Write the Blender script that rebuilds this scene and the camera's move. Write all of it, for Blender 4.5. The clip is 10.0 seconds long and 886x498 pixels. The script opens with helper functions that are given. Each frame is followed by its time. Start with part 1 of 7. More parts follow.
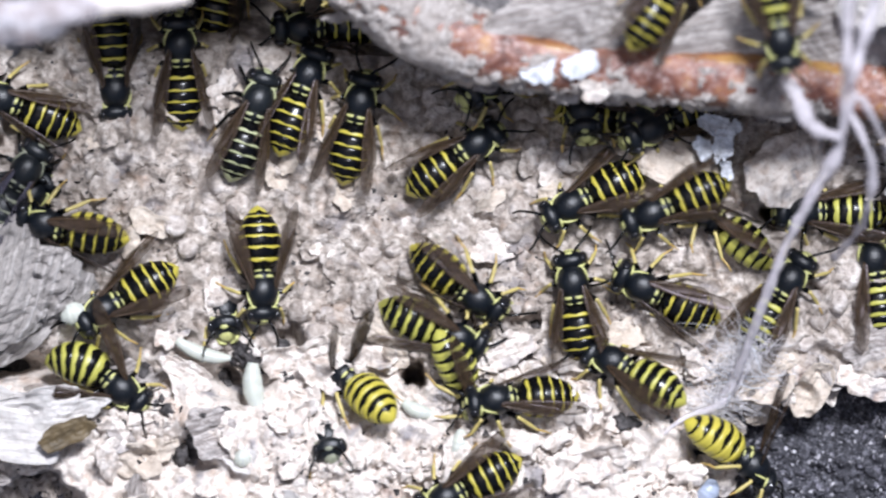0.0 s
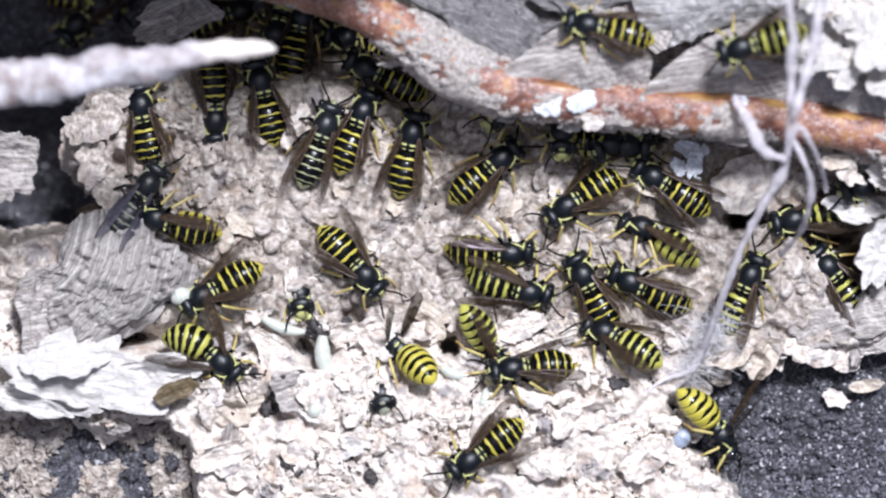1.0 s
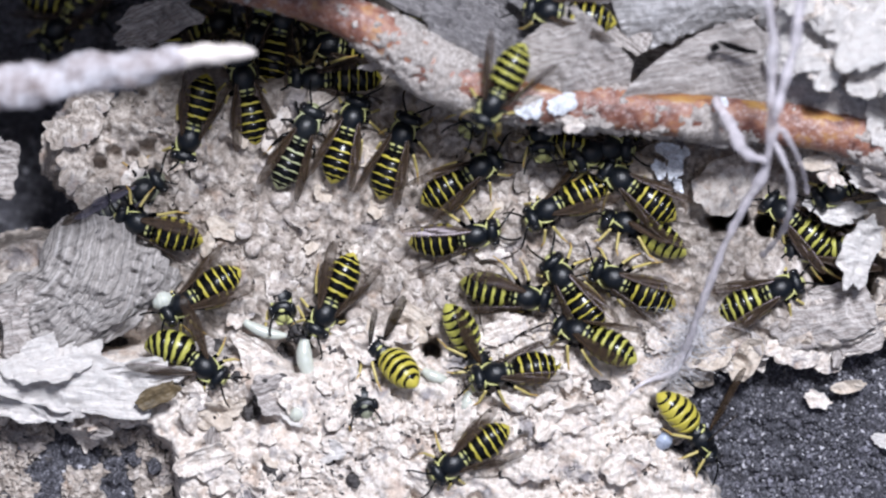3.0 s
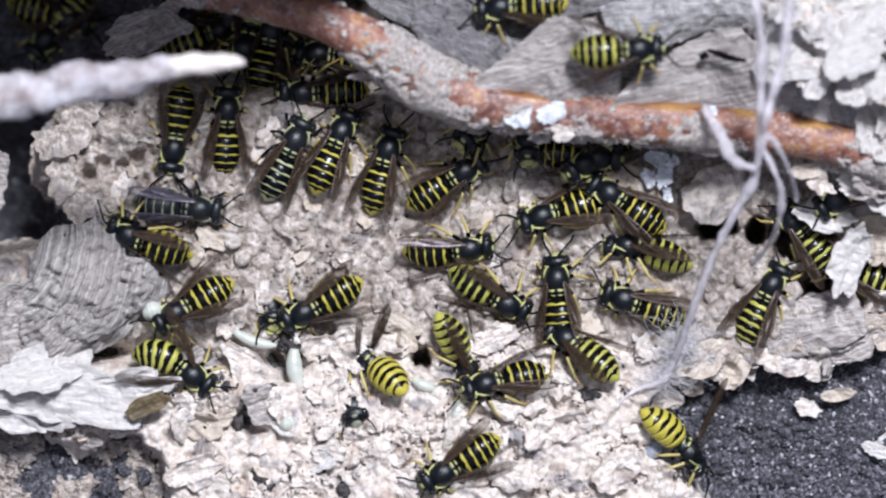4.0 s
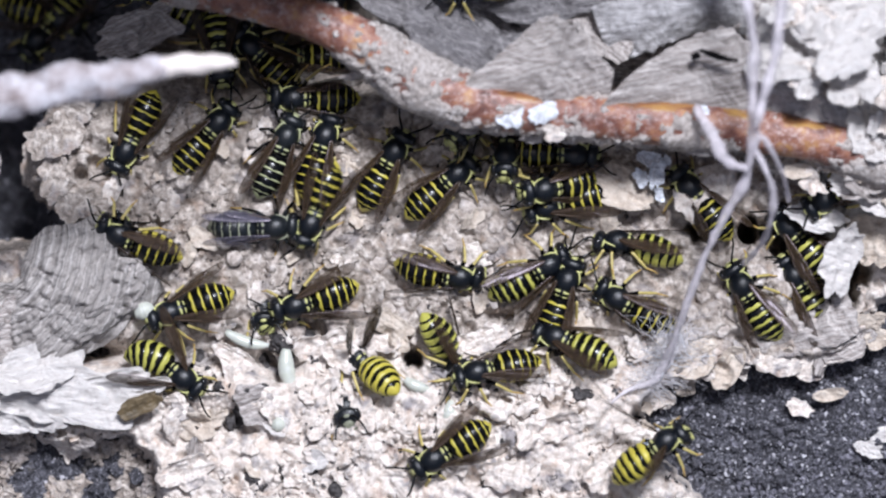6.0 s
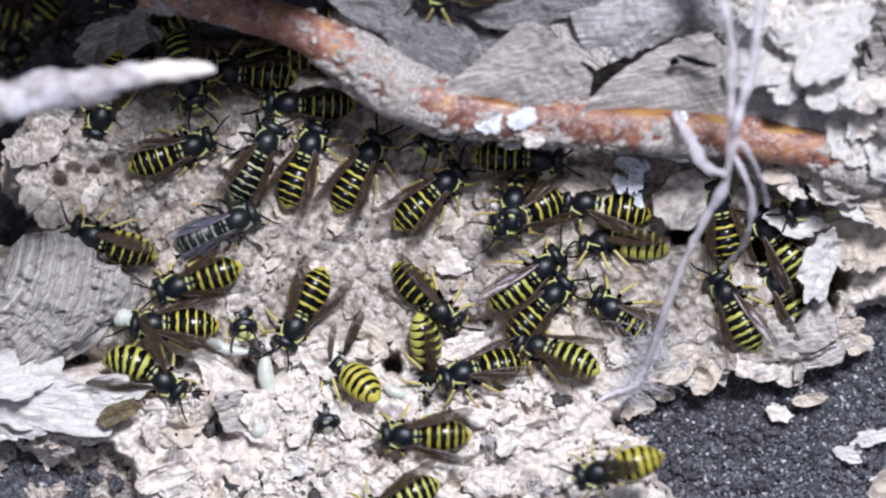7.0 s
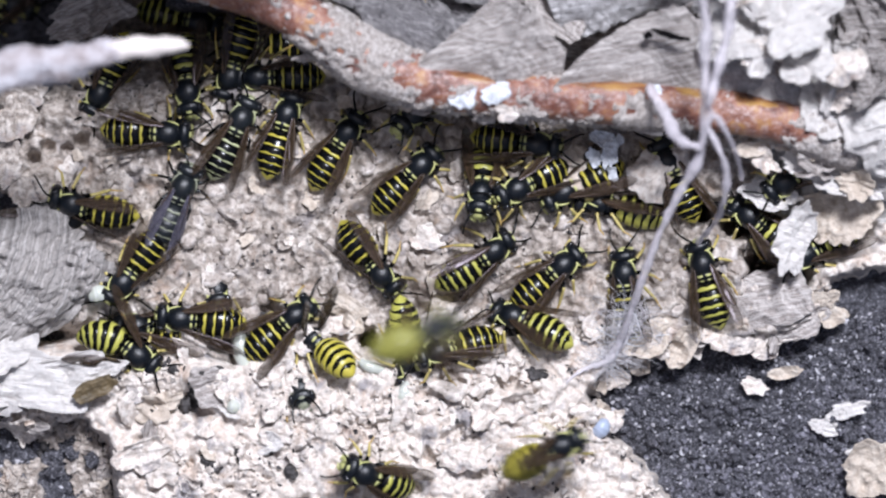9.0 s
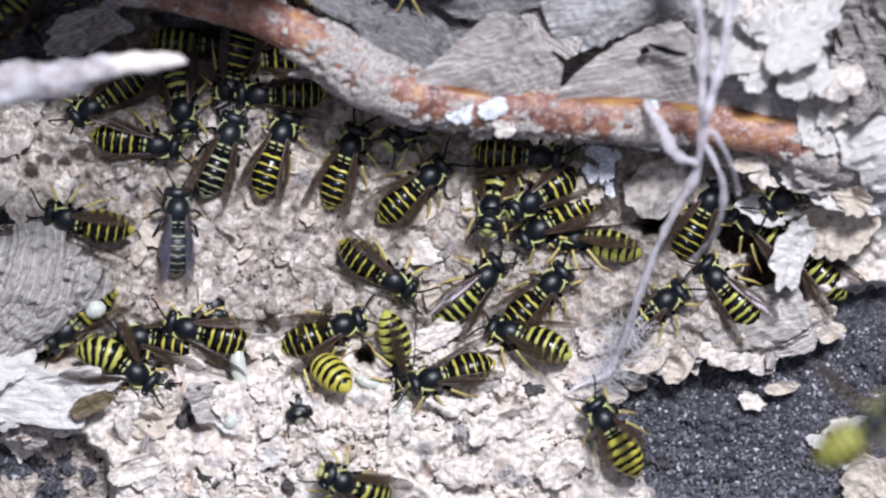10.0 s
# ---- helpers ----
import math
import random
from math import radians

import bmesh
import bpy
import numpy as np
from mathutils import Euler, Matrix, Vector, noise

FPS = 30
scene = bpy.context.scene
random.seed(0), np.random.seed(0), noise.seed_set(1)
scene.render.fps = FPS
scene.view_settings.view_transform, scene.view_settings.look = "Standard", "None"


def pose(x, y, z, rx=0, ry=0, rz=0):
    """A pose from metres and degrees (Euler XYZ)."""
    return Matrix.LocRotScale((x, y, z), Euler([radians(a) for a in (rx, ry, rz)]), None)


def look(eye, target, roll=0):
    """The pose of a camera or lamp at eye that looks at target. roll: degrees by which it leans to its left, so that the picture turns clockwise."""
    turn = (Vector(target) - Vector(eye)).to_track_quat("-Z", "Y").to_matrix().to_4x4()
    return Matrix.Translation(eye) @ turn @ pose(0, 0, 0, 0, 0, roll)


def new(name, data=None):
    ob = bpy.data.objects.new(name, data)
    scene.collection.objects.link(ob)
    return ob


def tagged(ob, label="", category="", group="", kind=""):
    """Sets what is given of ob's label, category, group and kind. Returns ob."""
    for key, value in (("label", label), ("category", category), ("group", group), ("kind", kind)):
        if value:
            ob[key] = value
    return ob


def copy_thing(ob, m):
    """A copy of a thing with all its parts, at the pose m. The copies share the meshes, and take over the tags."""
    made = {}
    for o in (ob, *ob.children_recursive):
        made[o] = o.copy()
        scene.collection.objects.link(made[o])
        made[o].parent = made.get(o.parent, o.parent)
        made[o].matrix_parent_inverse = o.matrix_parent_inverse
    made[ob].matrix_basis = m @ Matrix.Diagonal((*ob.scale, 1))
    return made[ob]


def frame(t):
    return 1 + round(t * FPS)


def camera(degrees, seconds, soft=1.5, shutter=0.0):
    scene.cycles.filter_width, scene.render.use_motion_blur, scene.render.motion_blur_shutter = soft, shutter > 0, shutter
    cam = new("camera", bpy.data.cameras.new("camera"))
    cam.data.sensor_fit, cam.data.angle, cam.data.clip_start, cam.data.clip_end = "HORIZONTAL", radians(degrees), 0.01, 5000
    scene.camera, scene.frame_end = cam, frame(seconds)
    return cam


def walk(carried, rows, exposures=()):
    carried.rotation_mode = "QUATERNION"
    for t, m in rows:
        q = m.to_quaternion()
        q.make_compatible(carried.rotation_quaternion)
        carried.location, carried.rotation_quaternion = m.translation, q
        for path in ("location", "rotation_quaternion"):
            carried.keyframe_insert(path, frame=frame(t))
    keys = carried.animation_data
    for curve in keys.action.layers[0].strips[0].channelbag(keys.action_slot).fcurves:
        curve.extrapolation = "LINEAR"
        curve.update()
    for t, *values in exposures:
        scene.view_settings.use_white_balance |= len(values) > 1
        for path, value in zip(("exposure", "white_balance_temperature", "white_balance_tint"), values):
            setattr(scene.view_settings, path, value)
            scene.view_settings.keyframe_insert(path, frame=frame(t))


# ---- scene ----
cam = camera(5, 10.0, soft=2.2, shutter=0.5)

# The bank is seen along one axis: right, up the slope, and out towards the lens.
PITCH = radians(60)
RIGHT, UP, OUT = Vector((1, 0, 0)), Vector((0, math.sin(PITCH), math.cos(PITCH))), Vector((0, -math.cos(PITCH), math.sin(PITCH)))
VIEW = Matrix((RIGHT, UP, OUT)).transposed().to_4x4()
REACH = 1.3467      # metres from lens to comb
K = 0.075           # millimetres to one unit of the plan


def plan(x, y, w=0.0):
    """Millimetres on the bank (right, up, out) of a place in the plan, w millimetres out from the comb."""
    s = K * (1 - w / (REACH * 1000))
    return Vector(((x - 784) * s, (441 - y) * s, w))


def bank(u, v, w):
    """World place of millimetres on the bank."""
    return VIEW @ (Vector((u, v, w)) * 0.001)


# seconds, closeness, plan x and y at the middle of the view, lean
VIEWS = [
    (0.0, 1.266, 775.9, 463.5, 0.26), (0.1, 1.261, 763.6, 466.0, 0.25), (0.2, 1.247, 752.5, 476.0, 0.24), (0.3, 1.211, 743.5, 487.0, 0.23),
    (0.4, 1.165, 737.0, 491.5, 0.22), (0.5, 1.117, 734.3, 492.0, 0.21), (0.6, 1.087, 729.5, 484.0, 0.19), (0.7, 1.060, 723.0, 478.0, 0.17),
    (0.8, 1.032, 719.5, 473.5, 0.15), (0.9, 1.009, 719.0, 470.5, 0.14), (1.0, 1.0, 722.8, 469.1, 0.14), (1.5, 1.0, 742.7, 471.0, 0.15), (2.0, 1.0, 743.3, 474.3, 0.05),
    (2.5, 1.0, 753.7, 470.8, 0.1), (3.1, 1.0, 756.0, 462.0, 0.05), (3.8, 1.0, 761.3, 450.0, 0.0), (4.0, 1.0, 774.2, 447.4, 0.0), (4.5, 1.0, 784.0, 441.0, 0.0),
    (5.0, 1.0, 798.0, 468.6, 0.0), (5.5, 1.0, 777.0, 458.0, 0.03), (6.2, 1.0, 796.0, 444.0, 0.06), (7.0, 1.0, 825.6, 436.4, 0.1), (7.5, 1.0, 851.9, 446.8, 0.12),
    (8.0, 1.0, 870.0, 452.8, 0.06), (8.5, 1.0, 881.6, 482.8, 0.05), (9.0, 1.0, 870.2, 481.3, 0.07), (9.5, 1.0, 867.0, 474.3, 0.06), (10.0, 1.0, 875.7, 454.1, 0.08),
]
CAMERA_ROWS = []
for t, near, px, py, lean in VIEWS:
    CAMERA_ROWS.append((t, look(bank(0, 0, REACH * 1000 / near), bank(*plan(px, py)), lean)))
walk(cam, CAMERA_ROWS, [(0, 0.27, 5800, 14), (1.0, 0.3, 5800, 14), (2.0, 0.15, 5780, 14), (2.5, 0.05, 5780, 14), (4.5, 0.03, 5780, 14), (7.0, 0.03, 5780, 15), (8.0, 0.07, 5780, 15), (9.0, 0.1, 5780, 15), (10, 0.05, 5780, 14)])

# ---- sky and sun: bright overcast ----
world = bpy.data.worlds.new("overcast_sky")
scene.world = world
world.use_nodes = True
wn = world.node_tree
sky = wn.nodes.new("ShaderNodeTexSky")
sky.sky_type, sky.sun_disc = "NISHITA", False
sky.sun_elevation, sky.sun_rotation, sky.dust_density = radians(62), radians(200), 3.0
wn.links.new(sky.outputs[0], wn.nodes["Background"].inputs[0])
wn.nodes["Background"].inputs[1].default_value = 0.043
sun = new("sun", bpy.data.lights.new("sun", "SUN"))
sun.data.energy, sun.data.angle, sun.data.color = 5.0, radians(12), (1.0, 0.98, 0.94)
sun.matrix_basis = look((0.35, -0.1, 2.0), (0, 0, 0))


# ---- materials ----
def material(name, rough=0.7, base=(0.5, 0.5, 0.5), **sockets):
    m = bpy.data.materials.new(name)
    m.use_nodes = True
    b = m.node_tree.nodes["Principled BSDF"]
    b.inputs["Base Color"].default_value = (*base, 1)
    b.inputs["Roughness"].default_value = rough
    for k, v in sockets.items():
        b.inputs[k.replace("_", " ")].default_value = v
    return m, m.node_tree, b


def mm_coords(nt, scale=(1, 1, 1)):
    """Object coordinates in millimetres."""
    c = nt.nodes.new("ShaderNodeTexCoord")
    v = nt.nodes.new("ShaderNodeVectorMath")
    v.operation = "MULTIPLY"
    v.inputs[1].default_value = [1000 * s for s in scale]
    nt.links.new(c.outputs["Object"], v.inputs[0])
    return v.outputs[0]


def noise_node(nt, co, scale, detail=4.0, rough=0.6, distort=0.0):
    n = nt.nodes.new("ShaderNodeTexNoise")
    n.inputs["Scale"].default_value, n.inputs["Detail"].default_value = scale, detail
    n.inputs["Roughness"].default_value, n.inputs["Distortion"].default_value = rough, distort
    nt.links.new(co, n.inputs["Vector"])
    return n.outputs["Fac"]


def ramp(nt, fac, stops):
    r = nt.nodes.new("ShaderNodeValToRGB")
    while len(r.color_ramp.elements) < len(stops):
        r.color_ramp.elements.new(0.5)
    for e, (p, c) in zip(r.color_ramp.elements, stops):
        e.position = p
        e.color = (*c, 1) if len(c) == 3 else c
    nt.links.new(fac, r.inputs[0])
    return r.outputs[0]


def mix(nt, fac, a, b, mode="MIX"):
    n = nt.nodes.new("ShaderNodeMix")
    n.data_type, n.blend_type = "RGBA", mode
    for sock, val in ((n.inputs[0], fac), (n.inputs[6], a), (n.inputs[7], b)):
        if hasattr(val, "is_linked"):
            nt.links.new(val, sock)
        elif isinstance(val, tuple):
            sock.default_value = (*val, 1)
        else:
            sock.default_value = val
    return n.outputs[2]


def bump(nt, b, height, strength, dist=0.0003):
    n = nt.nodes.new("ShaderNodeBump")
    n.inputs["Strength"].default_value, n.inputs["Distance"].default_value = strength, dist
    nt.links.new(height, n.inputs["Height"])
    nt.links.new(n.outputs[0], b.inputs["Normal"])


def paper_material(name, dark, mid, light, stripe=0.0, grain=1.0, fibre=0.0, stain=0.0, relief=0.0004, gloss=0.85, hub=(7, 12), weave=0.25):
    """Wasp paper: mottled chewed wood fibre, with bands of different wood where stripe is set."""
    m, nt, b = material(name, gloss)
    co = mm_coords(nt)
    big = noise_node(nt, co, 0.16, 3.0)
    fine = noise_node(nt, co, 1.1 * grain, 5.0, 0.65)
    col = ramp(nt, fine, [(0.33, dark), (0.48, mid), (0.64, light)])
    col = mix(nt, ramp(nt, big, [(0.35, (0, 0, 0)), (0.7, (0.6, 0.6, 0.6))]), col, mid)
    h = fine
    if fibre:
        streak = noise_node(nt, mm_coords(nt, (0.2, 2.6, 1)), 1.0, 6.0, 0.75, 0.5)
        col = mix(nt, fibre, col, ramp(nt, streak, [(0.38, dark), (0.48, mid), (0.58, light)]))
        h = streak
    if stripe:
        # bands of different wood pulp, laid in uneven arcs
        off = nt.nodes.new("ShaderNodeVectorMath")
        off.operation = "ADD"
        off.inputs[1].default_value = (*hub, 0)
        nt.links.new(co, off.inputs[0])
        flat = nt.nodes.new("ShaderNodeVectorMath")
        flat.operation = "MULTIPLY"
        flat.inputs[1].default_value = (1, 1, 0)
        nt.links.new(off.outputs[0], flat.inputs[0])
        ln = nt.nodes.new("ShaderNodeVectorMath")
        ln.operation = "LENGTH"
        nt.links.new(flat.outputs[0], ln.inputs[0])
        wob = nt.nodes.new("ShaderNodeMath")
        wob.operation = "MULTIPLY_ADD"
        wob.inputs[1].default_value = 6.0 if weave < 1 else 1.5
        nt.links.new(big, wob.inputs[0])
        nt.links.new(ln.outputs["Value"], wob.inputs[2])
        one = nt.nodes.new("ShaderNodeTexNoise")
        one.noise_dimensions = "1D"
        one.inputs["Scale"].default_value, one.inputs["Detail"].default_value, one.inputs["Roughness"].default_value = 1.3, 4.0, 0.75
        nt.links.new(wob.outputs[0], one.inputs["W"])
        band = ramp(nt, one.outputs["Fac"], [(0.3, tuple(c * (1 - stripe) for c in mid)), (0.5, mid), (0.68, light)])
        col = mix(nt, 0.4 if weave < 1 else 0.6, col, band)
        add = nt.nodes.new("ShaderNodeMath")
        add.operation = "MULTIPLY_ADD"
        add.inputs[1].default_value = weave
        nt.links.new(one.outputs["Fac"], add.inputs[0])
        nt.links.new(h, add.inputs[2])
        h = add.outputs[0]
    specks = noise_node(nt, co, 3.3, 2.0)
    col = mix(nt, ramp(nt, specks, [(0.66, (0, 0, 0)), (0.74, (0.5, 0.5, 0.5))]), col, dark)
    if stain:
        wide = noise_node(nt, co, 0.2, 4.0, 0.6)
        col = mix(nt, ramp(nt, wide, [(0.55, (0, 0, 0)), (0.66, (stain, stain, stain))]), col, (0.20, 0.19, 0.21))
        warm = noise_node(nt, co, 0.31, 3.0, 0.6, 0.5)
        col = mix(nt, ramp(nt, warm, [(0.56, (0, 0, 0)), (0.68, (0.5 * stain, 0.5 * stain, 0.5 * stain))]), col, (0.42, 0.26, 0.16))
    nt.links.new(col, b.inputs["Base Color"])
    bump(nt, b, h, 1.0, relief)
    return m


COMB_PAPER = paper_material("comb_paper", (0.14, 0.113, 0.095), (0.39, 0.335, 0.29), (0.73, 0.67, 0.61), grain=0.8, stain=0.55, relief=0.0008, gloss=0.55)
HEAP_PAPER = paper_material("crumbled_paper", (0.40, 0.33, 0.275), (0.68, 0.605, 0.54), (0.84, 0.79, 0.735), grain=1.1, stain=0.8, relief=0.00045, gloss=0.65)
GREY_PAPER = paper_material("grey_envelope_paper", (0.07, 0.057, 0.05), (0.33, 0.29, 0.27), (0.72, 0.68, 0.65), stripe=0.7, fibre=0.75, relief=0.00028)
DARK_PAPER = paper_material("weathered_envelope_paper", (0.07, 0.058, 0.05), (0.31, 0.275, 0.26), (0.68, 0.64, 0.62), stripe=0.5, fibre=0.7, relief=0.0007)
SLATE_PAPER = paper_material("slate_grey_envelope_paper", (0.05, 0.047, 0.05), (0.17, 0.16, 0.165), (0.42, 0.40, 0.40), stripe=0.4, fibre=0.6, relief=0.0005)
PEARL_PAPER = paper_material("pearl_grey_paper", (0.16, 0.15, 0.15), (0.44, 0.42, 0.42), (0.76, 0.75, 0.76), stripe=0.4, fibre=0.4, relief=0.0005)
TAN_PAPER = paper_material("tan_envelope_paper", (0.28, 0.21, 0.15), (0.54, 0.46, 0.38), (0.72, 0.66, 0.58), stripe=0.25)
# white paper; its tone also carries the overexposed light at upper right
WHITE_PAPER = paper_material("white_overlit_paper", (0.56, 0.51, 0.47), (0.86, 0.81, 0.77), (0.94, 0.92, 0.89), stripe=0.2, fibre=0.3, relief=0.0007)
SHELL_PAPER = paper_material("grey_striped_shell_paper", (0.13, 0.11, 0.10), (0.46, 0.42, 0.395), (0.86, 0.82, 0.79), stripe=0.75, fibre=0.35, grain=1.3, relief=0.0007, hub=(5, -13), weave=1.1)

CAP_PAPER = paper_material("cell_cap_paper", (0.24, 0.20, 0.175), (0.52, 0.46, 0.415), (0.80, 0.75, 0.71), grain=0.9, stain=0.4, relief=0.0006, gloss=0.6)
nt, b = CAP_PAPER.node_tree, CAP_PAPER.node_tree.nodes["Principled BSDF"]
each = nt.nodes.new("ShaderNodeObjectInfo")
tone = ramp(nt, each.outputs["Random"], [(0.0, (0.62, 0.60, 0.58)), (0.55, (0.9, 0.88, 0.86)), (1.0, (1.0, 1.0, 1.0))])
nt.links.new(mix(nt, 1.0, b.inputs["Base Color"].links[0].from_socket, tone, "MULTIPLY"), b.inputs["Base Color"])

SOIL, nt, b = material("dark_soil", 0.9)
co = mm_coords(nt)
f1, f2, f3 = noise_node(nt, co, 1.1, 8.0, 0.78), noise_node(nt, co, 2.2, 2.0), noise_node(nt, co, 4.5, 2.0)
col = ramp(nt, f1, [(0.34, (0.022, 0.021, 0.026)), (0.5, (0.105, 0.103, 0.122)), (0.66, (0.32, 0.32, 0.365))])
# pale specks: light grains, and glints put into the soil's colour
col = mix(nt, ramp(nt, f2, [(0.60, (0, 0, 0)), (0.67, (1, 1, 1))]), col, (0.40, 0.395, 0.44))
col = mix(nt, ramp(nt, f3, [(0.66, (0, 0, 0)), (0.70, (1, 1, 1))]), col, (0.60, 0.59, 0.64))
nt.links.new(col, b.inputs["Base Color"])
bump(nt, b, f1, 1.0, 0.0012)

BARK, nt, b = material("red_root_bark", 0.38)
co = mm_coords(nt)
f1, f2 = noise_node(nt, co, 0.33, 5.0, 0.68), noise_node(nt, co, 2.0, 4.0)
col = ramp(nt, f1, [(0.3, (0.05, 0.022, 0.018)), (0.43, (0.17, 0.065, 0.045)), (0.56, (0.30, 0.135, 0.085)), (0.68, (0.45, 0.25, 0.085))])
f3 = noise_node(nt, co, 1.3, 6.0, 0.75)
col = mix(nt, ramp(nt, f3, [(0.50, (0, 0, 0)), (0.66, (0.7, 0.7, 0.7))]), col, (0.58, 0.46, 0.43))
nt.links.new(col, b.inputs["Base Color"])
bump(nt, b, f2, 0.6, 0.0003)
OCHRE_BARK, nt, b = material("amber_bare_bark", 0.3)
co = mm_coords(nt)
f1, f2 = noise_node(nt, mm_coords(nt, (0.3, 1, 1)), 0.5, 5.0, 0.7), noise_node(nt, co, 2.2, 4.0)
col = ramp(nt, f1, [(0.34, (0.05, 0.02, 0.012)), (0.5, (0.24, 0.105, 0.045)), (0.66, (0.43, 0.25, 0.075))])
col = mix(nt, ramp(nt, f2, [(0.6, (0, 0, 0)), (0.7, (0.6, 0.6, 0.6))]), col, (0.5, 0.38, 0.3))
nt.links.new(col, b.inputs["Base Color"])
bump(nt, b, f2, 0.4, 0.0002)
PULP = paper_material("pulp_crust", (0.15, 0.12, 0.10), (0.47, 0.415, 0.38), (0.80, 0.76, 0.73), grain=1.9, relief=0.0006)


def plain(name, base, rough, vary=0.25, scale=1.5, relief=0.3, **sockets):
    """A natural surface: one colour with fine mottling and relief."""
    m, nt, b = material(name, rough, base, **sockets)
    co = mm_coords(nt)
    f = noise_node(nt, co, scale, 4.0)
    col = ramp(nt, f, [(0.3, tuple(c * (1 - vary) for c in base)), (0.7, tuple(min(1, c * (1 + vary)) for c in base))])
    nt.links.new(col, b.inputs["Base Color"])
    bump(nt, b, f, relief, 0.0001)
    return m


CHITIN = plain("black_chitin", (0.0025, 0.0025, 0.003), 0.22, 0.4, 3.0, 0.15, Specular_IOR_Level=0.3)
FUZZY = plain("fuzzy_black_chitin", (0.0025, 0.004, 0.0065), 0.36, 0.5, 6.0, 0.45, Specular_IOR_Level=0.5)
PALE = plain("pale_yellow_chitin", (0.50, 0.50, 0.19), 0.4, 0.15, 2.0, 0.2)
YELLOW = plain("yellow_chitin", (0.47, 0.405, 0.055), 0.36, 0.12, 2.0, 0.2)
LIME = plain("greenish_yellow_chitin", (0.42, 0.405, 0.08), 0.4, 0.12, 2.0, 0.2)
LEGS = plain("leg_yellow", (0.46, 0.38, 0.13), 0.4, 0.2, 2.0, 0.2)
AMBER = plain("amber_chitin", (0.42, 0.28, 0.08), 0.4, 0.2, 2.0, 0.2)
FADED = plain("faded_olive_chitin", (0.40, 0.42, 0.23), 0.45, 0.25, 2.0, 0.3)
GREYBAND = plain("pale_grey_chitin", (0.23, 0.24, 0.17), 0.5, 0.3, 2.0, 0.3)
GREYBLACK = plain("dusty_black_chitin", (0.008, 0.010, 0.012), 0.35, 0.5, 5.0, 0.5)
EYE = plain("eye_black", (0.01, 0.01, 0.012), 0.16, 0.2, 8.0, 0.1)
GRUB_BLUE = plain("bluish_larva_skin", (0.36, 0.41, 0.52), 0.3, 0.1, 0.6, 0.2)
WISP, nt, b = material("white_root_wisp", 0.8, (0.80, 0.78, 0.80), Alpha=0.4)
GRUB = plain("larva_skin", (0.52, 0.54, 0.48), 0.3, 0.1, 0.6, 0.2, Subsurface_Weight=0.2, Subsurface_Radius=(0.001, 0.001, 0.0006), Subsurface_Scale=0.5)
ROOTLET = plain("pale_rootlet", (0.70, 0.655, 0.69), 0.8, 0.4, 0.5, 0.8, Alpha=0.6)
TWIGSKIN, nt, b = material("weathered_twig", 0.8)
co = mm_coords(nt)
f1, f2 = noise_node(nt, co, 0.32, 5.0, 0.65), noise_node(nt, co, 1.6, 4.0, 0.7)
col = ramp(nt, f1, [(0.3, (0.22, 0.16, 0.14)), (0.45, (0.48, 0.43, 0.44)), (0.62, (0.74, 0.72, 0.76))])
col = mix(nt, ramp(nt, f2, [(0.6, (0, 0, 0)), (0.7, (0.7, 0.7, 0.7))]), col, (0.16, 0.12, 0.11))
nt.links.new(col, b.inputs["Base Color"])
bump(nt, b, f2, 0.9, 0.0005)
TWIGWOOD = plain("bare_twig_wood", (0.76, 0.69, 0.64), 0.7, 0.18, 0.8, 0.4)
MOULD = plain("white_mould", (0.58, 0.60, 0.64), 0.9, 0.3, 1.5, 0.8)
DEBRIS = plain("dark_crumb", (0.05, 0.045, 0.045), 0.75, 0.85, 1.6, 1.0)
VEIN = plain("wing_vein", (0.05, 0.028, 0.014), 0.4, 0.2)
# near-black colour for the shade inside the envelope's tears
HOLE_BLACK = plain("tear_shade_black", (0.004, 0.0035, 0.004), 0.9, 0.4, 2.0, 0.5, Specular_IOR_Level=0.1)
LEAF = plain("dry_brown_leaf", (0.10, 0.072, 0.035), 0.6, 0.4, 0.8, 0.4)
PALE_SOIL = plain("pale_grey_soil", (0.17, 0.165, 0.195), 0.9, 0.7, 2.4, 1.0)
STONE = plain("pale_gravel", (0.44, 0.43, 0.46), 0.8, 0.3, 1.2, 0.6)


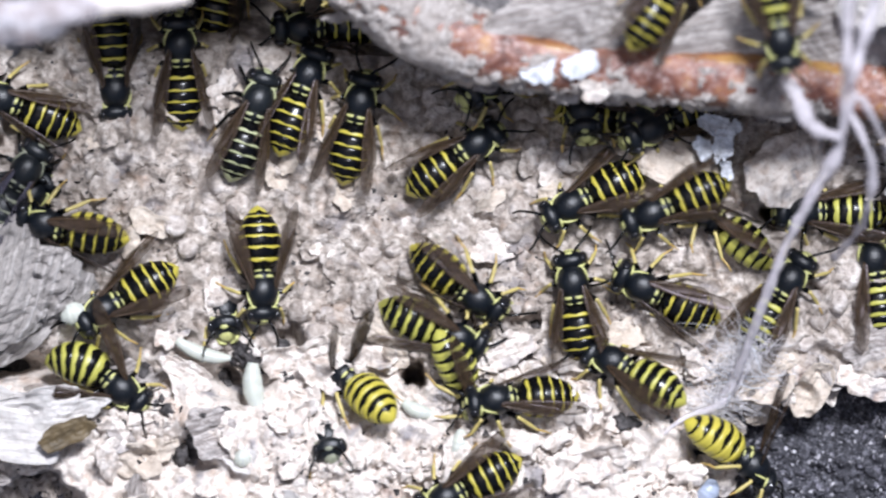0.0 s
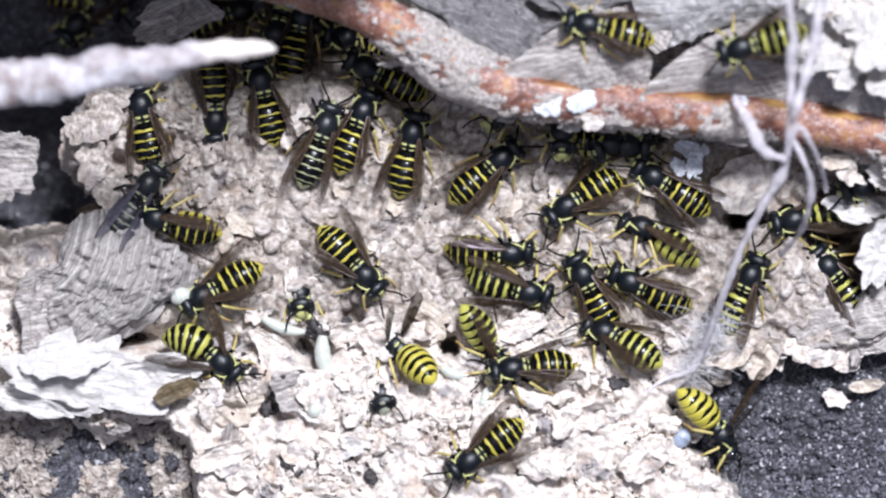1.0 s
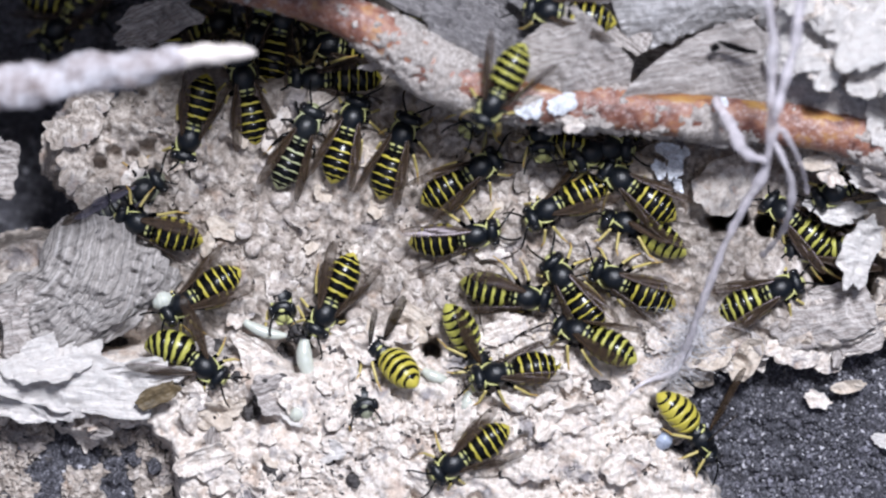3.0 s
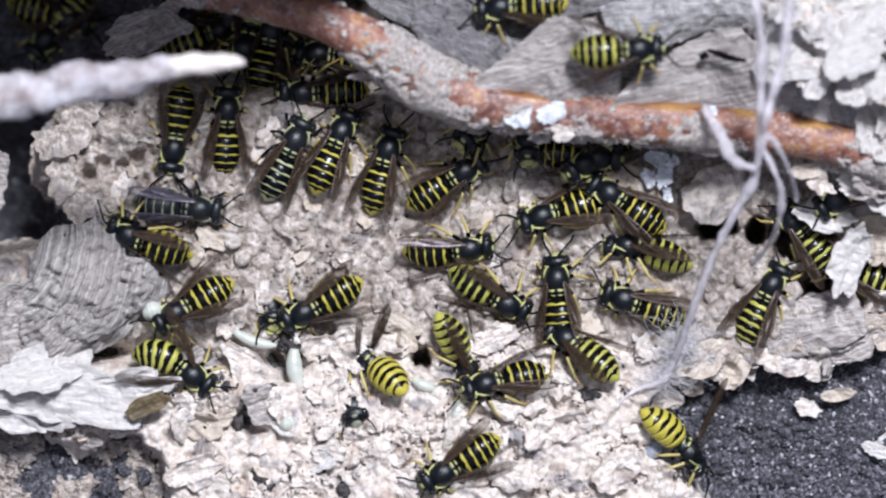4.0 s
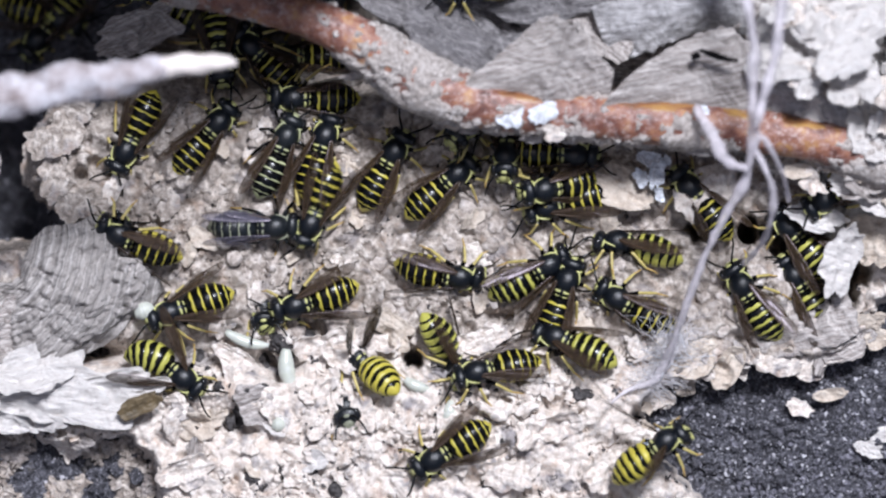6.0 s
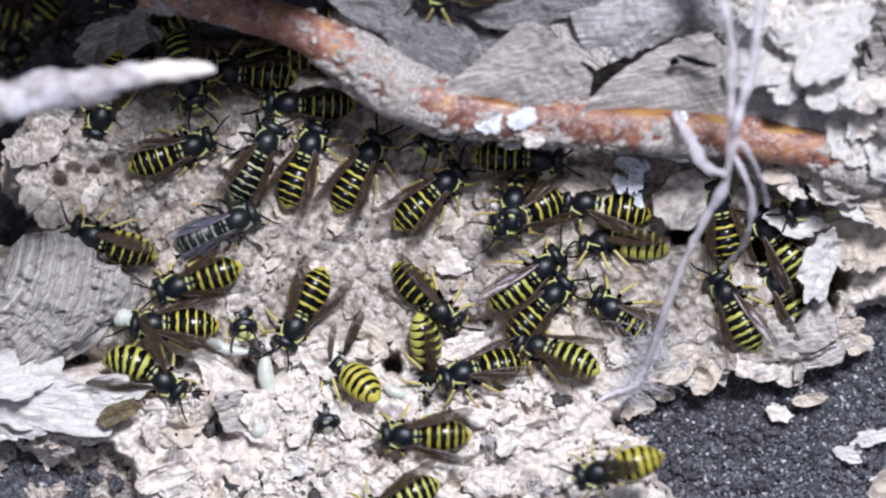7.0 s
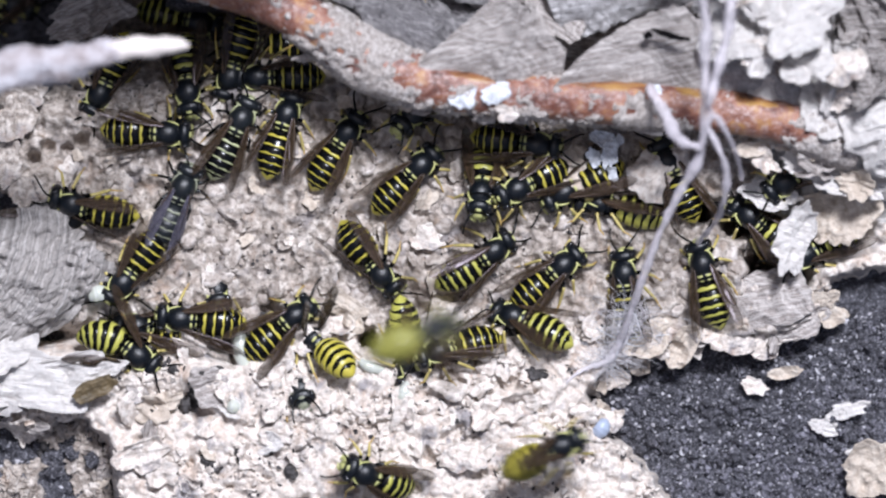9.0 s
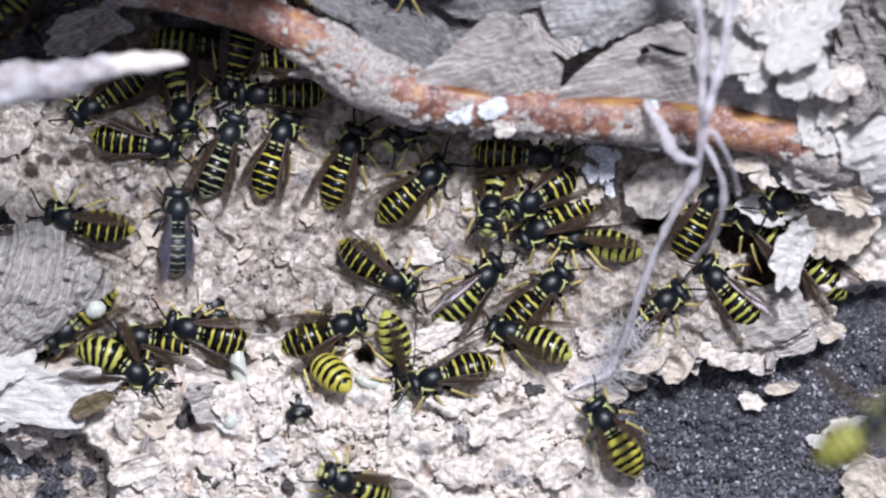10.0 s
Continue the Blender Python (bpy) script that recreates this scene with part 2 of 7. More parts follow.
def wing_material(name, base, alpha, tip):
    """Smoky folded wing: dense at its root, clearer to its tip, ribbed with darker veins."""
    m, nt, b = material(name, 0.3, base, Specular_IOR_Level=0.55)
    b.inputs["Specular Tint"].default_value = (0.95, 0.84, 0.95, 1)
    co = mm_coords(nt)
    f = noise_node(nt, co, 0.9, 3.0)
    fibre = noise_node(nt, mm_coords(nt, (0.25, 2.6, 1)), 1.0, 3.0, 0.6, 0.4)
    vein = ramp(nt, fibre, [(0.56, (0, 0, 0)), (0.66, (1, 1, 1))])
    xyz = nt.nodes.new("ShaderNodeSeparateXYZ")
    nt.links.new(co, xyz.inputs[0])
    along = nt.nodes.new("ShaderNodeMapRange")
    along.inputs["From Min"].default_value, along.inputs["From Max"].default_value = 0.0, -7.0
    along.inputs["To Min"].default_value, along.inputs["To Max"].default_value = alpha, tip
    nt.links.new(xyz.outputs[0], along.inputs["Value"])
    a = nt.nodes.new("ShaderNodeMath")
    a.operation, a.use_clamp = "MULTIPLY_ADD", True
    a.inputs[1].default_value = 0.2
    nt.links.new(vein, a.inputs[0])
    nt.links.new(along.outputs[0], a.inputs[2])
    nt.links.new(a.outputs[0], b.inputs["Alpha"])
    col = ramp(nt, f, [(0.3, base), (0.7, tuple(c * 1.5 for c in base))])
    nt.links.new(mix(nt, vein, col, tuple(c * 0.4 for c in base)), b.inputs["Base Color"])
    bump(nt, b, fibre, 0.5, 0.0001)
    return m


WING = wing_material("smoky_amber_wing", (0.044, 0.029, 0.017), 0.52, 0.3)
WING_GREY = wing_material("smoky_grey_wing", (0.085, 0.08, 0.105), 0.5, 0.36)


# ---- helpers for building ----
def finish(name, bm, mats, smooth=True):
    for f in bm.faces:
        f.smooth = smooth
    me = bpy.data.meshes.new(name)
    bm.normal_update()
    bm.to_mesh(me)
    bm.free()
    for m in (mats if isinstance(mats, (list, tuple)) else [mats]):
        me.materials.append(m)
    return me


def part(name, bm, mat, parent, label=""):
    ob = new(name, finish(name, bm, mat))
    ob.parent = parent
    return tagged(ob, label)


def thing(name, bm, mat, m, label, category, group="", kind=""):
    ob = new(name, finish(name, bm, mat))
    ob.matrix_basis = m
    return tagged(ob, label, category, group, kind)


def loft(bm, rings, mats=None, cap=True):
    """Skin over rings of points, each as long as the next; mats gives the material of each span."""
    loops = [[bm.verts.new(p) for p in r] for r in rings]
    n = len(loops[0])
    for i in range(len(loops) - 1):
        for j in range(n):
            f = bm.faces.new((loops[i][j], loops[i][(j + 1) % n], loops[i + 1][(j + 1) % n], loops[i + 1][j]))
            if mats:
                f.material_index = mats[i]
    if cap:
        a = bm.faces.new(list(reversed(loops[0])))
        z = bm.faces.new(loops[-1])
        if mats:
            a.material_index, z.material_index = mats[0], mats[-1]
    return loops


def tube(bm, pts, radii, n=8, mats=None, wobble=0.0, seed=0, scale=0.001):
    """A tapered tube through points in millimetres."""
    pts = [Vector(p) for p in pts]
    rings, side = [], None
    for i, p in enumerate(pts):
        d = (pts[min(i + 1, len(pts) - 1)] - pts[max(i - 1, 0)]).normalized()
        if side is None:
            side = d.orthogonal().normalized()
        side = (side - d * side.dot(d)).normalized()
        up = d.cross(side)
        ring = []
        for j in range(n):
            a = 2 * math.pi * j / n
            q = side * math.cos(a) + up * math.sin(a)
            r = radii[i]
            if wobble:
                r *= 1 + wobble * noise.noise((p + q * r) * 0.45 + Vector((seed * 7.1, 0, 0))) + 0.4 * wobble * noise.noise((p + q * r) * 1.7 + Vector((0, seed * 3.7, 0)))
            ring.append((p + q * r) * scale)
        rings.append(ring)
    loft(bm, rings, mats)


def spline(points, steps):
    """Points on a smooth curve through points, each a tuple of any length."""
    P = [np.array(p, float) for p in points]
    P = [2 * P[0] - P[1]] + P + [2 * P[-1] - P[-2]]
    out = []
    for i in range(1, len(P) - 2):
        for s in range(steps):
            t = s / steps
            a, b, c, d = P[i - 1:i + 3]
            out.append(0.5 * (2 * b + (c - a) * t + (2 * a - 5 * b + 4 * c - d) * t * t + (3 * b - a - 3 * c + d) * t ** 3))
    out.append(P[-2])
    return out


def ball(bm, centre, size, rot=None, seg=14, ring=9, mat=0):
    """An ellipsoid, centre and half axes in millimetres."""
    m = Matrix.Translation(Vector(centre) * 0.001) @ (rot.to_4x4() if rot else Matrix()) @ Matrix.Diagonal((*[s * 0.001 for s in size], 1))
    got = bmesh.ops.create_uvsphere(bm, u_segments=seg, v_segments=ring, radius=1, matrix=m)
    for v in got["verts"]:
        for f in v.link_faces:
            f.material_index = mat


rng = np.random.default_rng(5)
TABLE = rng.random((256, 256))


def lattice(x, y):
    """Smooth noise from 0 to 1 at arrays of places, one bump to a unit."""
    xi, yi = np.floor(x).astype(int), np.floor(y).astype(int)
    fx, fy = x - xi, y - yi
    fx, fy = fx * fx * (3 - 2 * fx), fy * fy * (3 - 2 * fy)
    g = lambda a, b: TABLE[a % 256, b % 256]
    return (g(xi, yi) * (1 - fx) + g(xi + 1, yi) * fx) * (1 - fy) + (g(xi, yi + 1) * (1 - fx) + g(xi + 1, yi + 1) * fx) * fy


def rough(x, y, size, octaves=4, seed=0):
    """Noise from about -1 to 1 with bumps of that size."""
    total, amp, norm = 0, 1.0, 0
    for o in range(octaves):
        total = total + amp * (2 * lattice(x / size + seed * 17.3 + o * 5.1, y / size + seed * 9.7 + o * 3.3) - 1)
        norm, amp, size = norm + amp, amp * 0.55, size * 0.5
    return total / norm * 1.6


def cells(x, y, size, seed=0):
    """Distance to the nearest and next nearest scattered seed, in units of size."""
    x, y = np.asarray(x, float) / size, np.asarray(y, float) / size
    xi, yi = np.floor(x).astype(int), np.floor(y).astype(int)
    d1, d2 = np.full(x.shape, 9.0), np.full(x.shape, 9.0)
    for a in (-1, 0, 1):
        for b in (-1, 0, 1):
            cx = xi + a + TABLE[(xi + a + seed * 31) % 256, (yi + b) % 256]
            cy = yi + b + TABLE[(xi + a) % 256, (yi + b + seed * 57 + 100) % 256]
            d = np.hypot(cx - x, cy - y)
            d2 = np.minimum(d2, np.maximum(d1, d))
            d1 = np.minimum(d1, d)
    return d1, d2


def step(a, b, x):
    t = np.clip((x - a) / (b - a), 0, 1)
    return t * t * (3 - 2 * t)


def pit(x, y, cx, cy, rx, ry):
    """A steep-sided hole: 1 inside, 0 outside."""
    x, y = x + 11 * rough(x, y, 34, 3, 71), y + 11 * rough(x, y, 34, 3, 72)
    return np.exp(-(((x - cx) / rx) ** 2 + ((y - cy) / ry) ** 2) ** 3)


def spot(x, y, cx, cy, rx, ry):
    return np.exp(-((x - cx) / rx) ** 2 - ((y - cy) / ry) ** 2)


# Outline of the torn nest in the plan.
OUTLINE = [(225, 195), (110, 222), (70, 265), (66, 320), (112, 372), (168, 415), (112, 452), (-160, 452), (-200, 780), (40, 765), (150, 800), (240, 782), (285, 835), (300, 960),
           (1290, 960), (1236, 868), (1150, 806), (1128, 742), (1185, 700), (1232, 668), (1300, 640), (1410, 655), (1500, 632), (1545, 596), (1560, 545), (1800, 500),
           (1800, -150), (640, -150), (560, 20), (330, 20), (215, 60)]


def inside(x, y):
    """Signed distance, in plan units, to the nest's outline: positive on the nest."""
    best, odd = np.full(x.shape, 1e9), np.zeros(x.shape, bool)
    for (ax, ay), (bx, by) in zip(OUTLINE, OUTLINE[1:] + OUTLINE[:1]):
        dx, dy = bx - ax, by - ay
        t = np.clip(((x - ax) * dx + (y - ay) * dy) / (dx * dx + dy * dy), 0, 1)
        best = np.minimum(best, np.hypot(x - ax - t * dx, y - ay - t * dy))
        odd ^= ((ay > y) != (by > y)) & (x < dx * (y - ay) / (dy if dy else 1e-9) + ax)
    return np.where(odd, best, -best)


# Open cells at the torn lip of the comb.
CELLS = [(172, 296), (208, 304), (148, 316), (232, 286)]


def lie(x, y):
    """How far the nest's surface lies out, in millimetres, before its fine relief."""
    h = 0.5 * rough(x, y, 190, 2, 3)
    h = h + 2.2 * step(590, 720, y) * step(150, 420, x)                          # heap of crumbs
    h = h - 19.0 * step(205, 60, y) * step(740, 610, x)                         # recess under the root
    h = h - 3.0 * spot(x, y, 1000, 225, 220, 40)
    h = h + 3.0 * step(200, 20, y) * step(640, 800, x) + 6.0 * step(200, 20, y) * step(1040, 1180, x) - 6.0 * spot(x, y, 1010, 20, 40, 60) - 5.0 * spot(x, y, 780, 10, 120, 50) + 3.0 * step(1250, 1560, x) * step(420, 150, y)
    h = h - 38.0 * pit(x, y, 1470, 500, 56, 58) - 34.0 * pit(x, y, 1257, 402, 27, 26) - 30.0 * pit(x, y, 1326, 418, 24, 22) - 30.0 * pit(x, y, 1405, 425, 48, 34)
    h = h - 8.0 * spot(x, y, 490, 645, 40, 26) - 16.0 * pit(x, y, 735, 638, 18, 22) - 6.5 * spot(x, y, 310, 640, 80, 34) - 9.0 * spot(x, y, 170, 628, 60, 18)
    h = h - 8.0 * step(70, 15, y) * step(1090, 1000, x) * step(680, 740, x)
    for cx, cy in CELLS:
        h = h - 3.2 * np.exp(-(np.maximum(np.abs(x - cx), 0.5 * np.abs(x - cx) + 0.87 * np.abs(y - cy)) / 13) ** 6)
    return h - 6.0 * spot(x, y, 562, 598, 20, 28) - 4.0 * spot(x, y, 415, 755, 40, 24) - 4.0 * spot(x, y, 900, 566, 34, 12)


def relief(x, y):
    """Capped cells on the comb, crumbs below it."""
    d1, d2 = cells(x + 8 * rough(x, y, 60, 2, 8), y + 8 * rough(x, y, 60, 2, 9), 34, 2)
    e1, e2 = cells(x, y, 21, 4)
    crumb = step(560, 690, y)
    capped = 0.8 * np.minimum(1, 1.5 * (d2 - d1)) + 1.5 * (0.4 - np.abs(rough(x + 0.4 * y, y - 0.3 * x, 44, 3, 43))) + 0.3 * rough(x, y, 20, 3, 1) + 0.7 * rough(x, y, 90, 3, 14)
    f1, f2 = cells(x + 10 * rough(x, y, 50, 2, 44), y + 10 * rough(x, y, 50, 2, 45), 46, 7)
    heap = 1.2 * rough(x, y, 85, 5, 6) + 1.3 * np.sqrt(np.clip(1.2 * (f2 - f1), 0, 1)) + 0.6 * np.minimum(1, 1.6 * (e2 - e1)) + 0.5 * rough(x, y, 16, 3, 7)
    pits = -2.0 * step(0.55, 0.85, rough(x, y, 46, 3, 12)) * (0.35 + 0.65 * crumb)
    wild = step(1290, 1400, x + 0.25 * y) * step(430, 330, y) + step(130, 60, y) * step(700, 800, x)
    torn = (1 - 0.6 * step(1360, 1440, x)) * 2.0 * (0.45 - np.abs(rough(x, y, 120, 3, 40))) + 1.3 * (0.45 - np.abs(rough(x, y, 48, 3, 41))) + 0.7 * rough(x, y, 18, 3, 42)
    return capped * (1 - crumb) + 0.74 * heap * crumb + pits + torn * np.minimum(1, wild)


def surface(x, y):
    a, c = np.array([float(x)]), np.array([float(y)])
    d = inside(a, c) + 14 * rough(a, c, 60, 4, 5)
    on = step(-14, 12, d)
    return float(((lie(a, c)) * on + (-7.0) * (1 - on))[0])


def full_surface(x, y):
    d = inside(x, y) + 14 * rough(x, y, 60, 4, 5) + 5 * rough(x, y, 14, 2, 15)
    on = step(-14, 12, d)
    return (lie(x, y) + relief(x, y)) * on - 9.5 * (1 - on), d


def sheet_mesh(name, xs, ys, w, mat, keep=None):
    """A height sheet over the plan; xs, ys, w are 2D arrays."""
    s = K * (1 - w / (REACH * 1000)) * 0.001
    co = np.stack([(xs - 784) * s, (441 - ys) * s, w * 0.001], -1).reshape(-1, 3)
    r, c = xs.shape
    idx = np.arange(r * c).reshape(r, c)
    quads = np.stack([idx[:-1, :-1], idx[1:, :-1], idx[1:, 1:], idx[:-1, 1:]], -1).reshape(-1, 4)
    if keep is not None:
        k = keep.reshape(-1)
        quads = quads[k[quads].any(1)]
    used = np.unique(quads)
    back = np.full(r * c, -1)
    back[used] = np.arange(len(used))
    me = bpy.data.meshes.new(name)
    me.from_pydata(co[used].tolist(), [], back[quads].tolist())
    me.polygons.foreach_set("use_smooth", np.ones(len(me.polygons), bool))
    me.materials.append(mat)
    me.update()
    return me


# ---- ground: one sheet of soil, a dug bank that levels out ----
def ground_w(x, y):
    """Millimetres out from the comb's plane of the soil."""
    w = -5.0 + 1.3 * rough(x, y, 110, 5, 20) + 0.5 * rough(x, y, 22, 3, 21)
    e1, e2 = cells(x, y, 26, 9)
    w = w + 0.8 * np.minimum(1, 1.4 * (e2 - e1)) * step(0, 0.5, rough(x, y, 90, 2, 22) + 0.3)
    w = w - 18 * step(420, 330, x) * step(215, 110, y) - 30 * step(120, 40, x) * step(470, 380, y) * step(120, 250, y)
    w = w - 3 * step(90, 0, x) * step(480, 430, y)
    # unseen soil lip above the view, added to shade the upper left
    w = w + (64 + 8 * rough(x, y, 140, 3, 24)) * step(-45, -120, y + 12 * rough(x, y, 50, 3, 25)) * step(760, 560, x)
    w = w - 45 * step(25, 70, inside(x, y))      # hollow behind the comb
    v, flat = (441 - y) * K, math.tan(math.pi / 2 - PITCH)
    low, high = np.minimum(0, v + 75), np.maximum(0, v - 140)
    return np.where(low < 0, w - flat * low, np.where(high > 0, w - flat * high, w))


fine = np.arange(-150, 1760.1, 5.0)
far = np.array([20, 60, 140, 300, 700, 1600, 4000, 9000, 24000, 60000], float)
gx = np.concatenate([-150 - far[::-1], fine, 1760 + far])
fine = np.arange(-150, 1040.1, 5.0)
gy = np.concatenate([-1400 - far[::-1], np.arange(-1400, -150, 50), fine, 1040 + far])
gx, gy = np.meshgrid(gx, gy)
gw = ground_w(gx, gy)
s = K * 0.001
me = sheet_mesh("ground", gx, gy, np.clip(gw, -60, 60) * 0, SOIL)
co = np.stack([(gx - 784) * s, (441 - gy) * s, gw * 0.001], -1).reshape(-1, 3)
me.vertices.foreach_set("co", co.reshape(-1))
me.update()
ground = new("ground", me)
ground.matrix_basis = VIEW
tagged(ground, "dark crumbly garden soil of a dug bank", "ground", kind="structure")

# ---- the torn nest ----
nx, ny = np.meshgrid(np.arange(-170, 1760, 3.3), np.arange(-130, 950, 3.3))
nd = inside(nx, ny) + 14 * rough(nx, ny, 60, 4, 5) + 5 * rough(nx, ny, 14, 2, 15)
on = step(-14, 12, nd)
nw = (lie(nx, ny) + relief(nx, ny)) * on + (-9.5) * (1 - on)
nest = new("wasp_comb", sheet_mesh("wasp_comb", nx, ny, nw, COMB_PAPER, nd > -16))
nest.matrix_basis = VIEW
nest.data.materials.append(HEAP_PAPER)
# the lens is focused on the comb
cam.data.dof.use_dof, cam.data.dof.focus_object, cam.data.dof.aperture_fstop = True, nest, 12.0
mid = np.array([p.center for p in nest.data.polygons])
hx, hy = mid[:, 0] * 1000 / K + 784, 441 - mid[:, 1] * 1000 / K
# crumbled heap is paler, partly for the stronger light on it
heap = (hy + 45 * rough(hx, hy, 70, 3, 16) > 632 - 40 * step(600, 200, hx)) | ((hx + 60 * rough(hx, hy, 60, 3, 18) > 1420) & (hy > -60))
# upper right of the nest whitened for its overexposed light
white = (hx + 50 * rough(hx, hy, 80, 3, 19) > 1400) & (hy + 40 * rough(hx, hy, 60, 3, 23) < 440)
nest.data.materials.append(WHITE_PAPER)
grey = (hy + 30 * rough(hx, hy, 60, 3, 27) < 150) & (hx > 690) & ~white
nest.data.materials.append(GREY_PAPER)
nest.data.polygons.foreach_set("material_index", np.where(white, 2, np.where(grey, 3, heap)).astype(np.int32))
tagged(nest, "torn open wasp comb of tan chewed paper", "wasp nest", kind="structure")


# ---- the root across the nest ----
BARE = ((925, 62), (1170, 70), (1312, 26), (1432, 42))     # stretches of bare amber bark along the upper side


def build_root():
    """A bent root; the pulp is a crust of its own that stands out of the bark in patches."""
    path = spline([(300, -40, 50, 14), (430, 0, 38, 14), (560, 42, 36, 14), (650, 85, 43, 14), (730, 140, 50, 13), (830, 182, 45, 13), (930, 203, 40, 13), (1050, 212, 40, 13), (1180, 222, 42, 13), (1300, 232, 40, 12), (1420, 250, 38, 12), (1510, 270, 42, 11), (1600, 300, 46, 9)], 22)
    n = 64
    skins = {"bark": [], "pulp_crust": []}
    for i, (x, y, r, w) in enumerate(path):
        p = plan(x, y, w)
        nxt, prv = path[min(i + 1, len(path) - 1)], path[max(i - 1, 0)]
        d = (plan(nxt[0], nxt[1], nxt[3]) - plan(prv[0], prv[1], prv[3])).normalized()
        side = d.cross(Vector((0, 0, 1))).normalized()
        up = side.cross(d)
        inner, outer = [], []
        for j in range(n):
            a = 2 * math.pi * j / n
            o = side * math.cos(a) + up * math.sin(a)
            f = p + o * r * K
            near = 0.62 * math.exp(-((x - 735) / 100) ** 2) + 0.45 * math.exp(-((x - 1222) / 24) ** 2) + 0.75 * math.exp(-((x - 1570) / 75) ** 2) - 0.3 * math.exp(-((x - 520) / 130) ** 2) - 0.25 * math.exp(-((x - 1380) / 90) ** 2)
            m = 0.1 + near + 0.8 * noise.noise(f * 0.17) + 0.55 * noise.noise(f * 0.55 + Vector((5, 0, 0))) + 0.6 * noise.noise(f * 1.5) + 0.25 * noise.noise(f * 3.6) + 0.16 * max(0, math.cos(a) - 0.25) + 0.12 * max(0, -math.cos(a) - 0.5)
            bare = max(math.exp(-((x - c) / h) ** 4) for c, h in BARE) * math.exp(-((a - 2.55) / 0.62) ** 4)
            m -= 1.1 * bare
            inner.append((f + o * (0.07 * noise.noise(f * 0.9) + 0.12 * noise.noise(f * 0.3))) * 0.001)
            outer.append((f + o * (min(0.55, max(-0.5, 1.6 * (m - 0.3))) + 0.14 * noise.noise(f * 1.7) + 0.1 * noise.noise(f * 4.0) + 0.2 * noise.noise(f * 0.6))) * 0.001)
        skins["bark"].append(inner)
        skins["pulp_crust"].append(outer)
    ob = new("root")
    ob.matrix_basis = VIEW
    tagged(ob, "thick reddish root crusted with grey wasp paper", "root")
    for name, mat in (("bark", BARK), ("pulp_crust", PULP)):
        bm = bmesh.new()
        loft(bm, skins[name])
        bmesh.ops.recalc_face_normals(bm, faces=bm.faces)
        part(name, bm, mat, ob, "rough grey paper crust" if name != "bark" else "")
    for c, h in BARE:
        rings = []
        for x, y, r, w in path:
            if abs(x - c) > h * 1.15:
                continue
            k = max(0.0, 1 - (abs(x - c) / (h * 1.15)) ** 2) ** 0.5
            ring = []
            for j in range(17):
                a = 2.5 + (j / 16 - 0.5) * 1.5 * (0.25 + 0.75 * k) + 0.14 * noise.noise(Vector((x * 0.05, j * 0.3, c)))
                o = Vector((0, -math.cos(a), math.sin(a)))
                f = plan(x, y, w) + o * r * K
                lift = 0.1 * min(1, 3 * k, 0.25 * j, 0.25 * (16 - j)) + 0.12 * noise.noise(f * 0.3) + 0.07 * noise.noise(f * 0.9) - 0.05
                ring.append((f + o * lift) * 0.001)
            rings.append(ring)
        bm = bmesh.new()
        grid = [[bm.verts.new(q) for q in ring] for ring in rings]
        for g, e in zip(grid, grid[1:]):
            for j in range(16):
                bm.faces.new((g[j], e[j], e[j + 1], g[j + 1]))
        bmesh.ops.recalc_face_normals(bm, faces=bm.faces)
        part("bare_bark", bm, OCHRE_BARK, ob, "smooth glossy amber bark")


build_root()


# ---- wasps ----
def abdomen_profile(t):
    return float(np.interp(t, [0, 0.03, 0.09, 0.2, 0.38, 0.55, 0.7, 0.83, 0.93, 0.985, 1.0], [0.6, 1.25, 1.68, 2.0, 2.15, 2.08, 1.82, 1.34, 0.78, 0.33, 0.08]))


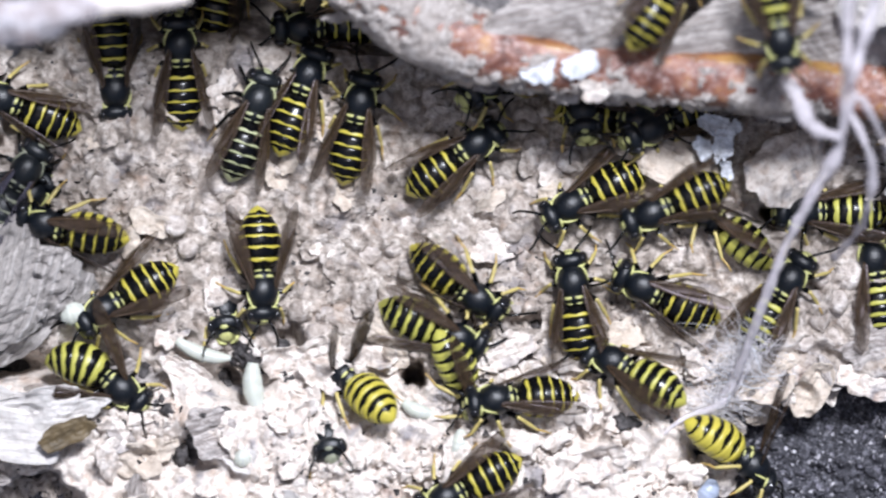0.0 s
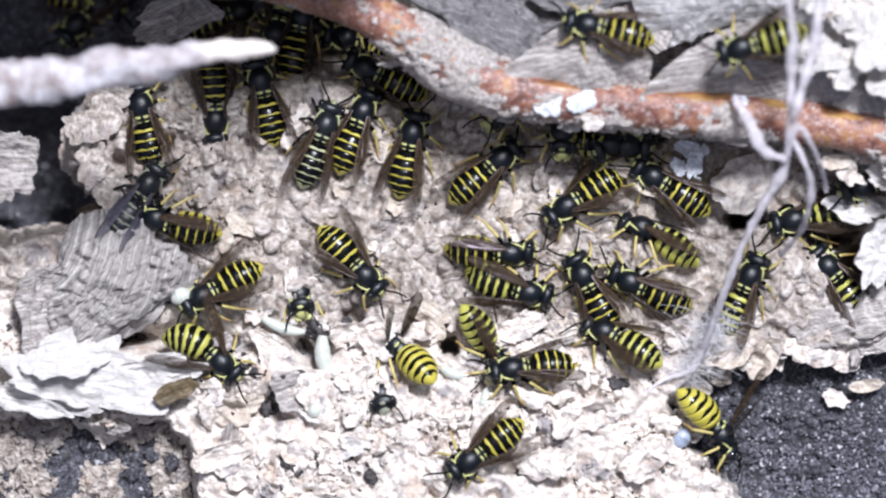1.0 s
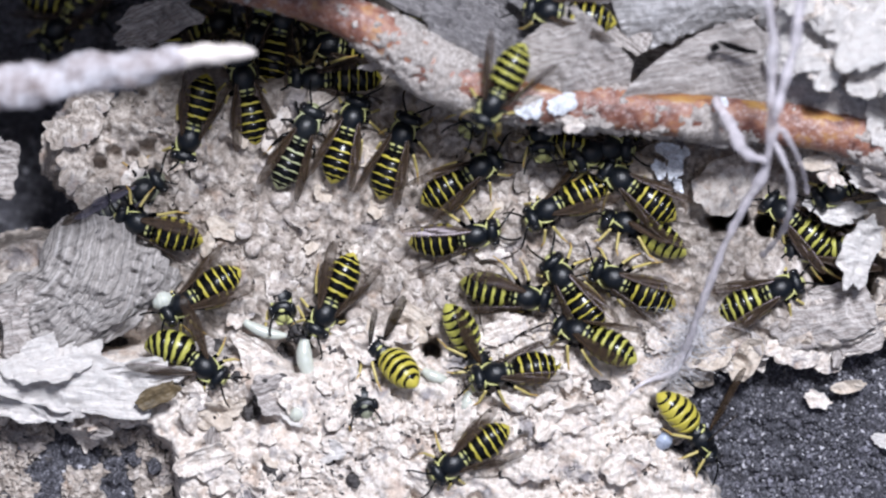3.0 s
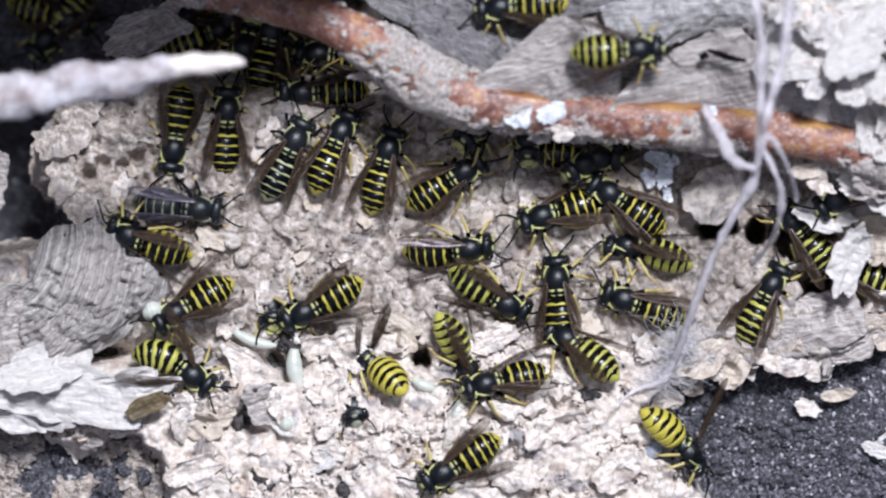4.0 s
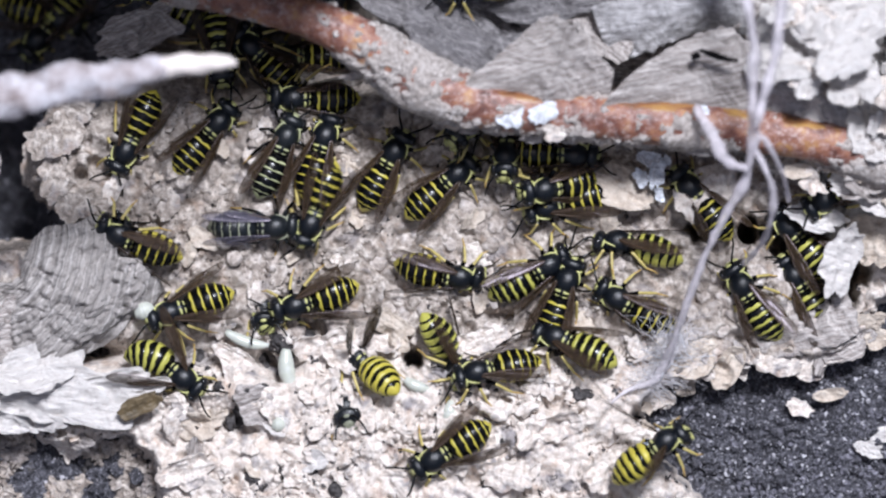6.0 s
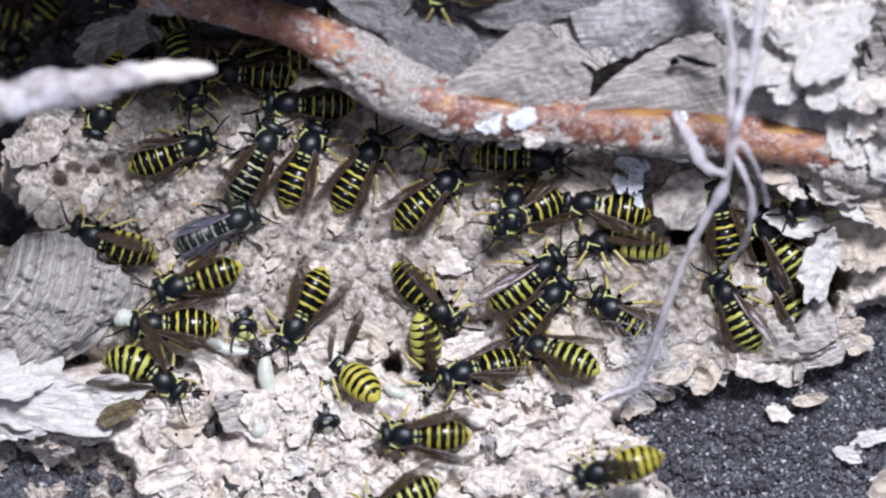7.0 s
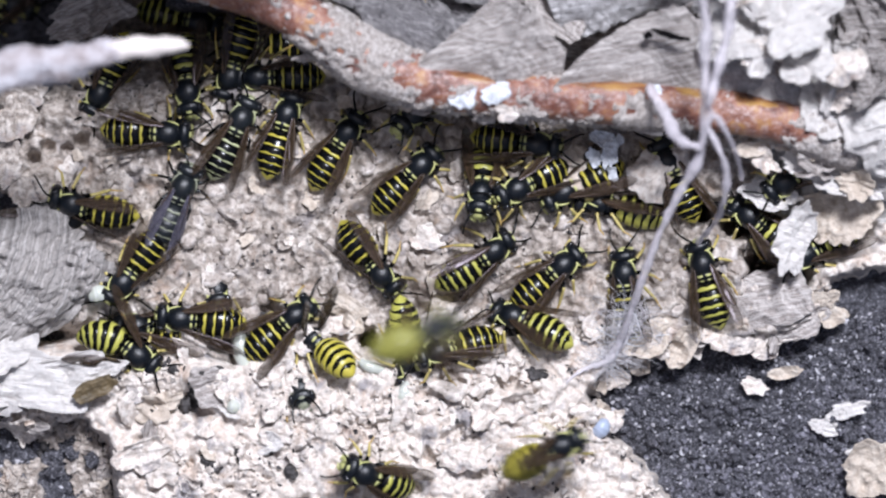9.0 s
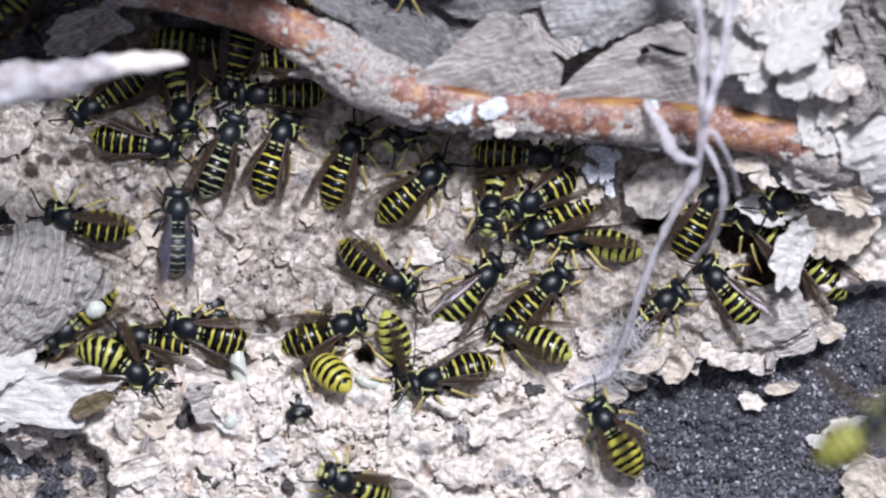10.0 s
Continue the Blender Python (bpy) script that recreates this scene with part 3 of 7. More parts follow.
def build_wasp(m, label, dark, bright, wing_mat, spread=14, lift=4, yellow=0.5, curl=0.25, thorax_mat=None, leg_mat=None, bend=0.0, marks=None):
    """A yellowjacket about 12 mm long, its head towards +x, its feet at z 0, its origin midway along it."""
    wasp = new("wasp")
    wasp.matrix_basis = m @ Matrix.Scale(1.06, 4)
    tagged(wasp, label, "wasp", "wasps on the comb")
    leg_mat, marks = leg_mat or LEGS, marks or (PALE if bright in (YELLOW, LIME) else bright)
    X = 2.2           # thorax centre
    # thorax
    bm = bmesh.new()
    ball(bm, (X + 0.12, 0, 2.5), (1.8, 1.6, 1.56), seg=24, ring=16)
    ball(bm, (X - 1.15, 0, 2.4), (1.1, 1.3, 1.28), seg=16, ring=10)
    ball(bm, (X + 1.2, 0, 2.3), (0.92, 1.42, 1.12), seg=18, ring=10)
    thorax = part("thorax", bm, thorax_mat or FUZZY, wasp)
    for s in (-1, 1):
        bm = bmesh.new()
        a = spline([(X + 1.86, 0.85 * s, 2.82), (X + 1.6, 1.14 * s, 2.86), (X + 1.15, 1.4 * s, 2.85), (X + 0.6, 1.54 * s, 2.75), (X + 0.15, 1.6 * s, 2.62)], 4)
        tube(bm, a, [0.125 * math.sin(math.pi * (0.08 + 0.84 * i / (len(a) - 1))) for i in range(len(a))], 6)
        part("shoulder_stripe", bm, marks, thorax)
        for rows, fat in (((-1.28, 0.16, 3.66), (-1.34, 0.5, 3.58), (-1.3, 0.95, 3.3)), 0.145), (((-1.88, 0.12, 3.22), (-1.92, 0.45, 3.14), (-1.84, 0.85, 2.9)), 0.095):
            bm = bmesh.new()
            a = spline([(X + dx, dy * s, dz - 0.0) for dx, dy, dz in rows], 4)
            tube(bm, a, [fat * (0.75 + 0.5 * math.sin(math.pi * (0.1 + 0.8 * i / (len(a) - 1)))) if 0 < i < len(a) - 1 else 0.4 * fat for i in range(len(a))], 6)
            part("thorax_spot", bm, marks, thorax)
    bm = bmesh.new()
    tube(bm, [(X - 1.7, 0, 2.3), (X - 2.0, 0, 2.25), (X - 2.4, 0, 2.2)], [0.7, 0.5, 0.7], 10)
    part("waist", bm, dark, wasp)
    # head
    H = X + 2.3
    bm = bmesh.new()
    ball(bm, (H, 0, 2.1), (0.98, 1.7, 1.42), seg=20, ring=12)
    ball(bm, (H - 0.45, 0, 2.2), (0.6, 0.8, 0.8), seg=12, ring=8)
    head = part("head", bm, thorax_mat or FUZZY, wasp)
    bm = bmesh.new()
    ball(bm, (H + 0.72, 0, 1.6), (0.42, 0.8, 0.8), seg=14, ring=8)
    part("face_plate", bm, marks, head)
    bm = bmesh.new()
    ball(bm, (H + 0.62, 0, 2.78), (0.34, 0.5, 0.3), seg=10, ring=6)
    part("brow_spot", bm, marks, head)
    for s in (-1, 1):
        bm = bmesh.new()
        ball(bm, (H + 0.15, 1.32 * s, 2.15), (0.66, 0.5, 1.08), seg=14, ring=9)
        part("eye", bm, EYE, head)
        bm = bmesh.new()
        tube(bm, spline([(H - 0.62, 0.75 * s, 2.95), (H - 0.58, 1.2 * s, 2.75), (H - 0.4, 1.55 * s, 2.2)], 4), [0.05, 0.12, 0.15, 0.16, 0.16, 0.15, 0.13, 0.1, 0.05], 6)
        part("temple_stripe", bm, marks, head)
        bm = bmesh.new()
        tube(bm, [(H + 0.3, 0.95 * s, 1.0), (H + 0.75, 0.75 * s, 0.75), (H + 1.0, 0.2 * s, 0.7)], [0.3, 0.26, 0.08], 7)
        part("mandible", bm, marks, head)
        bm = bmesh.new()
        a = spline([(H + 0.6, 0.35 * s, 2.45), (H + 1.15, 0.75 * s, 2.95), (H + 1.9, 1.35 * s, 2.7), (H + 2.7, 1.9 * s, 2.0), (H + 3.3, 2.1 * s, 1.3)], 4)
        tube(bm, a, [0.13 if i < 4 else 0.17 - 0.004 * i for i in range(len(a))], 7)
        part("antenna", bm, CHITIN, head)
    # abdomen: six overlapping plates, each dark in front and banded behind
    A0, L = X - 1.9, 6.5
    edges = [0.0, 0.19, 0.37, 0.54, 0.70, 0.84, 1.0]
    n = 28

    def place(t, a, extra):
        """A point round the abdomen; bend swings it sideways along its length."""
        r = abdomen_profile(t) * extra
        g = bend * t
        back = L * (math.sin(g) / bend if bend else t)
        aside = L * ((1 - math.cos(g)) / bend if bend else 0)
        z = 2.25 - curl * (t * t) * 3.0
        across = r * math.sin(a)
        return Vector((A0 - back - 0.25 * curl * t * math.cos(a) * r + across * math.sin(g), aside + across * math.cos(g), max(0.05, z + 0.9 * r * math.cos(a)))) * 0.001

    for k in range(6):
        t0, t1 = edges[k], edges[k + 1]
        rings, mats = [], []
        for s in (0.0, 0.25, 0.5, 0.75, 1.0):
            ring = []
            for j in range(n):
                a = 2 * math.pi * j / n
                b = abs((a + math.pi) % (2 * math.pi) - math.pi)
                edge = 1 - yellow * (0.82 + 0.12 * math.cos(3 * b)) + 0.16 * math.exp(-(b / 0.22) ** 2) + 0.12 * math.exp(-((b - 0.8) / 0.16) ** 2) - 0.3 * float(step(0.95, 1.6, b))
                edge = max(0.12, edge - (0.06 if k == 0 else 0))
                if k == 5:
                    edge = 0.25 + 0.3 * math.exp(-(b / 0.3) ** 2)
                f = (edge * s / 0.5) if s <= 0.5 else edge + (1 - edge) * (s - 0.5) / 0.5
                t = t0 + (t1 - t0) * f - (0.015 if s == 0 else 0)
                ring.append(place(max(0, t), a, 0.97 + 0.05 * f))
            rings.append(ring)
        rings.append([place(t1, 2 * math.pi * j / n, 0.93) for j in range(n)])
        bm = bmesh.new()
        loft(bm, rings, [0, 0, 1, 1, 1])
        bmesh.ops.recalc_face_normals(bm, faces=bm.faces)
        part("abdomen_plate", bm, [dark, bright], wasp)
    # wings: folded lengthwise into narrow blades that lean outwards
    tilt = radians(46 if spread < 11 else 34)
    for s in (-1, 1):
        for nm, length, width, ang, z0 in (("forewing", 9.0, 0.8, spread, 3.6), ("hindwing", 6.4, 0.66, spread + 4, 3.4)):
            bm = bmesh.new()
            rot = Matrix.Rotation(s * radians(-ang), 3, "Z") @ Matrix.Rotation(radians(lift), 3, "Y")
            root = Vector((X + 0.1, 1.0 * s, z0))
            top, bot = [], []
            for i in range(15):
                t = i / 14
                half = width * float(np.interp(t, [0, 0.08, 0.3, 0.6, 0.85, 0.95, 1], [0.12, 0.4, 0.7, 1.0, 0.95, 0.65, 0.12]))
                row, low = [], []
                for j in range(5):
                    c = j / 4 * 2 - 1
                    p = Vector((-length * t, s * (c * half * math.cos(tilt) + 0.25 * t), -c * half * math.sin(tilt) - 0.22 * (c * c) * half + 0.06 * math.sin(9 * t + 2 * c)))
                    row.append(bm.verts.new((root + rot @ p) * 0.001))
                    low.append(bm.verts.new((root + rot @ (p - Vector((0, 0, 0.05)))) * 0.001))
                top.append(row)
                bot.append(low)
            for i in range(14):
                for j in range(4):
                    bm.faces.new((top[i][j], top[i][j + 1], top[i + 1][j + 1], top[i + 1][j]))
                    bm.faces.new((bot[i][j], bot[i + 1][j], bot[i + 1][j + 1], bot[i][j + 1]))
                for j in (0, 4):
                    bm.faces.new((top[i][j], top[i + 1][j], bot[i + 1][j], bot[i][j]))
            bmesh.ops.recalc_face_normals(bm, faces=bm.faces)
            wing = part(nm, bm, wing_mat, wasp)
            if nm == "forewing":
                bm = bmesh.new()
                v = [root + rot @ Vector((-length * t, s * (float(np.interp(t, [0, 0.08, 0.3, 0.6, 0.85, 1], [0.12, 0.4, 0.7, 1.0, 0.95, 0.3])) * width * math.cos(tilt) + 0.25 * t), -0.13 * width - width * float(np.interp(t, [0, 0.3, 0.6, 1], [0.12, 0.7, 1.0, 0.3])) * math.sin(tilt))) for t in (0, 0.1, 0.3, 0.5, 0.7, 0.9, 1.0)]
                tube(bm, v, [0.1, 0.09, 0.08, 0.07, 0.06, 0.05, 0.03], 5)
                part("wing_edge", bm, VEIN, wing)
    # legs
    for s in (-1, 1):
        for hip, knee, ankle, toe in (((1.0, 0.8, 1.5), (1.9, 1.9, 2.0), (2.8, 2.5, 0.5), (3.5, 2.6, 0.12)), ((0.1, 0.9, 1.4), (0.2, 2.3, 2.0), (-0.4, 3.3, 0.4), (-1.0, 4.2, 0.12)),
                                      ((-0.9, 0.9, 1.4), (-1.9, 2.2, 2.3), (-3.7, 2.8, 0.6), (-5.2, 3.2, 0.12))):
            pts = [Vector((X + p[0], p[1] * s, p[2])) for p in (hip, knee, ankle, toe)]
            mid = pts[0].lerp(pts[1], 0.55)
            path = [pts[0], mid, pts[1] - (pts[1] - mid) * 0.12, pts[1], pts[1].lerp(pts[2], 0.12), pts[1].lerp(pts[2], 0.6), pts[2], pts[2].lerp(pts[3], 0.5) + Vector((0, 0, 0.08)), pts[3]]
            bm = bmesh.new()
            tube(bm, path, [0.27, 0.3, 0.24, 0.18, 0.18, 0.22, 0.15, 0.1, 0.06], 7, mats=[0, 0, 1, 1, 1, 1, 2, 2])
            part("leg", bm, [dark, leg_mat, AMBER], wasp)
    return wasp


KINDS = {}


def wasp_kind(kind, m):
    if kind not in KINDS:
        KINDS[kind] = build_wasp(m, *{
            "folded": ("black and yellow wasp with smoky wings folded back", CHITIN, YELLOW, WING, 10, 3, 0.27, 0.25),
            "open": ("black and yellow wasp with brown wings half open", CHITIN, YELLOW, WING, 14, 3, 0.31, 0.25),
            "pale": ("black and lime-yellow wasp with wings half open", CHITIN, LIME, WING, 11, 4, 0.44, 0.35),
            "raised": ("bright yellow banded wasp with both wings raised", CHITIN, YELLOW, WING, 12, 62, 0.62, 0.4),
            "side": ("bright yellow wasp with smoky wings at the soil's edge", CHITIN, YELLOW, WING, 14, 58, 0.7, 0.45),
            "faded": ("black wasp with faded olive bands and brown wings", CHITIN, FADED, WING, 9, 3, 0.25, 0.2, GREYBLACK, CHITIN),
            "dusty": ("dusty black wasp with faded grey bands", GREYBLACK, GREYBAND, WING_GREY, 3, 3, 0.26, 0.2, GREYBLACK, CHITIN),
            "bent": ("wasp with its lime-yellow banded abdomen swung aside", CHITIN, LIME, WING, 30, 12, 0.56, 0.3, None, None, -1.0),
            "flying": ("yellow wasp in flight with wings spread", CHITIN, LIME, WING, 75, 8, 0.8, 0.3),
        }[kind])
        return KINDS[kind]
    return copy_thing(KINDS[kind], m)


def at(u, v, head, out=0.0, pitch=0.0, roll=0.0):
    """The pose of a wasp on the bank: millimetres right and up, heading in degrees from right, out from the comb, nose up, rolled."""
    return VIEW @ pose(u * 0.001, v * 0.001, out * 0.001, 0, 0, head) @ pose(0, 0, 0, roll, -pitch, 0)


def speed_rows(rows):
    """Millimetres gone by each eighth of a second."""
    ts = [t for t, m in rows]
    ps = np.array([list(m.translation) for t, m in rows]) * 1000
    grid = np.arange(0, 10.01, 0.125)
    at_grid = np.stack([np.interp(grid, ts, ps[:, i]) for i in range(3)], -1)
    return grid, np.concatenate([[0], np.cumsum(np.linalg.norm(np.diff(at_grid, axis=0), axis=1))])


def swing(limb, hinge, rows):
    """Keys a limb that turns about a hinge, in millimetres of its wasp; rows of seconds and degrees about z and x."""
    h = Matrix.Translation(Vector(hinge) * 0.001)
    walk(limb, [(t, h @ pose(0, 0, 0, gx, 0, gz) @ h.inverted()) for t, gz, gx in rows])


def go(wasp, rows, seed, flights=()):
    """Keys a wasp's way, its steps, its feelers and, in flight, its wings."""
    walk(wasp, rows)
    r = random.Random(seed)
    grid, gone = speed_rows(rows)
    kids = list(wasp.children)
    legs = [k for k in kids if k.name.startswith("leg")]
    if gone[-1] > 9:
        for i, leg in enumerate(legs):
            side, which = (-1, 1)[i // 3], i % 3
            ph = math.pi * ((i // 3 + which) % 2)
            swing(leg, (2.2 + (1.0, 0.1, -0.9)[which], 0.85 * side, 1.4), [(t, 13 * math.sin(d * 1.7 + ph), 0) for t, d in zip(grid, gone)])
    head = [k for k in kids if k.name.startswith("head")][0]
    for k in head.children:
        if k.name.startswith("antenna"):
            side = 1 if k.data.vertices[0].co.y > 0 else -1
            a, f, p = r.uniform(5, 13), r.uniform(0.7, 1.6), r.uniform(0, 6.28)
            swing(k, (5.3, 0.35 * side, 2.45), [(t, a * math.sin(6.28 * f * t + p) + 4 * math.sin(9.1 * f * t), 0.5 * a * math.sin(4.1 * f * t + p)) for t in np.arange(0, 10.01, 0.25)])
    for k in kids:
        if flights and ("wing" in k.name):
            side = 1 if k.data.vertices[40].co.y > 0 else -1
            beats = [(0.0, 0, 0)]
            for a, b in flights:
                ts = np.arange(a, b, 1 / 30)
                beats += [(t, side * -10, side * (30 if i % 2 else -28)) for i, t in enumerate(ts)] + [(b, 0, 0)]
            swing(k, (2.3, 1.15 * side, 3.5), [q for i, q in enumerate(beats) if i == 0 or q[0] > beats[i - 1][0]] + ([(10.0, 0, 0)] if beats[-1][0] < 10 else []))


# ---- torn sheets of nest paper ----
def sheet_bm(a, b, curl, seed, ragged=0.16, thick=0.22, droop=0.0, crumple=1.0, ridge=0.16, n=84, rings=20, hub=(-2, -15)):
    """A torn crumpled sheet, half sizes a, b in millimetres, curled about its length, drooping along it."""
    bm = bmesh.new()
    off = Vector((seed * 3.1, seed * 1.7, seed * 0.9))
    grow = min(3.0, 0.2 * (a + b)) * crumple

    def edge(g):
        c = Vector((math.cos(g), math.sin(g), 0))
        e = 1.3 * noise.noise(c * 1.1 + off) + 0.7 * noise.noise(c * 2.6 + off) + 0.22 * noise.noise(c * 7 + off) + 0.12 * noise.noise(c * 15 + off)
        return 1 + ragged * 2.2 * e

    ragged = min(ragged, 0.17)
    edges = [edge(2 * math.pi * j / n) for j in range(n)]

    def point(rad, j, under):
        g = 2 * math.pi * j / n
        c, s = math.cos(g), math.sin(g)
        q = 1 / max(abs(c), abs(s)) ** 0.3
        px, py = a * rad * edges[j] * c * q, b * rad * edges[j] * s * q
        v = Vector((px, py, 0))
        nz = 0.6 * noise.noise(v * 0.2 + off) + 0.7 * (0.4 - abs(noise.noise(v * 0.33 + off))) + 0.35 * (0.4 - abs(noise.noise(v * 0.75 + off))) + 0.22 * noise.noise(v * 0.8 + off) + 0.1 * noise.noise(Vector((px * 0.5, py * 2.6, 7)) + off)
        z = curl * py * py / max(b, 0.1) * 0.5 + droop * px * px / max(a, 0.1) * 0.5 + nz * grow + ridge * noise.noise(Vector((math.hypot(px - hub[0], py - hub[1]) * 1.3, px * 0.1, 4)) + off) + 0.5 * ridge * noise.noise(v * 2.6 + off)
        return Vector((px, py, z - (thick if under else 0))) * 0.001

    skins = []
    for under in (False, True):
        centre = bm.verts.new(point(0, 0, under))
        loops = [[bm.verts.new(point((i / rings) ** 0.85, j, under)) for j in range(n)] for i in range(1, rings + 1)]
        for j in range(n):
            k = (j + 1) % n
            bm.faces.new((centre, loops[0][j], loops[0][k]))
            for i in range(rings - 1):
                bm.faces.new((loops[i][j], loops[i + 1][j], loops[i + 1][k], loops[i][k]))
        skins.append(loops[-1])
    for j in range(n):
        k = (j + 1) % n
        bm.faces.new((skins[0][j], skins[1][j], skins[1][k], skins[0][k]))
    bmesh.ops.recalc_face_normals(bm, faces=bm.faces)
    return bm


def sheet_pose(x, y, w, turn, tip, side):
    return VIEW @ Matrix.Translation(plan(x, y, w) * 0.001) @ pose(0, 0, 0, 0, 0, turn) @ pose(0, 0, 0, tip, side, 0)


def paper_sheet(x, y, w, a, b, turn, tip, side, curl, mat, label, seed, name="paper_flake", ragged=0.16, group="", thick=0.22, droop=0.0, crumple=1.0):
    """A torn paper sheet at a place in the plan, turned on the bank, tipped and leaning."""
    return thing(name, sheet_bm(a, b, curl, seed, ragged, thick, droop, crumple, *((0.14 if mat is WHITE_PAPER else 0.16, 130, 40) if name == "envelope_leaf" else (0.16, 84, 20))), mat, sheet_pose(x, y, w, turn, tip, side), label, "nest paper", group)


def spread_leaf(lower, upper, low_w, high_w, bulge, turn, mat, label, seed, crumple=0.7, fold=0.0, at_fold=0.5):
    """A torn leaf of the envelope between a lower and an upper edge in the plan; fold raises a crease across it at at_fold of its length."""
    nu, nv = 110, 44
    edges = []
    for line in (lower, upper):
        q = np.array(spline(line, 12))
        k = np.linspace(0, len(q) - 1, nu)
        edges.append([(np.interp(i, range(len(q)), q[:, 0]), np.interp(i, range(len(q)), q[:, 1])) for i in k])
    off = Vector((seed * 2.3, seed * 1.1, seed * 0.7))
    place = Matrix.Translation(plan(*np.mean(np.array(edges).reshape(-1, 2), 0), 0.5 * (low_w + high_w))) @ pose(0, 0, 0, 0, 0, turn)
    back = place.inverted()
    bm = bmesh.new()
    skins = []
    for under in (0.0, 0.32):
        skin = []
        for i in range(nu):
            u = i / (nu - 1)
            (ax, ay), (bx, by) = edges[0][i], edges[1][i]
            row = []
            for j in range(nv):
                v = j / (nv - 1)
                ends = min(1, 12 * u, 12 * (1 - u))
                tear = 0.05 * (1 if j in (0, nv - 1) else 0) * noise.noise(Vector((u * 30, v * 9, 0)) + off) + 0.045 * noise.noise(Vector((u * 7, v * 3, 2)) + off)
                f = v + tear
                g = plan(ax + (bx - ax) * f, ay + (by - ay) * f, low_w + (high_w - low_w) * v)
                side = back @ g
                crease = fold * math.exp(-abs(u - at_fold - 0.1 * (v - 0.5)) / 0.16)
                h = bulge * math.sin(math.pi * min(1, v)) * (0.4 + 0.6 * math.sin(math.pi * u)) + crease * (0.35 + 0.65 * v)
                h += crumple * (0.9 * noise.noise(side * 0.22 + off) + 0.6 * (0.35 - abs(noise.noise(side * 0.45 + off))) + 0.25 * noise.noise(side * 1.1 + off))
                h += 0.13 * noise.noise(Vector((side.x * 0.25, side.y * 3.0, 5)) + off)
                row.append(bm.verts.new((side + Vector((0, 0, h - under))) * 0.001))
            skin.append(row)
        skins.append(skin)
    top, low = skins
    for i in range(nu - 1):
        for j in range(nv - 1):
            bm.faces.new((top[i][j], top[i + 1][j], top[i + 1][j + 1], top[i][j + 1]))
            bm.faces.new((low[i][j], low[i][j + 1], low[i + 1][j + 1], low[i + 1][j]))
        for j in (0, nv - 1):
            bm.faces.new((top[i][j], top[i + 1][j], low[i + 1][j], low[i][j]))
    for j in range(nv - 1):
        for i in (0, nu - 1):
            bm.faces.new((top[i][j], top[i][j + 1], low[i][j + 1], low[i][j]))
    bmesh.ops.recalc_face_normals(bm, faces=bm.faces)
    m = place.copy()
    m.translation = m.translation * 0.001
    return thing("envelope_leaf", bm, mat, VIEW @ m, label, "nest paper", "envelope leaves")


# the curled grey shell beside the comb: leaves one on another
shell = new("nest_shell")
shell.matrix_basis = sheet_pose(92, 548, 3.0, 30, 6, -10)
tagged(shell, "curled grey striped shell of torn nest paper", "nest paper")
for i, (a, b, dx, dy, dz) in enumerate([(12.0, 7.6, 0, 0, 0), (11.2, 6.0, 0.6, -1.3, 0.6), (10.4, 4.6, 0.8, -2.3, 1.0), (9.4, 3.2, 0.8, -3.4, 1.0), (8.2, 1.9, 0.8, -4.6, 0.7)]):
    leaf = part("paper_leaf", sheet_bm(a, b, -0.75, 80 + i, 0.17, 0.25, -0.35, 0.8, 0.5, 130, 44, (-5, 13)), SHELL_PAPER, shell)
    leaf.location = (dx * 0.001, dy * 0.001, dz * 0.001)
paper_sheet(165, 468, 1.6, 5.6, 2.6, 20, -30, 0, -0.6, SHELL_PAPER, "grey striped edge of torn nest paper", 4, "nest_shell", 0.15)
paper_sheet(10, 620, 2.0, 3.2, 6.5, 15, 0, 28, 0.5, GREY_PAPER, "grey nest paper strip standing on edge", 5)
# white flaps below it
paper_sheet(110, 712, 3.4, 11.5, 4.0, -6, -4, 4, 0.15, WHITE_PAPER, "white flat flap of nest paper", 6, "paper_flap", 0.14, "torn flaps", crumple=0.7)
paper_sheet(70, 665, 3.8, 6.0, 3.2, 14, -20, 10, 0.7, WHITE_PAPER, "white curled flap of nest paper", 7, "paper_flap", 0.2, "torn flaps")
paper_sheet(225, 688, 3.2, 5.5, 2.2, 8, 18, -6, 0.4, WHITE_PAPER, "pale torn strip of nest paper", 8, "paper_flap", 0.22, "torn flaps")
paper_sheet(20, 745, 2.6, 7.0, 2.2, -10, 10, 0, 0.3, WHITE_PAPER, "pale torn strip of nest paper", 9, "paper_flap", 0.22, "torn flaps")
paper_sheet(252, 724, 4.4, 3.0, 1.3, 24, 12, 0, 0.2, LEAF, "brown dry leaf scrap", 10, "leaf_scrap", 0.1)
for i, (x, y, a, b, turn) in enumerate([(82, 262, 2.4, 2.0, 20), (100, 325, 2.2, 2.8, -10), (138, 372, 2.4, 2.2, 30), (140, 205, 3.4, 1.6, 12), (120, 245, 2.6, 2.6, 0)]):
    paper_sheet(x, y, 2.0 - 0.3 * (i % 3), a, b, turn, -12 + 9 * (i % 4), -18 + 8 * (i % 3), 0.3, COMB_PAPER, "torn tan edge of the broken comb", 300 + i, "paper_flap", 0.17, "torn flaps", crumple=0.35)
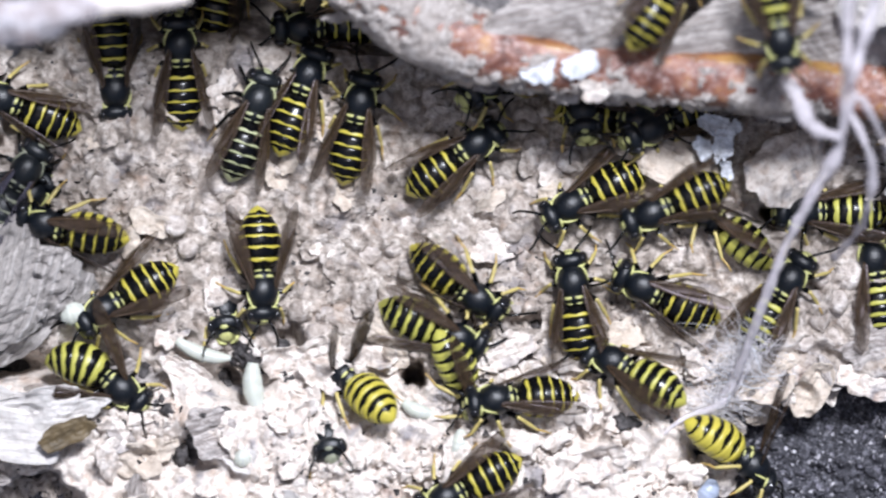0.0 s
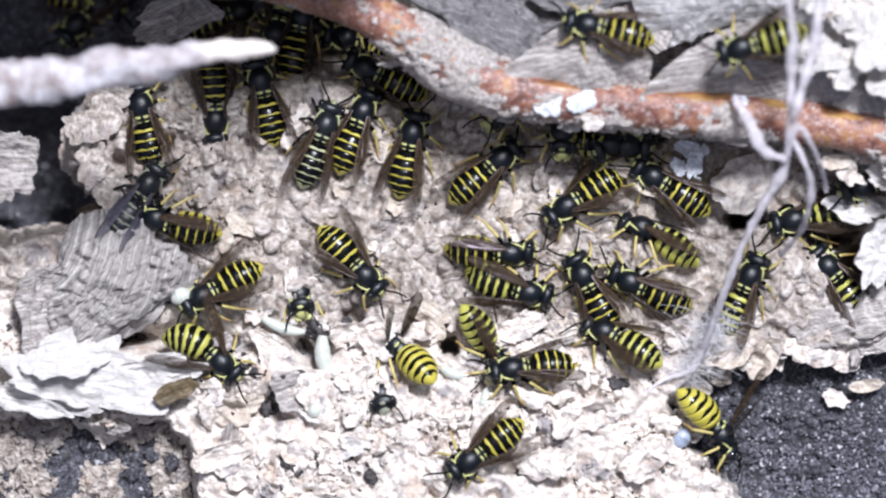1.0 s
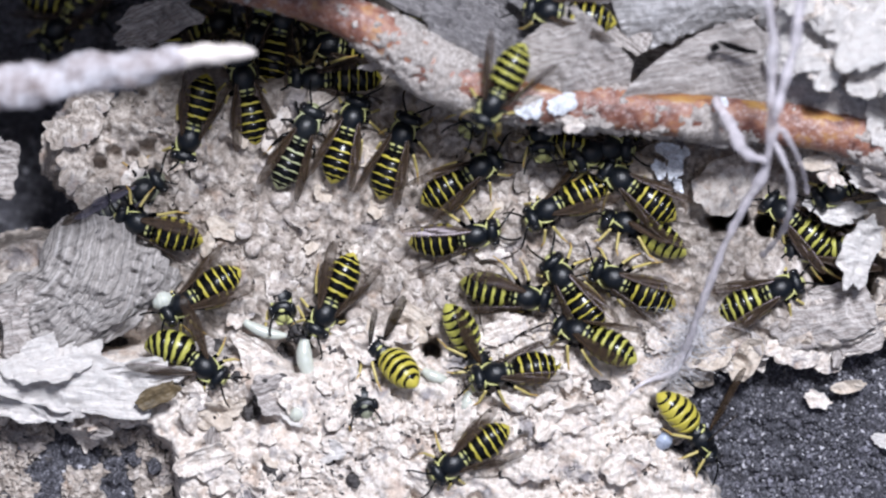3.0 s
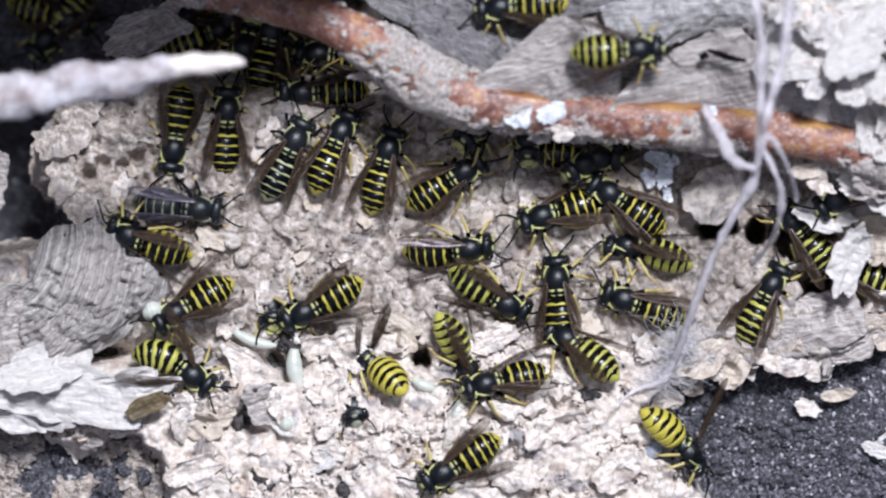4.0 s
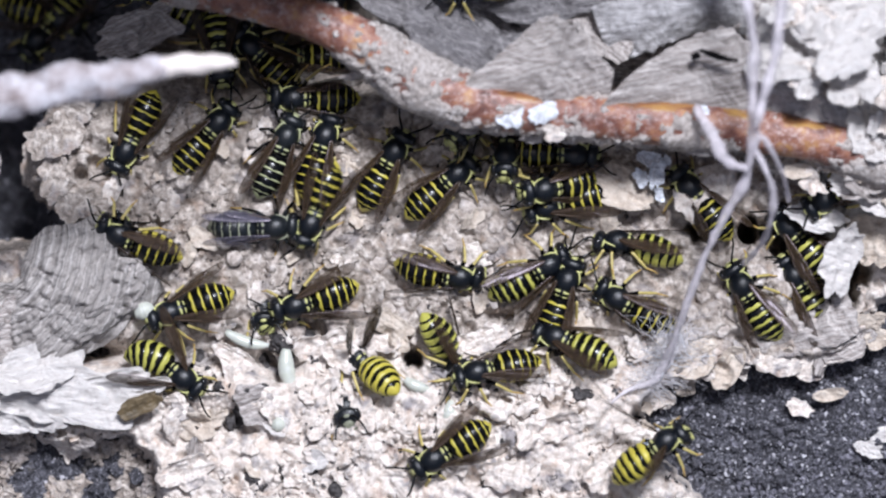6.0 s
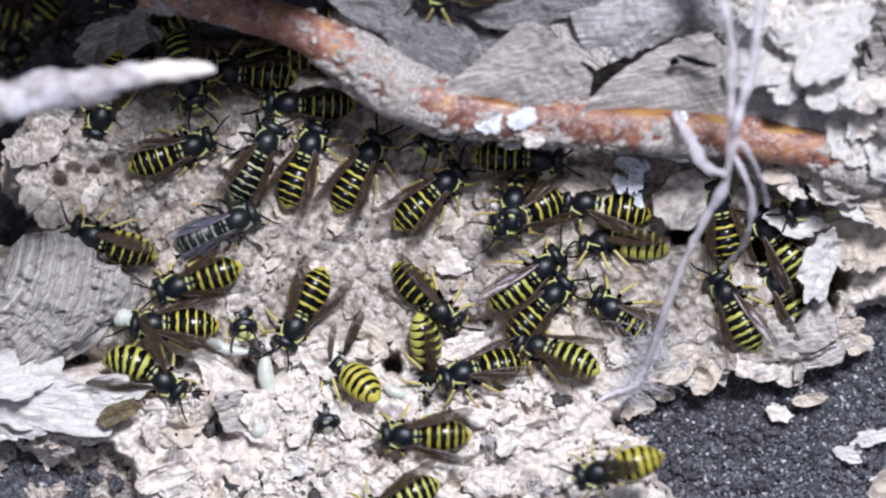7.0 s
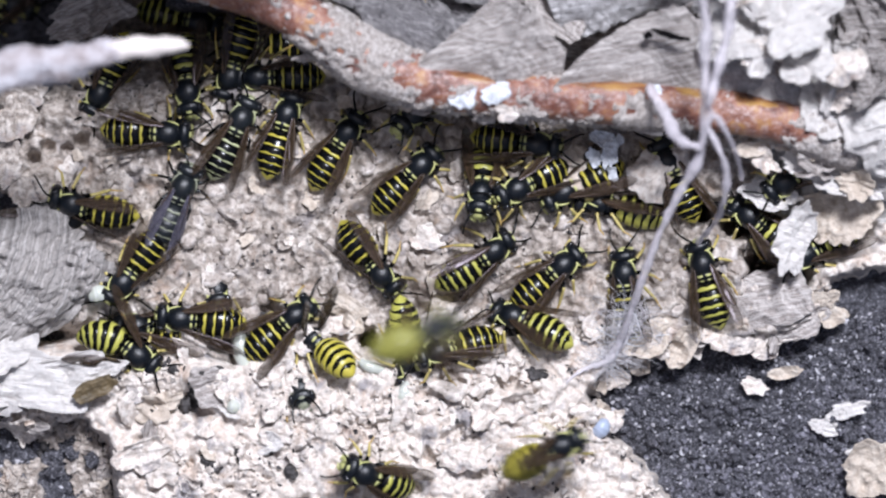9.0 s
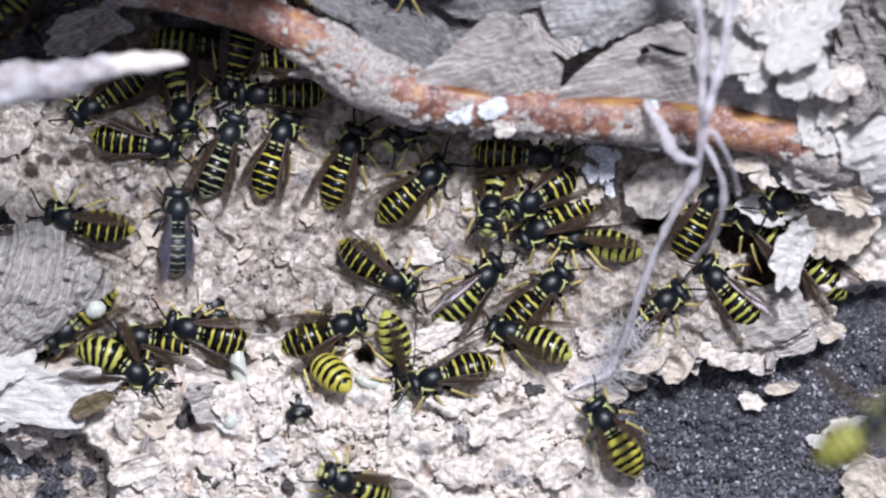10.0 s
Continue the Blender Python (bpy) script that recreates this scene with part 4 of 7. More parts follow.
# comb edge and the pieces about the hole behind the twig
paper_sheet(248, 62, -6, 6.0, 3.0, 24, 20, -10, 0.3, GREY_PAPER, "grey nest paper scrap over the dark hole", 12)
paper_sheet(-44, 335, -6, 3.6, 4.6, 0, 0, 30, 0.6, GREY_PAPER, "curled grey nest paper on dark soil", 13)
# the outer envelope behind the root, in overlapping leaves
spread_leaf([(770, 226), (880, 236), (980, 232), (1075, 226)], [(805, 172), (890, 100), (972, 36), (1028, 70), (1092, 128)], 12.0, 15.5, 1.6, 12, GREY_PAPER, "pale grey tented leaf of the nest envelope", 3, 0.8, 3.4, 0.62)
spread_leaf([(1062, 222), (1140, 232), (1240, 238), (1345, 246)], [(1068, 196), (1120, 138), (1210, 76), (1290, 54), (1352, 92)], 12.0, 16.5, 1.5, 12, GREY_PAPER, "long grey leaf of the nest envelope streaked lengthwise", 5, 0.6)
spread_leaf([(1290, 240), (1360, 248), (1440, 262), (1510, 280)], [(1296, 120), (1360, 92), (1440, 110), (1500, 150)], 10.5, 14.0, 1.6, -8, PEARL_PAPER, "pearl grey curled leaf of the nest envelope", 8, 0.9)
spread_leaf([(1085, 120), (1160, 96), (1250, 62), (1330, 70)], [(1050, 20), (1130, -8), (1230, -16), (1330, 0)], 10.0, 12.5, 1.8, 6, PEARL_PAPER, "pearl grey crinkled leaf of the nest envelope", 11, 1.5)
paper_sheet(845, 75, 11.5, 9.5, 5.0, -20, -30, 10, -0.6, SLATE_PAPER, "dark grey wavy leaf of the nest envelope", 15, "envelope_leaf", 0.12, "envelope leaves", 0.4)
paper_sheet(1075, 50, 10.5, 5.0, 3.4, -38, -8, -14, -0.3, GREY_PAPER, "grey broken leaf of the nest envelope", 18, "envelope_leaf", 0.12, "envelope leaves", 0.4, crumple=0.5)
paper_sheet(770, 2, 9.0, 12.0, 5.0, -20, -14, 4, -0.4, SLATE_PAPER, "slate grey leaf high on the nest envelope", 118, "envelope_leaf", 0.1, "envelope leaves", 0.4, crumple=0.6)
paper_sheet(990, -8, 10.5, 9.0, 4.0, 8, -16, 0, -0.4, SLATE_PAPER, "slate grey leaf high on the nest envelope", 119, "envelope_leaf", 0.1, "envelope leaves", 0.4, crumple=0.6)
paper_sheet(1390, 80, 16, 4.5, 6.0, 12, -28, -16, 0.3, WHITE_PAPER, "pale crumpled leaf of the nest envelope", 20, "envelope_leaf", 0.22, "envelope leaves", 0.5)
paper_sheet(1640, 110, 14.0, 6.0, 9.0, 0, 0, -34, 0.6, DARK_PAPER, "dark grey folded leaf of the nest envelope", 23, "envelope_leaf", 0.18, "envelope leaves", 0.5)
paper_sheet(1512, 140, 18, 3.6, 5.2, 24, -28, 6, 0.25, WHITE_PAPER, "white crumpled leaf of the nest envelope", 21, "envelope_leaf", 0.17, "envelope leaves", 0.4)
paper_sheet(1448, 178, 13.2, 4.8, 4.6, 60, -16, -8, -0.8, WHITE_PAPER, "white curved leaf of the nest envelope", 124, "envelope_leaf", 0.1, "envelope leaves", 0.4)
paper_sheet(1556, 248, 13.0, 4.2, 4.6, -14, -26, 8, 0.3, WHITE_PAPER, "white crumpled leaf of the nest envelope", 125, "envelope_leaf", 0.17, "envelope leaves", 0.4)
paper_sheet(1500, 60, 20, 6.0, 5.0, 24, -26, 8, -0.3, WHITE_PAPER, "white crumpled leaf of the nest envelope", 22, "envelope_leaf", 0.17, "envelope leaves", 0.4)
paper_sheet(1585, 165, 20, 3.0, 2.2, 12, -14, -10, -0.6, HEAP_PAPER, "cream rounded leaf of the nest envelope", 123, "envelope_leaf", 0.12, "envelope leaves", 0.5)
paper_sheet(1650, 290, 15.0, 5.0, 5.0, 20, 14, -10, -0.8, WHITE_PAPER, "white rounded leaf of the nest envelope", 24, "envelope_leaf", 0.12, "envelope leaves", 0.5)
paper_sheet(1560, 340, 9.0, 7.5, 3.5, -16, 14, 8, 0.5, WHITE_PAPER, "pale torn leaf of the nest envelope", 25, "envelope_leaf", 0.24, "envelope leaves", 0.4)
for i, (x, y, a, b, turn, mat) in enumerate([(1500, 300, 3.0, 1.8, -30, TAN_PAPER), (1560, 320, 2.6, 1.6, 20, GREY_PAPER), (1470, 290, 1.8, 1.2, 50, HEAP_PAPER), (1600, 370, 2.8, 2.0, -16, TAN_PAPER), (1520, 345, 2.2, 1.2, 8, GREY_PAPER), (1440, 330, 2.0, 1.2, -40, HEAP_PAPER), (1585, 285, 2.4, 1.4, 64, WHITE_PAPER), (1420, 305, 2.4, 1.0, 10, TAN_PAPER)]):
    paper_sheet(x, y, max(surface(x, y), 6.5) + 3.5, a, b, turn, -20 + 13 * (i % 4), -16 + 12 * (i % 3), 0.6, mat, "small torn shred of the nest envelope", 330 + i, "paper_shred", 0.17, "envelope shreds", crumple=1.5)
r = random.Random(31)
for i in range(34):
    x, y = r.uniform(1395, 1600), r.uniform(-10, 345)
    x += 0.1 * (y - 150)
    a = r.uniform(1.3, 3.4)
    if y > 185 and x < 1520:
        continue
    mat = (WHITE_PAPER, WHITE_PAPER, WHITE_PAPER, GREY_PAPER, HEAP_PAPER)[i % 5]
    w = 17 + 0.02 * (1500 - x) - 0.022 * max(0, y - 190) * 2.2
    paper_sheet(x, y, w + r.uniform(0, 2.2), a, a * r.uniform(0.45, 0.8), r.uniform(0, 180), r.uniform(-40, 10), r.uniform(-28, 28), r.uniform(-0.7, 0.7), mat, "crumpled white shred of the nest envelope", 400 + i, "paper_shred", 0.17, "envelope shreds", crumple=2.2)
# tears in the envelope, and the frayed lip under the root
# black sheets stand in for the shade inside the open slit
for x, y, w, a, b, turn, label in ((1277, 107, 19.0, 2.4, 0.42, -14, "black sheet standing in for the dark slit of a tear in the envelope"), (1236, 105, 18.6, 0.6, 0.5, 20, "small black sheet standing in for the dark end of a tear in the envelope")):
    paper_sheet(x, y, w, a, b, turn, -10, 0, 0.3, HOLE_BLACK, label, int(x), "rotten_shred", 0.14, "rotten shreds", crumple=0.5)
r = random.Random(21)
for i in range(20):
    x = 640 + 33 * i + r.uniform(-12, 12)
    y = float(np.interp(x, [640, 730, 830, 930, 1050, 1180, 1310], [140, 192, 232, 246, 254, 266, 274])) + r.uniform(-8, 6)
    a = r.uniform(0.9, 2.2)
    paper_sheet(x, y, r.uniform(11.5, 13.0), a, r.uniform(0.5, 1.0), r.uniform(-25, 15), r.uniform(10, 60), r.uniform(-20, 20), r.uniform(-0.6, 0.6), (GREY_PAPER, HEAP_PAPER, TAN_PAPER)[i % 3], "frayed paper strip hanging under the root", 700 + i, "paper_strip", 0.17, "frayed strips", crumple=1.6)
paper_sheet(986, 242, 15.4, 1.4, 1.1, 10, 10, 8, 0.4, HEAP_PAPER, "pale paper tag hanging under the root", 731, "paper_strip", 0.17, "frayed strips", crumple=1.2)
# about the hole beside the rootlets
paper_sheet(1490, 462, 4.6, 2.6, 5.2, -14, 10, 22, 0.7, WHITE_PAPER, "white tongue of nest paper over a dark hole", 26, "paper_flap", 0.25, "torn flaps")
paper_sheet(1450, 388, 4.0, 4.0, 1.7, -14, 14, 0, 0.5, WHITE_PAPER, "white torn edge of nest paper", 27, "paper_flap", 0.28, "torn flaps")
paper_sheet(1575, 430, 3.2, 4.6, 4.0, 20, -8, -14, 0.4, TAN_PAPER, "pale tan crumpled nest paper", 28, "paper_flap", 0.25, "torn flaps")
paper_sheet(1420, 575, 0.6, 7.0, 4.6, 10, -16, -6, -0.4, GREY_PAPER, "grey ridged nest paper beside the hole", 29, "paper_flap", 0.14, "torn flaps")
paper_sheet(1500, 605, -0.5, 5.0, 3.0, 24, 12, 4, 0.3, GREY_PAPER, "grey ridged nest paper beside the hole", 30, "paper_flap", 0.2, "torn flaps")
paper_sheet(1255, 345, 3.0, 4.8, 3.4, 30, -6, 12, -0.9, HEAP_PAPER, "smooth rounded pale nest paper cap", 31, "paper_flap", 0.08, "torn flaps")
for i, (x, y, a, b, turn) in enumerate([(1150, 288, 1.7, 1.1, -20), (1166, 318, 1.2, 2.1, -14), (1140, 322, 1.0, 1.2, 30), (1180, 292, 0.9, 0.8, 50), (1172, 348, 0.6, 1.1, 10)]):
    paper_sheet(x, y, 4.6 - 0.2 * i, a, b, turn, -12 + 8 * i, 8 - 6 * i, 0.7, MOULD, "bluish white mouldy paper chip", 32 + 200 * i, "mould_patch", 0.17, "mould patches", crumple=2.6)
paper_sheet(1080, 330, 2.6, 7.0, 2.6, -22, -14, 0, -0.3, TAN_PAPER, "tan folded sheet of the comb", 33, "paper_flap", 0.12, "torn flaps")
# flaps on the lower edge, over the soil
paper_sheet(1292, 655, 0.6, 3.3, 1.6, 62, 12, -8, 0.6, TAN_PAPER, "tan torn flap over dark soil", 34, "paper_flap", 0.07, "torn flaps", crumple=1.8)
paper_sheet(1370, 640, 0.6, 3.6, 2.4, 6, -10, 12, -0.4, HEAP_PAPER, "pale torn flap over dark soil", 35, "paper_flap", 0.12, "torn flaps", crumple=1.8)
paper_sheet(1440, 655, -1.0, 2.0, 1.8, 0, 14, 10, 0.3, HEAP_PAPER, "pale torn chip over dark soil", 36, "paper_flap", 0.2, "torn flaps")
paper_sheet(1230, 640, 1.6, 3.6, 2.2, 30, 8, 14, 0.5, TAN_PAPER, "tan torn flap beside the rootlet", 37, "paper_flap", 0.12, "torn flaps", crumple=1.8)
paper_sheet(1474, 704, -2.1, 2.2, 0.85, 6, 6, 0, 0.4, TAN_PAPER, "tan flake lying on dark soil", 38, ragged=0.1, group="soil flakes")
paper_sheet(1420, 729, -2.3, 1.7, 1.05, -20, 0, 6, 0.3, HEAP_PAPER, "pinkish white flake lying on dark soil", 39, ragged=0.2, group="soil flakes")
paper_sheet(1540, 800, -3.0, 1.8, 1.1, -14, 8, 6, 0.3, WHITE_PAPER, "white flake lying on dark soil", 40, ragged=0.2, group="soil flakes")
paper_sheet(1585, 770, -3.0, 2.6, 1.0, 10, 0, 6, 0.3, WHITE_PAPER, "white flake lying on dark soil", 41, ragged=0.2, group="soil flakes")
paper_sheet(1600, 846, -2.6, 1.5, 1.0, 30, 0, -10, 0.4, WHITE_PAPER, "white flake lying on dark soil", 142, ragged=0.2, group="soil flakes")
paper_sheet(1634, 884, -2.0, 4.6, 3.4, 24, 0, -14, 0.4, TAN_PAPER, "pinkish tan torn paper on dark soil", 42, "paper_flap", 0.16, "torn flaps")
r = random.Random(9)
edge = [(1150, 800), (1135, 745), (1180, 700), (1235, 668), (1300, 645), (1410, 655), (1500, 635), (1548, 600)]
for i in range(26):
    k = r.uniform(0, len(edge) - 1.001)
    (ax, ay), (bx, by), f = edge[int(k)], edge[int(k) + 1], k % 1
    x, y, a = ax + (bx - ax) * f + r.gauss(0, 12), ay + (by - ay) * f + r.gauss(-6, 12), r.uniform(0.7, 2.0)
    paper_sheet(x, y, max(surface(x, y), -2) + r.uniform(0.6, 1.6), a, a * r.uniform(0.4, 0.8), r.uniform(0, 180), r.uniform(-40, 40), r.uniform(-40, 40), r.uniform(-0.6, 0.8), (HEAP_PAPER, TAN_PAPER, GREY_PAPER)[i % 3], "small torn shard at the edge of the comb", 600 + i, "paper_shard", 0.16, "shards at the edge", crumple=2.0)
# in the heap
for i, (x, y, a, b, turn, mat, label) in enumerate([(580, 625, 3.6, 2.6, 30, HEAP_PAPER, "pale crumpled scrap in the heap"), (630, 640, 3.4, 2.2, -20, HEAP_PAPER, "pale crumpled scrap in the heap"),
                                               (455, 720, 2.4, 3.0, 20, GREY_PAPER, "grey scrap in the heap"), (350, 650, 4.0, 2.4, 30, GREY_PAPER, "grey scrap in the heap"), (850, 605, 4.2, 1.7, 24, HEAP_PAPER, "pale torn strip in the heap"),
                                               (700, 590, 2.6, 1.8, -40, TAN_PAPER, "tan scrap in the heap"), (800, 750, 1.4, 2.6, -10, HEAP_PAPER, "white upright scrap in the heap"), (560, 590, 2.0, 3.0, 10, TAN_PAPER, "tan scrap in the heap"),
                                               (420, 640, 2.8, 1.6, -30, HEAP_PAPER, "pale scrap in the heap"), (315, 730, 1.8, 1.8, 10, HEAP_PAPER, "pale scrap in the heap"), (960, 600, 3.0, 1.4, 12, TAN_PAPER, "tan scrap in the heap"),
                                               (880, 730, 2.6, 1.4, -24, HEAP_PAPER, "pale scrap in the heap"), (1000, 760, 3.2, 1.8, 15, HEAP_PAPER, "pale scrap in the heap"), (1080, 840, 3.2, 2.2, 40, HEAP_PAPER, "pale scrap in the heap"),
                                               (560, 840, 4.4, 2.0, 6, HEAP_PAPER, "pale scrap in the heap"), (900, 850, 3.6, 2.2, -12, HEAP_PAPER, "pale scrap in the heap"), (330, 840, 3.4, 2.0, 14, HEAP_PAPER, "pale scrap in the heap")]):
    paper_sheet(x, y, surface(x, y) + 1.5, a, b, turn, 14 - 9 * (i % 4), -14 + 11 * (i % 3), 0.5 - 0.35 * (i % 4), mat, label, 50 + i, "paper_scrap", 0.24, "scraps in the heap", crumple=1.7)

r = random.Random(77)
for i in range(70):
    x, y = r.uniform(-40, 1230), r.uniform(600, 900)
    if 90 < x < 290 and y < 770 or x < 90 and y < 790:
        continue
    a = r.uniform(0.9, 2.6)
    mat = (HEAP_PAPER, GREY_PAPER, HEAP_PAPER, TAN_PAPER, WHITE_PAPER)[i % 5 if x < 560 else 2 * (i % 2)]
    bm = sheet_bm(a, a * r.uniform(0.45, 0.85), r.uniform(-0.7, 0.8), 500 + i, 0.17, 0.2, 0.0, 2.0, 0.16, 44, 9)
    thing("paper_crumb", bm, mat, sheet_pose(x, y, surface(x, y) + 1.3, r.uniform(0, 180), r.uniform(-34, 34), r.uniform(-34, 34)), "crumpled pale crumb of nest paper in the heap", "nest paper", "crumbs in the heap")

# loose flakes of broken cell caps on the comb
r = random.Random(12)
for i in range(64):
    x, y = r.uniform(110, 1180), r.uniform(215, 620)
    a = r.uniform(0.9, 2.4)
    mat = (COMB_PAPER, TAN_PAPER, HEAP_PAPER)[r.choice((0, 0, 0, 1, 1, 2))]
    bm = sheet_bm(a, a * r.uniform(0.4, 0.8), r.uniform(-0.6, 0.8), 200 + i, 0.24, 0.16, 0.0, 1.5, 0.16, 44, 9)
    p = (x, y, surface(x, y) + 0.9, r.uniform(0, 180), r.uniform(-24, 24), r.uniform(-24, 24))
    if abs(x - 300) + abs(y - 640) > 160:
        thing("paper_chip", bm, mat, sheet_pose(*p), "torn chip of a broken cell cap on the comb", "nest paper", "chips on the comb")

# ---- cell caps: pale domes over the comb's cells, some broken out ----
def cap_mesh(seed):
    rings = []
    off = Vector((seed * 5.3, 0, seed * 1.9))
    for rad, z in ((0.55, 0.42), (1.0, 0.12), (1.08, -0.7)):
        rings.append([])
        for j in range(10):
            g = 2 * math.pi * j / 10
            v = Vector((math.cos(g), math.sin(g), 0))
            k = rad * (1 + 0.34 * noise.noise(v * 1.3 + off))
            rings[-1].append((1.25 * k * v.x * 0.001, 1.25 * k * v.y * 0.001, (z + 0.3 * noise.noise(v * rad * 2.1 + off)) * 0.001))
    verts = [(0, 0, (0.45 + 0.2 * noise.noise(off)) * 0.001)] + rings[0] + rings[1] + rings[2]
    faces = [(0, 1 + j, 1 + (j + 1) % 10) for j in range(10)]
    for q in (1, 11):
        faces += [(q + j, q + 10 + j, q + 10 + (j + 1) % 10, q + (j + 1) % 10) for j in range(10)]
    me = bpy.data.meshes.new("cell_cap")
    me.from_pydata(verts, [], faces)
    me.polygons.foreach_set("use_smooth", np.ones(len(me.polygons), bool))
    me.materials.append(CAP_PAPER)
    return me


CAPS = [cap_mesh(i) for i in range(7)]
r = random.Random(44)
spots = []
for row in range(13):
    for column in range(38):
        x, y = 95 + 36 * column + 18 * (row % 2) + r.uniform(-6, 6), 218 + 31 * row + r.uniform(-5, 5)
        a, c = np.array([x]), np.array([y])
        if inside(a, c)[0] < 26 or rough(a, c, 130, 2, 61)[0] < -0.02 or (x < 260 and y > 400) or (x > 1180 and y < 480):
            continue
        spots.append((x, y))
for x, y in spots[:300]:
    q = plan(x, y, float(full_surface(np.array([x]), np.array([y]))[0][0]) - 0.15) * 0.001
    cap = new("cell_cap", CAPS[r.randrange(7)])
    cap.parent = nest
    k = r.uniform(0.72, 1.12)
    cap.matrix_basis = Matrix.Translation(q) @ pose(0, 0, 0, r.uniform(-16, 16), r.uniform(-16, 16), r.uniform(0, 360)) @ Matrix.Diagonal((k, k, k * r.uniform(0.7, 1.2), 1))

# ---- twig in front, and pale rootlets ----
twig = new("twig")
tagged(twig, "pale weathered twig with a bare broken tip", "twig")
twig.matrix_basis = VIEW
rows = spline([(-260, 215, 46, 30), (-120, 190, 46, 34), (0, 178, 42, 36), (60, 172, 40, 36), (130, 152, 36, 37), (200, 148, 34, 37), (260, 132, 27, 38), (292, 125, 21, 38), (305, 123, 14, 38)], 8)
bm = bmesh.new()
tube(bm, [plan(x, y, w) for x, y, r, w in rows], [r * K * 0.9 for x, y, r, w in rows], 18, wobble=0.34, seed=2)
part("bark", bm, TWIGSKIN, twig)
rows = spline([(285, 127, 20, 38), (325, 121, 21, 38), (370, 118, 19, 38), (398, 117, 15, 38), (414, 118, 10, 38), (424, 119, 4, 38)], 6)
bm = bmesh.new()
tube(bm, [plan(x, y, w) for x, y, r, w in rows], [r * K * 0.9 for x, y, r, w in rows], 16, wobble=0.22, seed=4)
part("bare_tip", bm, TWIGWOOD, twig)


def rootlet(points, label, seed, hairs=0):
    ob = new("rootlet")
    ob.matrix_basis = VIEW
    tagged(ob, label, "root", "pale rootlets")
    rows = spline(points, 9)
    bm = bmesh.new()
    tube(bm, [plan(x, y, w) for x, y, r, w in rows], [0.64 * r * K * (1 + 0.45 * noise.noise(Vector((x * 0.03, y * 0.03, seed)))) for x, y, r, w in rows], 12, wobble=0.6, seed=seed)
    part("strand", bm, ROOTLET, ob)
    r = random.Random(seed)
    for i in range(hairs):
        x, y, rad, w = points[-1] if i % 2 else points[-2]
        bm = bmesh.new()
        g = r.uniform(0, 6.28)
        ln = r.uniform(30, 85)
        hair = spline([(x, y, 0.0, w), (x + 0.5 * ln * math.cos(g), y + 0.35 * ln * math.sin(g) + r.uniform(-8, 8), 0, w - 1.2), (x + ln * math.cos(g), y + 0.6 * ln * math.sin(g), 0, w - 3.5)], 5)
        tube(bm, [plan(a, b, c) for a, b, _, c in hair], [1.3 * K * (1 - 0.06 * j) for j in range(len(hair))], 5, wobble=0.3, seed=i)
        part("root_hair", bm, MOULD, ob)
    if hairs:
        bm = bmesh.new()
        for i in range(34 * hairs):
            k = 0.7 + 0.3 * r.random() ** 0.5
            x, y, rad, w = [(1 - k) * a + k * b for a, b in zip(points[-3], points[-1])]
            x, y, w = x + r.gauss(-6, 17), y + r.gauss(0, 13), w + r.uniform(-1.5, 1)
            g, ln = r.uniform(0, 6.28), r.uniform(8, 34) + 60 * r.random() ** 4
            hair = spline([(x, y, 0, w), (x + 0.5 * ln * math.cos(g) + r.uniform(-9, 9), y + 0.4 * ln * math.sin(g) + r.uniform(-9, 9), 0, w + r.uniform(-0.6, 1)), (x + ln * math.cos(g), y + 0.75 * ln * math.sin(g), 0, w + r.uniform(-2.5, 0.6))], 4)
            tube(bm, [plan(a, b, c) for a, b, _, c in hair], [0.42 * K] * len(hair), 4)
        part("root_fuzz", bm, WISP, ob, "fine white fuzz of root hairs")
    return ob


rootlet([(1318, -120, 13, 35.9), (1326, 0, 13, 34), (1340, 90, 14, 32.1), (1336, 160, 14, 30.2), (1338, 230, 15, 28.3), (1325, 320, 13, 24.5), (1290, 385, 15, 20.7), (1248, 470, 13, 16.9), (1222, 540, 11, 13), (1200, 600, 10, 9), (1182, 645, 12, 5), (1160, 680, 16, 2.5)], "pale knotted rootlet hanging before the nest", 5, 9)
rootlet([(1392, -120, 11, 37.8), (1388, 0, 12, 35.9), (1378, 90, 12, 34), (1360, 160, 12, 32.1), (1342, 230, 12, 30.2)], "thin pale rootlet joining another", 6)
rootlet([(1337, 262, 8, 26.4), (1356, 300, 9, 26.4), (1372, 345, 9, 24.5), (1368, 400, 9, 20.7), (1350, 440, 8, 15), (1322, 472, 7, 9)], "thin pale rootlet looping back", 7)
rootlet([(1238, 196, 13, 16.9), (1262, 240, 16, 20.7), (1292, 290, 15, 24.5), (1330, 305, 13, 26.4)], "pale rootlet branching off the root", 8)
rootlet([(1330, 300, 8, 26.4), (1352, 250, 8, 28.3), (1388, 310, 7, 22.6), (1400, 360, 6, 12)], "thin pale rootlet looping back", 9)
rootlet([(1060, 745, 4, 2.6), (1110, 700, 6, 3), (1160, 682, 9, 3.4), (1195, 640, 6, 4.6), (1210, 600, 3, 6)], "white mouldy fibres of a rootlet", 10, 9)

# ---- mould patches on the root, grubs and crumbs ----
for x, y, w, a, b in ((908, 214, 16.15, 1.7, 1.6), (966, 207, 16.15, 1.7, 1.2), (1240, 215, 15.0, 1.6, 1.3)):
    paper_sheet(x, y, w, a, b, 20, -4, 0, -0.5, MOULD, "white mould patch on the red root", int(x), "mould_patch", 0.2, "mould patches")


